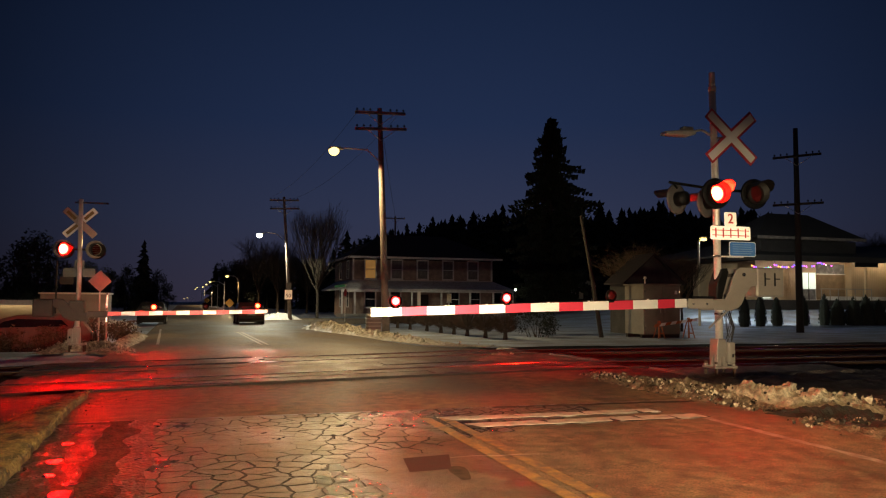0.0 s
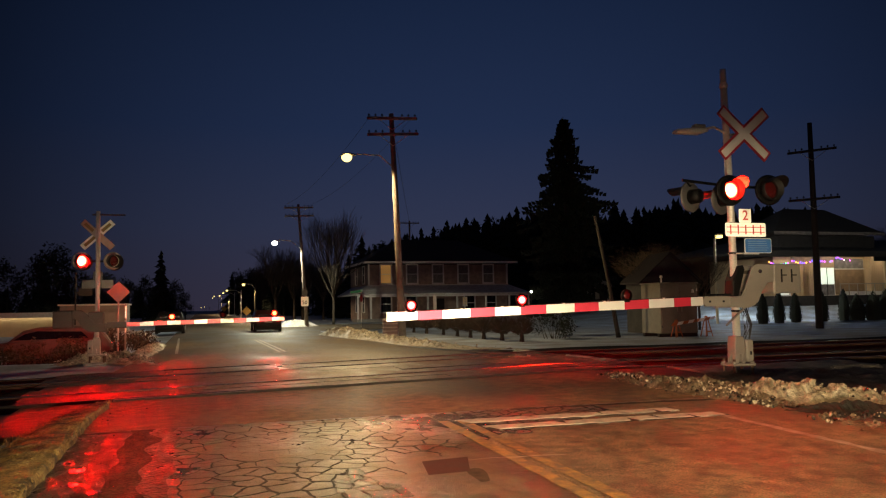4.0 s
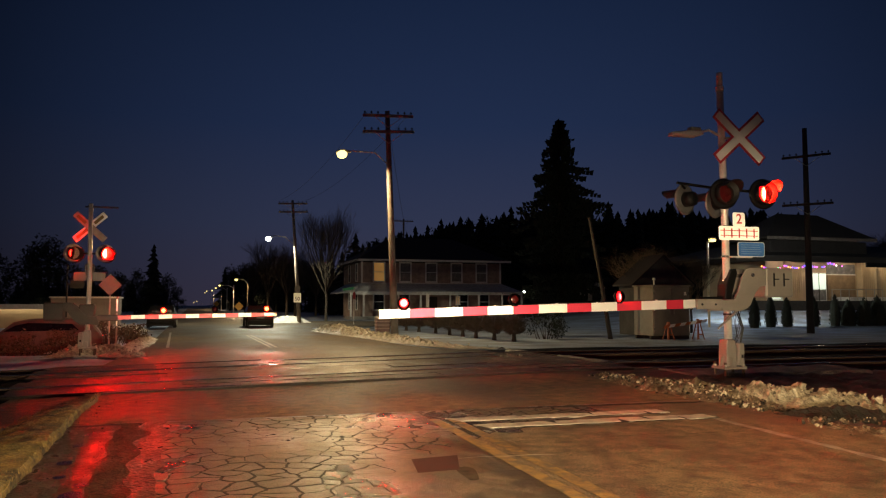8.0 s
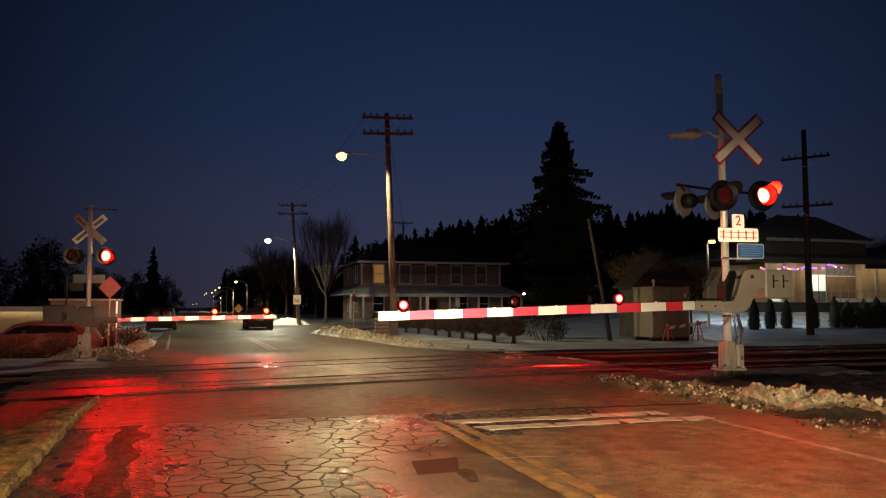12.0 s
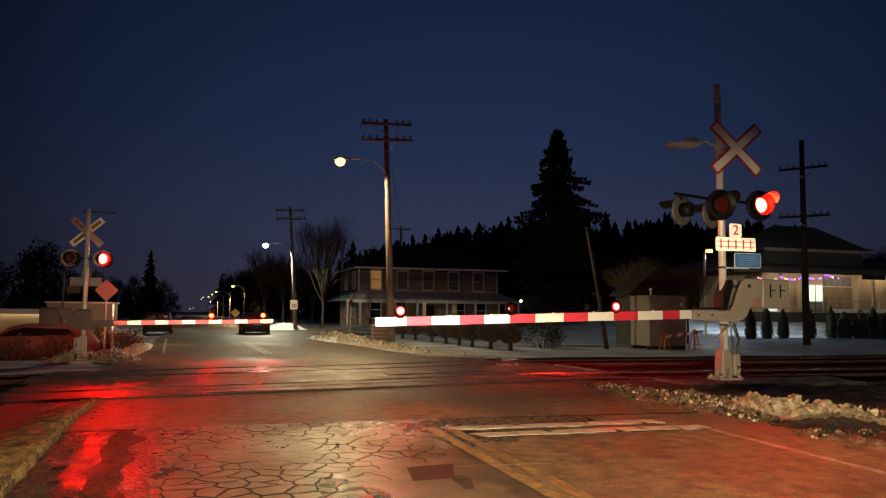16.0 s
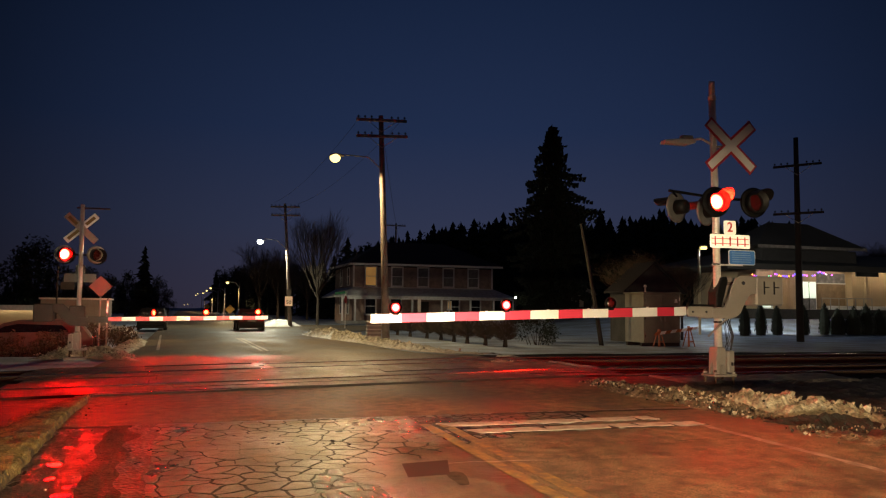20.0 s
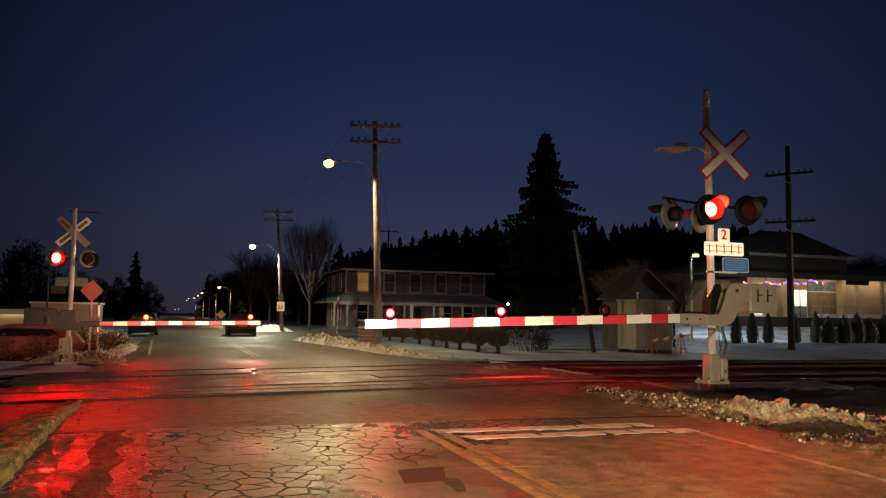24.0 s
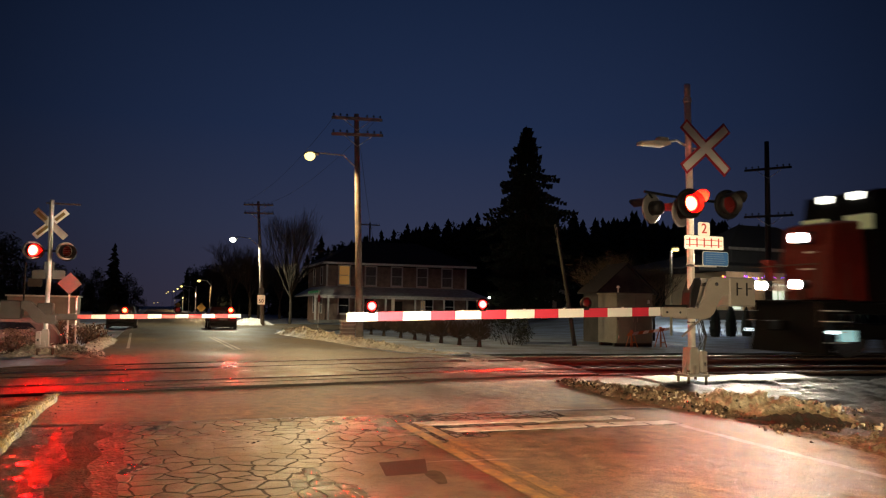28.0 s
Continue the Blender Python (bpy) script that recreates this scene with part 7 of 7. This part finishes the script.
part("post", Tube([(0, 0, -0.1), (0, 0, 2.4)], 0.04, 8), GALV, m)
part("panel", Box(-0.13, 0.13, -0.06, -0.042, 1.1, 2.35, 0.005), SIGN_WHITE, m)
tagged(m, "narrow white upright sign panel on a post", "sign")
m = empty("utility_pedestal", 8.12, 35.0, ground(8.12, 35) - 0.02)
part("body", Box(-0.31, 0.31, -0.22, 0.22, 0, 1.0, 0.05), surface("grey_brown_plastic", (0.17, 0.13, 0.115), 0.6, vary=0.3), m)
for k in range(6):
    part("band", Box(-0.325, 0.325, -0.235, 0.235, 0.12 + 0.16 * k, 0.16 + 0.16 * k, 0.01), GREY_PAINT, m)
tagged(m, "squat ribbed utility pedestal at the foot of a pole", "utility box")
m = empty("platform_lamp", 33.0, 46.0, ground(33, 46))
part("pole", Tube([(0, 0, -0.1), (0, 0, 5.6), (0.25, 0, 5.85)], 0.09, 10), surface("cream_paint", (0.72, 0.62, 0.40), 0.5, vary=0.2), m)
hd = part("lamp_head", Box(0.15, 0.6, -0.12, 0.12, 5.83, 5.95, 0.02), GREY_PAINT, m)
part("lamp_lens", Box(0.16, 0.58, -0.14, 0.14, 5.64, 5.826, 0.03), LAMP_WARM, hd, "lit lens")
tagged(m, "pale lamp post lit beside the station", "lamp post")
m = empty("yard_light", 29.9, 70.0, ground(29.9, 70))
part("post", Tube([(0, 0, -0.1), (0, 0, 2.45)], 0.04, 8), WOOD_DARK, m)
gb = bmesh.new()
bmesh.ops.create_icosphere(gb, subdivisions=2, radius=0.11)
part("globe", gb, LAMP_COOL, m, "small lit globe", True, pose(0, 0, 2.5))
tagged(m, "small lit globe lamp in a dark yard", "yard lamp")
m = empty("board_sign", -6.1, 45.0, ground(-6.1, 45))
part("post", Tube([(0, 0, -0.2), (0, 0, 3.4 - ground(-6.1, 45))], 0.04, 8), WOOD_DARK, m)
part("board", Box(0.15, 0.80, -0.05, -0.02, 2.2 - ground(-6.1, 45), 2.6 - ground(-6.1, 45), 0.01), WOOD_GREY, m, "plain grey board")
part("batten", Box(0.0, 0.80, -0.02, 0.02, 2.36 - ground(-6.1, 45), 2.44 - ground(-6.1, 45)), WOOD_DARK, m)
tagged(m, "grey board on a tall thin post beside the lot", "sign")
# across the road on the other side
PAINT_DARK = surface("dark_car_paint", (0.012, 0.012, 0.013), 0.8, vary=0.2)
PAINT_RED = surface("dark_red_car_paint", (0.05, 0.006, 0.006), 0.8, vary=0.2)
PAINT_SILVER = surface("brown_silver_car_paint", (0.15, 0.11, 0.095), 0.5, 0.2, vary=0.2, coat=0.2)
parked_car(-1.85, 57.5, 0, PAINT_DARK, "dark car parked at the road edge")
# unseen car, added to carry the assumed headlights
parked_car(0.7, -3.25, 0, PAINT_DARK, "unseen dark car assumed before the crossing, headlights lit", lit=True)
parked_car(4.4, 57.0, 0, PAINT_RED, "dark red car stopped in the far lane")
parked_car(-5.5, 34.0, 91, PAINT_SILVER, "brown-silver estate car parked in the low lot beside the crossing", estate=True)
m = empty("lot_building", -13.5, 62.0, ground(-13.5, 62))
part("wall", Box(-9, 7.0, 0, 8, -0.1, 1.35), CLAD, m, "cream wall")
part("roof", Box(-9.3, 7.3, -0.3, 8.3, 1.36, 1.55, 0.02), SNOW, m, "flat roof under snow")
# unseen glowing bar added to light the wall, with a board hiding it
part("glow_bar", Box(-8, 6.8, -0.28, -0.2, 1.31, 1.345), glow("wall_glow", (1.0, 0.84, 0.52), 8.0), m, "unseen glowing bar added to light the wall")
part("fascia", Box(-9.3, 7.3, -0.36, -0.303, 1.2, 1.56), TRIM, m, "pale board added to hide the glowing bar")
part("vent_pipe", Tube([(6.8, 0.4, 1.3), (6.8, 0.4, 2.0)], 0.14, 8), TRIM, m)
part("window_pane", Box(5.9, 6.6, -0.02, -0.003, 0.55, 0.95), WINDOW_PALE, m, "small lit window")
tagged(m, "long low cream building beyond the parking lot", "building")
m = empty("signal_hut", -6.0, 52.0, ground(-6, 52))
part("wall", Box(-1.9, 1.8, 0, 2.4, -0.1, 1.9, 0.02), GREY_PAINT, m, "grey metal walls")
part("roof", Box(-2.0, 1.9, -0.1, 2.5, 1.9, 2.0, 0.02), GALV, m)
part("door", Box(0.2, 1.1, -0.03, -0.003, 0.0, 1.75, 0.01), GREY_PAINT, m)
tagged(m, "grey metal equipment hut", "hut")
m = empty("far_building", 2.1, 330, ground(2.1, 330))
top = 0.65 - ground(2.1, 330)
part("wall", Box(-4.6, 4.6, 0.3, 8, -0.2, top - 1.5), CLAD, m, "cream wall")
part("roof", hip_roof(bmesh.new(), -4.9, 4.9, 0, 8.3, top - 1.5, top, 1.1), SNOW_CLEAN, m, "low roof under snow")
tagged(m, "low building at the far end of the road", "building")


# ---- cracked asphalt: each piece between the cracks ----
def cells(x0, x1, y0, y1, sx, sy, seed, jitter=0.42):
    """The pieces of a cracked surface: for each of a jittered set of points the polygon nearest to it."""
    rng = random.Random(seed)
    nx, ny = round((x1 - x0) / sx), round((y1 - y0) / sy)
    pts = {}
    for j in range(-2, ny + 2):
        for i in range(-2, nx + 2):
            pts[i, j] = (x0 + (i + 0.5 + (0.25 if j % 2 else -0.25) + rng.uniform(-jitter, jitter)) * sx, y0 + (j + 0.5 + rng.uniform(-jitter, jitter)) * sy)
    out = []
    for (i, j), c in pts.items():
        if not (-1 <= i <= nx and -1 <= j <= ny):
            continue
        poly = [(x0, y0), (x1, y0), (x1, y1), (x0, y1)]
        for di in range(-3, 4):
            for dj in range(-3, 4):
                q = pts.get((i + di, j + dj))
                if q is None or (di, dj) == (0, 0):
                    continue
                mx, my, dx, dy = (c[0] + q[0]) / 2, (c[1] + q[1]) / 2, q[0] - c[0], q[1] - c[1]
                nxt = []
                for a, b in zip(poly, poly[1:] + poly[:1]):
                    fa, fb = (a[0] - mx) * dx + (a[1] - my) * dy, (b[0] - mx) * dx + (b[1] - my) * dy
                    if fa <= 0:
                        nxt.append(a)
                    if fa * fb < 0:
                        s = fa / (fa - fb)
                        nxt.append((a[0] + s * (b[0] - a[0]), a[1] + s * (b[1] - a[1])))
                poly = nxt
                if len(poly) < 3:
                    break
            if len(poly) < 3:
                break
        if len(poly) >= 3:
            out.append((c, poly, rng.random()))
    return out


def cracked_lane(parent):
    rng = random.Random(77)

    def pieces(x0, x1, y0, y1, sx, sy, seed, flange):
        def warp(x, y):
            # bends the straight joints into wandering cracks; nothing moves at the border
            k = min(1.0, max(0.0, min(x - x0, x1 - x, y - y0, y1 - y) / 0.15))
            v = noise.noise_vector(Vector((x * 3.1, y * 3.1, 2.0))) * 0.08 + noise.noise_vector(Vector((x * 11, y * 11, 6.0))) * 0.024
            return Vector((x + k * v.x, y + k * v.y))

        for c, poly, r in cells(x0, x1, y0, y1, sx, sy, seed, 0.47):
            whole = c[1] < crack_edge(c[0]) + 0.15 * noise.noise(Vector((c[0] * 2, 0, 9)))
            if whole and flange:
                continue
            wide = max(0.0, 0.5 + 0.9 * noise.noise(Vector((c[0] * 0.9, c[1] * 0.7, 4))))
            gap = rng.uniform(0.005, 0.009) + 0.008 * wide
            if ((c[0] - 0.75) / 0.55) ** 2 + ((c[1] - 8.3) / 0.75) ** 2 < 1:
                gap = 0.0012
            pts = []
            for k in range(len(poly)):
                a, b = Vector(poly[k]), Vector(poly[(k + 1) % len(poly)])
                n = max(1, round((b - a).length / 0.06))
                pts += [warp(*a.lerp(b, q / n)) for q in range(n)]
            cx, cy = sum(p[0] for p in pts) / len(pts), sum(p[1] for p in pts) / len(pts)
            tx, ty, dz = rng.uniform(-0.008, 0.008), rng.uniform(-0.008, 0.008), rng.uniform(-0.002, 0.002)
            if flange:
                tx, ty, dz, gap = tx * 0.2, ty * 0.2, 0.0, gap * 2
            if whole:
                tx, ty, dz = 0.0, 0.0, 0.0
            bm = bmesh.new()
            rings = []
            for inset, h in ((0, -0.02), (0, 0.003)) if whole else ((0, 0.0012), (gap, 0.0014), (gap, 0.0035), (gap + 0.006, 0.0055)) if flange else ((gap, -0.02), (gap, 0.001), (gap + 0.006, 0.003)):
                ring = []
                for p in pts:
                    dx, dy = p.x - cx, p.y - cy
                    L = max(math.hypot(dx, dy), 1e-4)
                    f = max(0.2, 1 - inset / L)
                    x, y = dx * f, dy * f
                    ring.append(bm.verts.new((x, y, h + dz + tx * x + ty * y + ground(cx + x, cy + y) - ground(cx, cy))))
                rings.append(ring)
            n = len(pts)
            # walls of the pieces are coloured near-black for the shade inside cracks
            for e, (a, b) in enumerate(zip(rings, rings[1:])):
                for k in range(n):
                    bm.faces.new((a[k], a[(k + 1) % n], b[(k + 1) % n], b[k])).material_index = 1 if e < len(rings) - 2 or whole else 0
            bm.faces.new(rings[-1])
            bmesh.ops.recalc_face_normals(bm, faces=bm.faces)
            part("asphalt_piece", bm, (ASPHALT_OLD, CRACK), parent, at=pose(cx, cy, ground(cx, cy)))

    pieces(-0.30, 2.765, 5.0, 9.985, 0.25, 0.215, 12, False)
    pieces(2.77, 5.1, 7.9, 9.985, 0.24, 0.16, 21, True)


cracked_lane(R)


# ---- what moves ----
# when each lens comes on and goes out within the first turn of 1.4 s
PLANS = {"left": (1.08, 1.90), "right": (0.48, 1.0333), "mast_left": (1.0333, 1.90), "mast_right": (0.48, 1.0333), "rear_right": (0.48, 0.90), "far_left": (0.92, 1.82), "far_right": (0.33, 0.93)}


def lit_spans(plan):
    on, off = PLANS[plan]
    return [(on + 1.4 * k, off + 1.4 * k) for k in range(-2, 22)]


def motions():
    for lens, rest, plan in LENSES:
        spans = lit_spans(plan)
        edges = sorted([(a, 1) for a, b in spans] + [(b, 0) for a, b in spans])
        state = 1 if any(a <= 0 < b for a, b in spans) else 0
        turn = 0 if state else 180
        rows = [(0.0, rest @ pose(0, 0, 0, 0, 0, turn))]
        for t, on in edges:
            if t < 0.1 or t > 27.88 or on == state:
                continue
            for k, part_turn in ((-3, 0), (-2, 0), (-1, 45), (0, 90), (1, 135), (2, 180), (3, 180)):
                rows.append((t + k / 30, rest @ pose(0, 0, 0, 0, 0, turn + part_turn)))
            turn, state = turn + 180, on
        rows.append((28.0, rest @ pose(0, 0, 0, 0, 0, turn)))
        walk(lens, rows)
    walk(LOCO, [(0.0, pose(LOCO_END + 28 * LOCO_SPEED, 19.2, LOCO_Z)), (28.0, pose(LOCO_END, 19.2, LOCO_Z))])


motions()
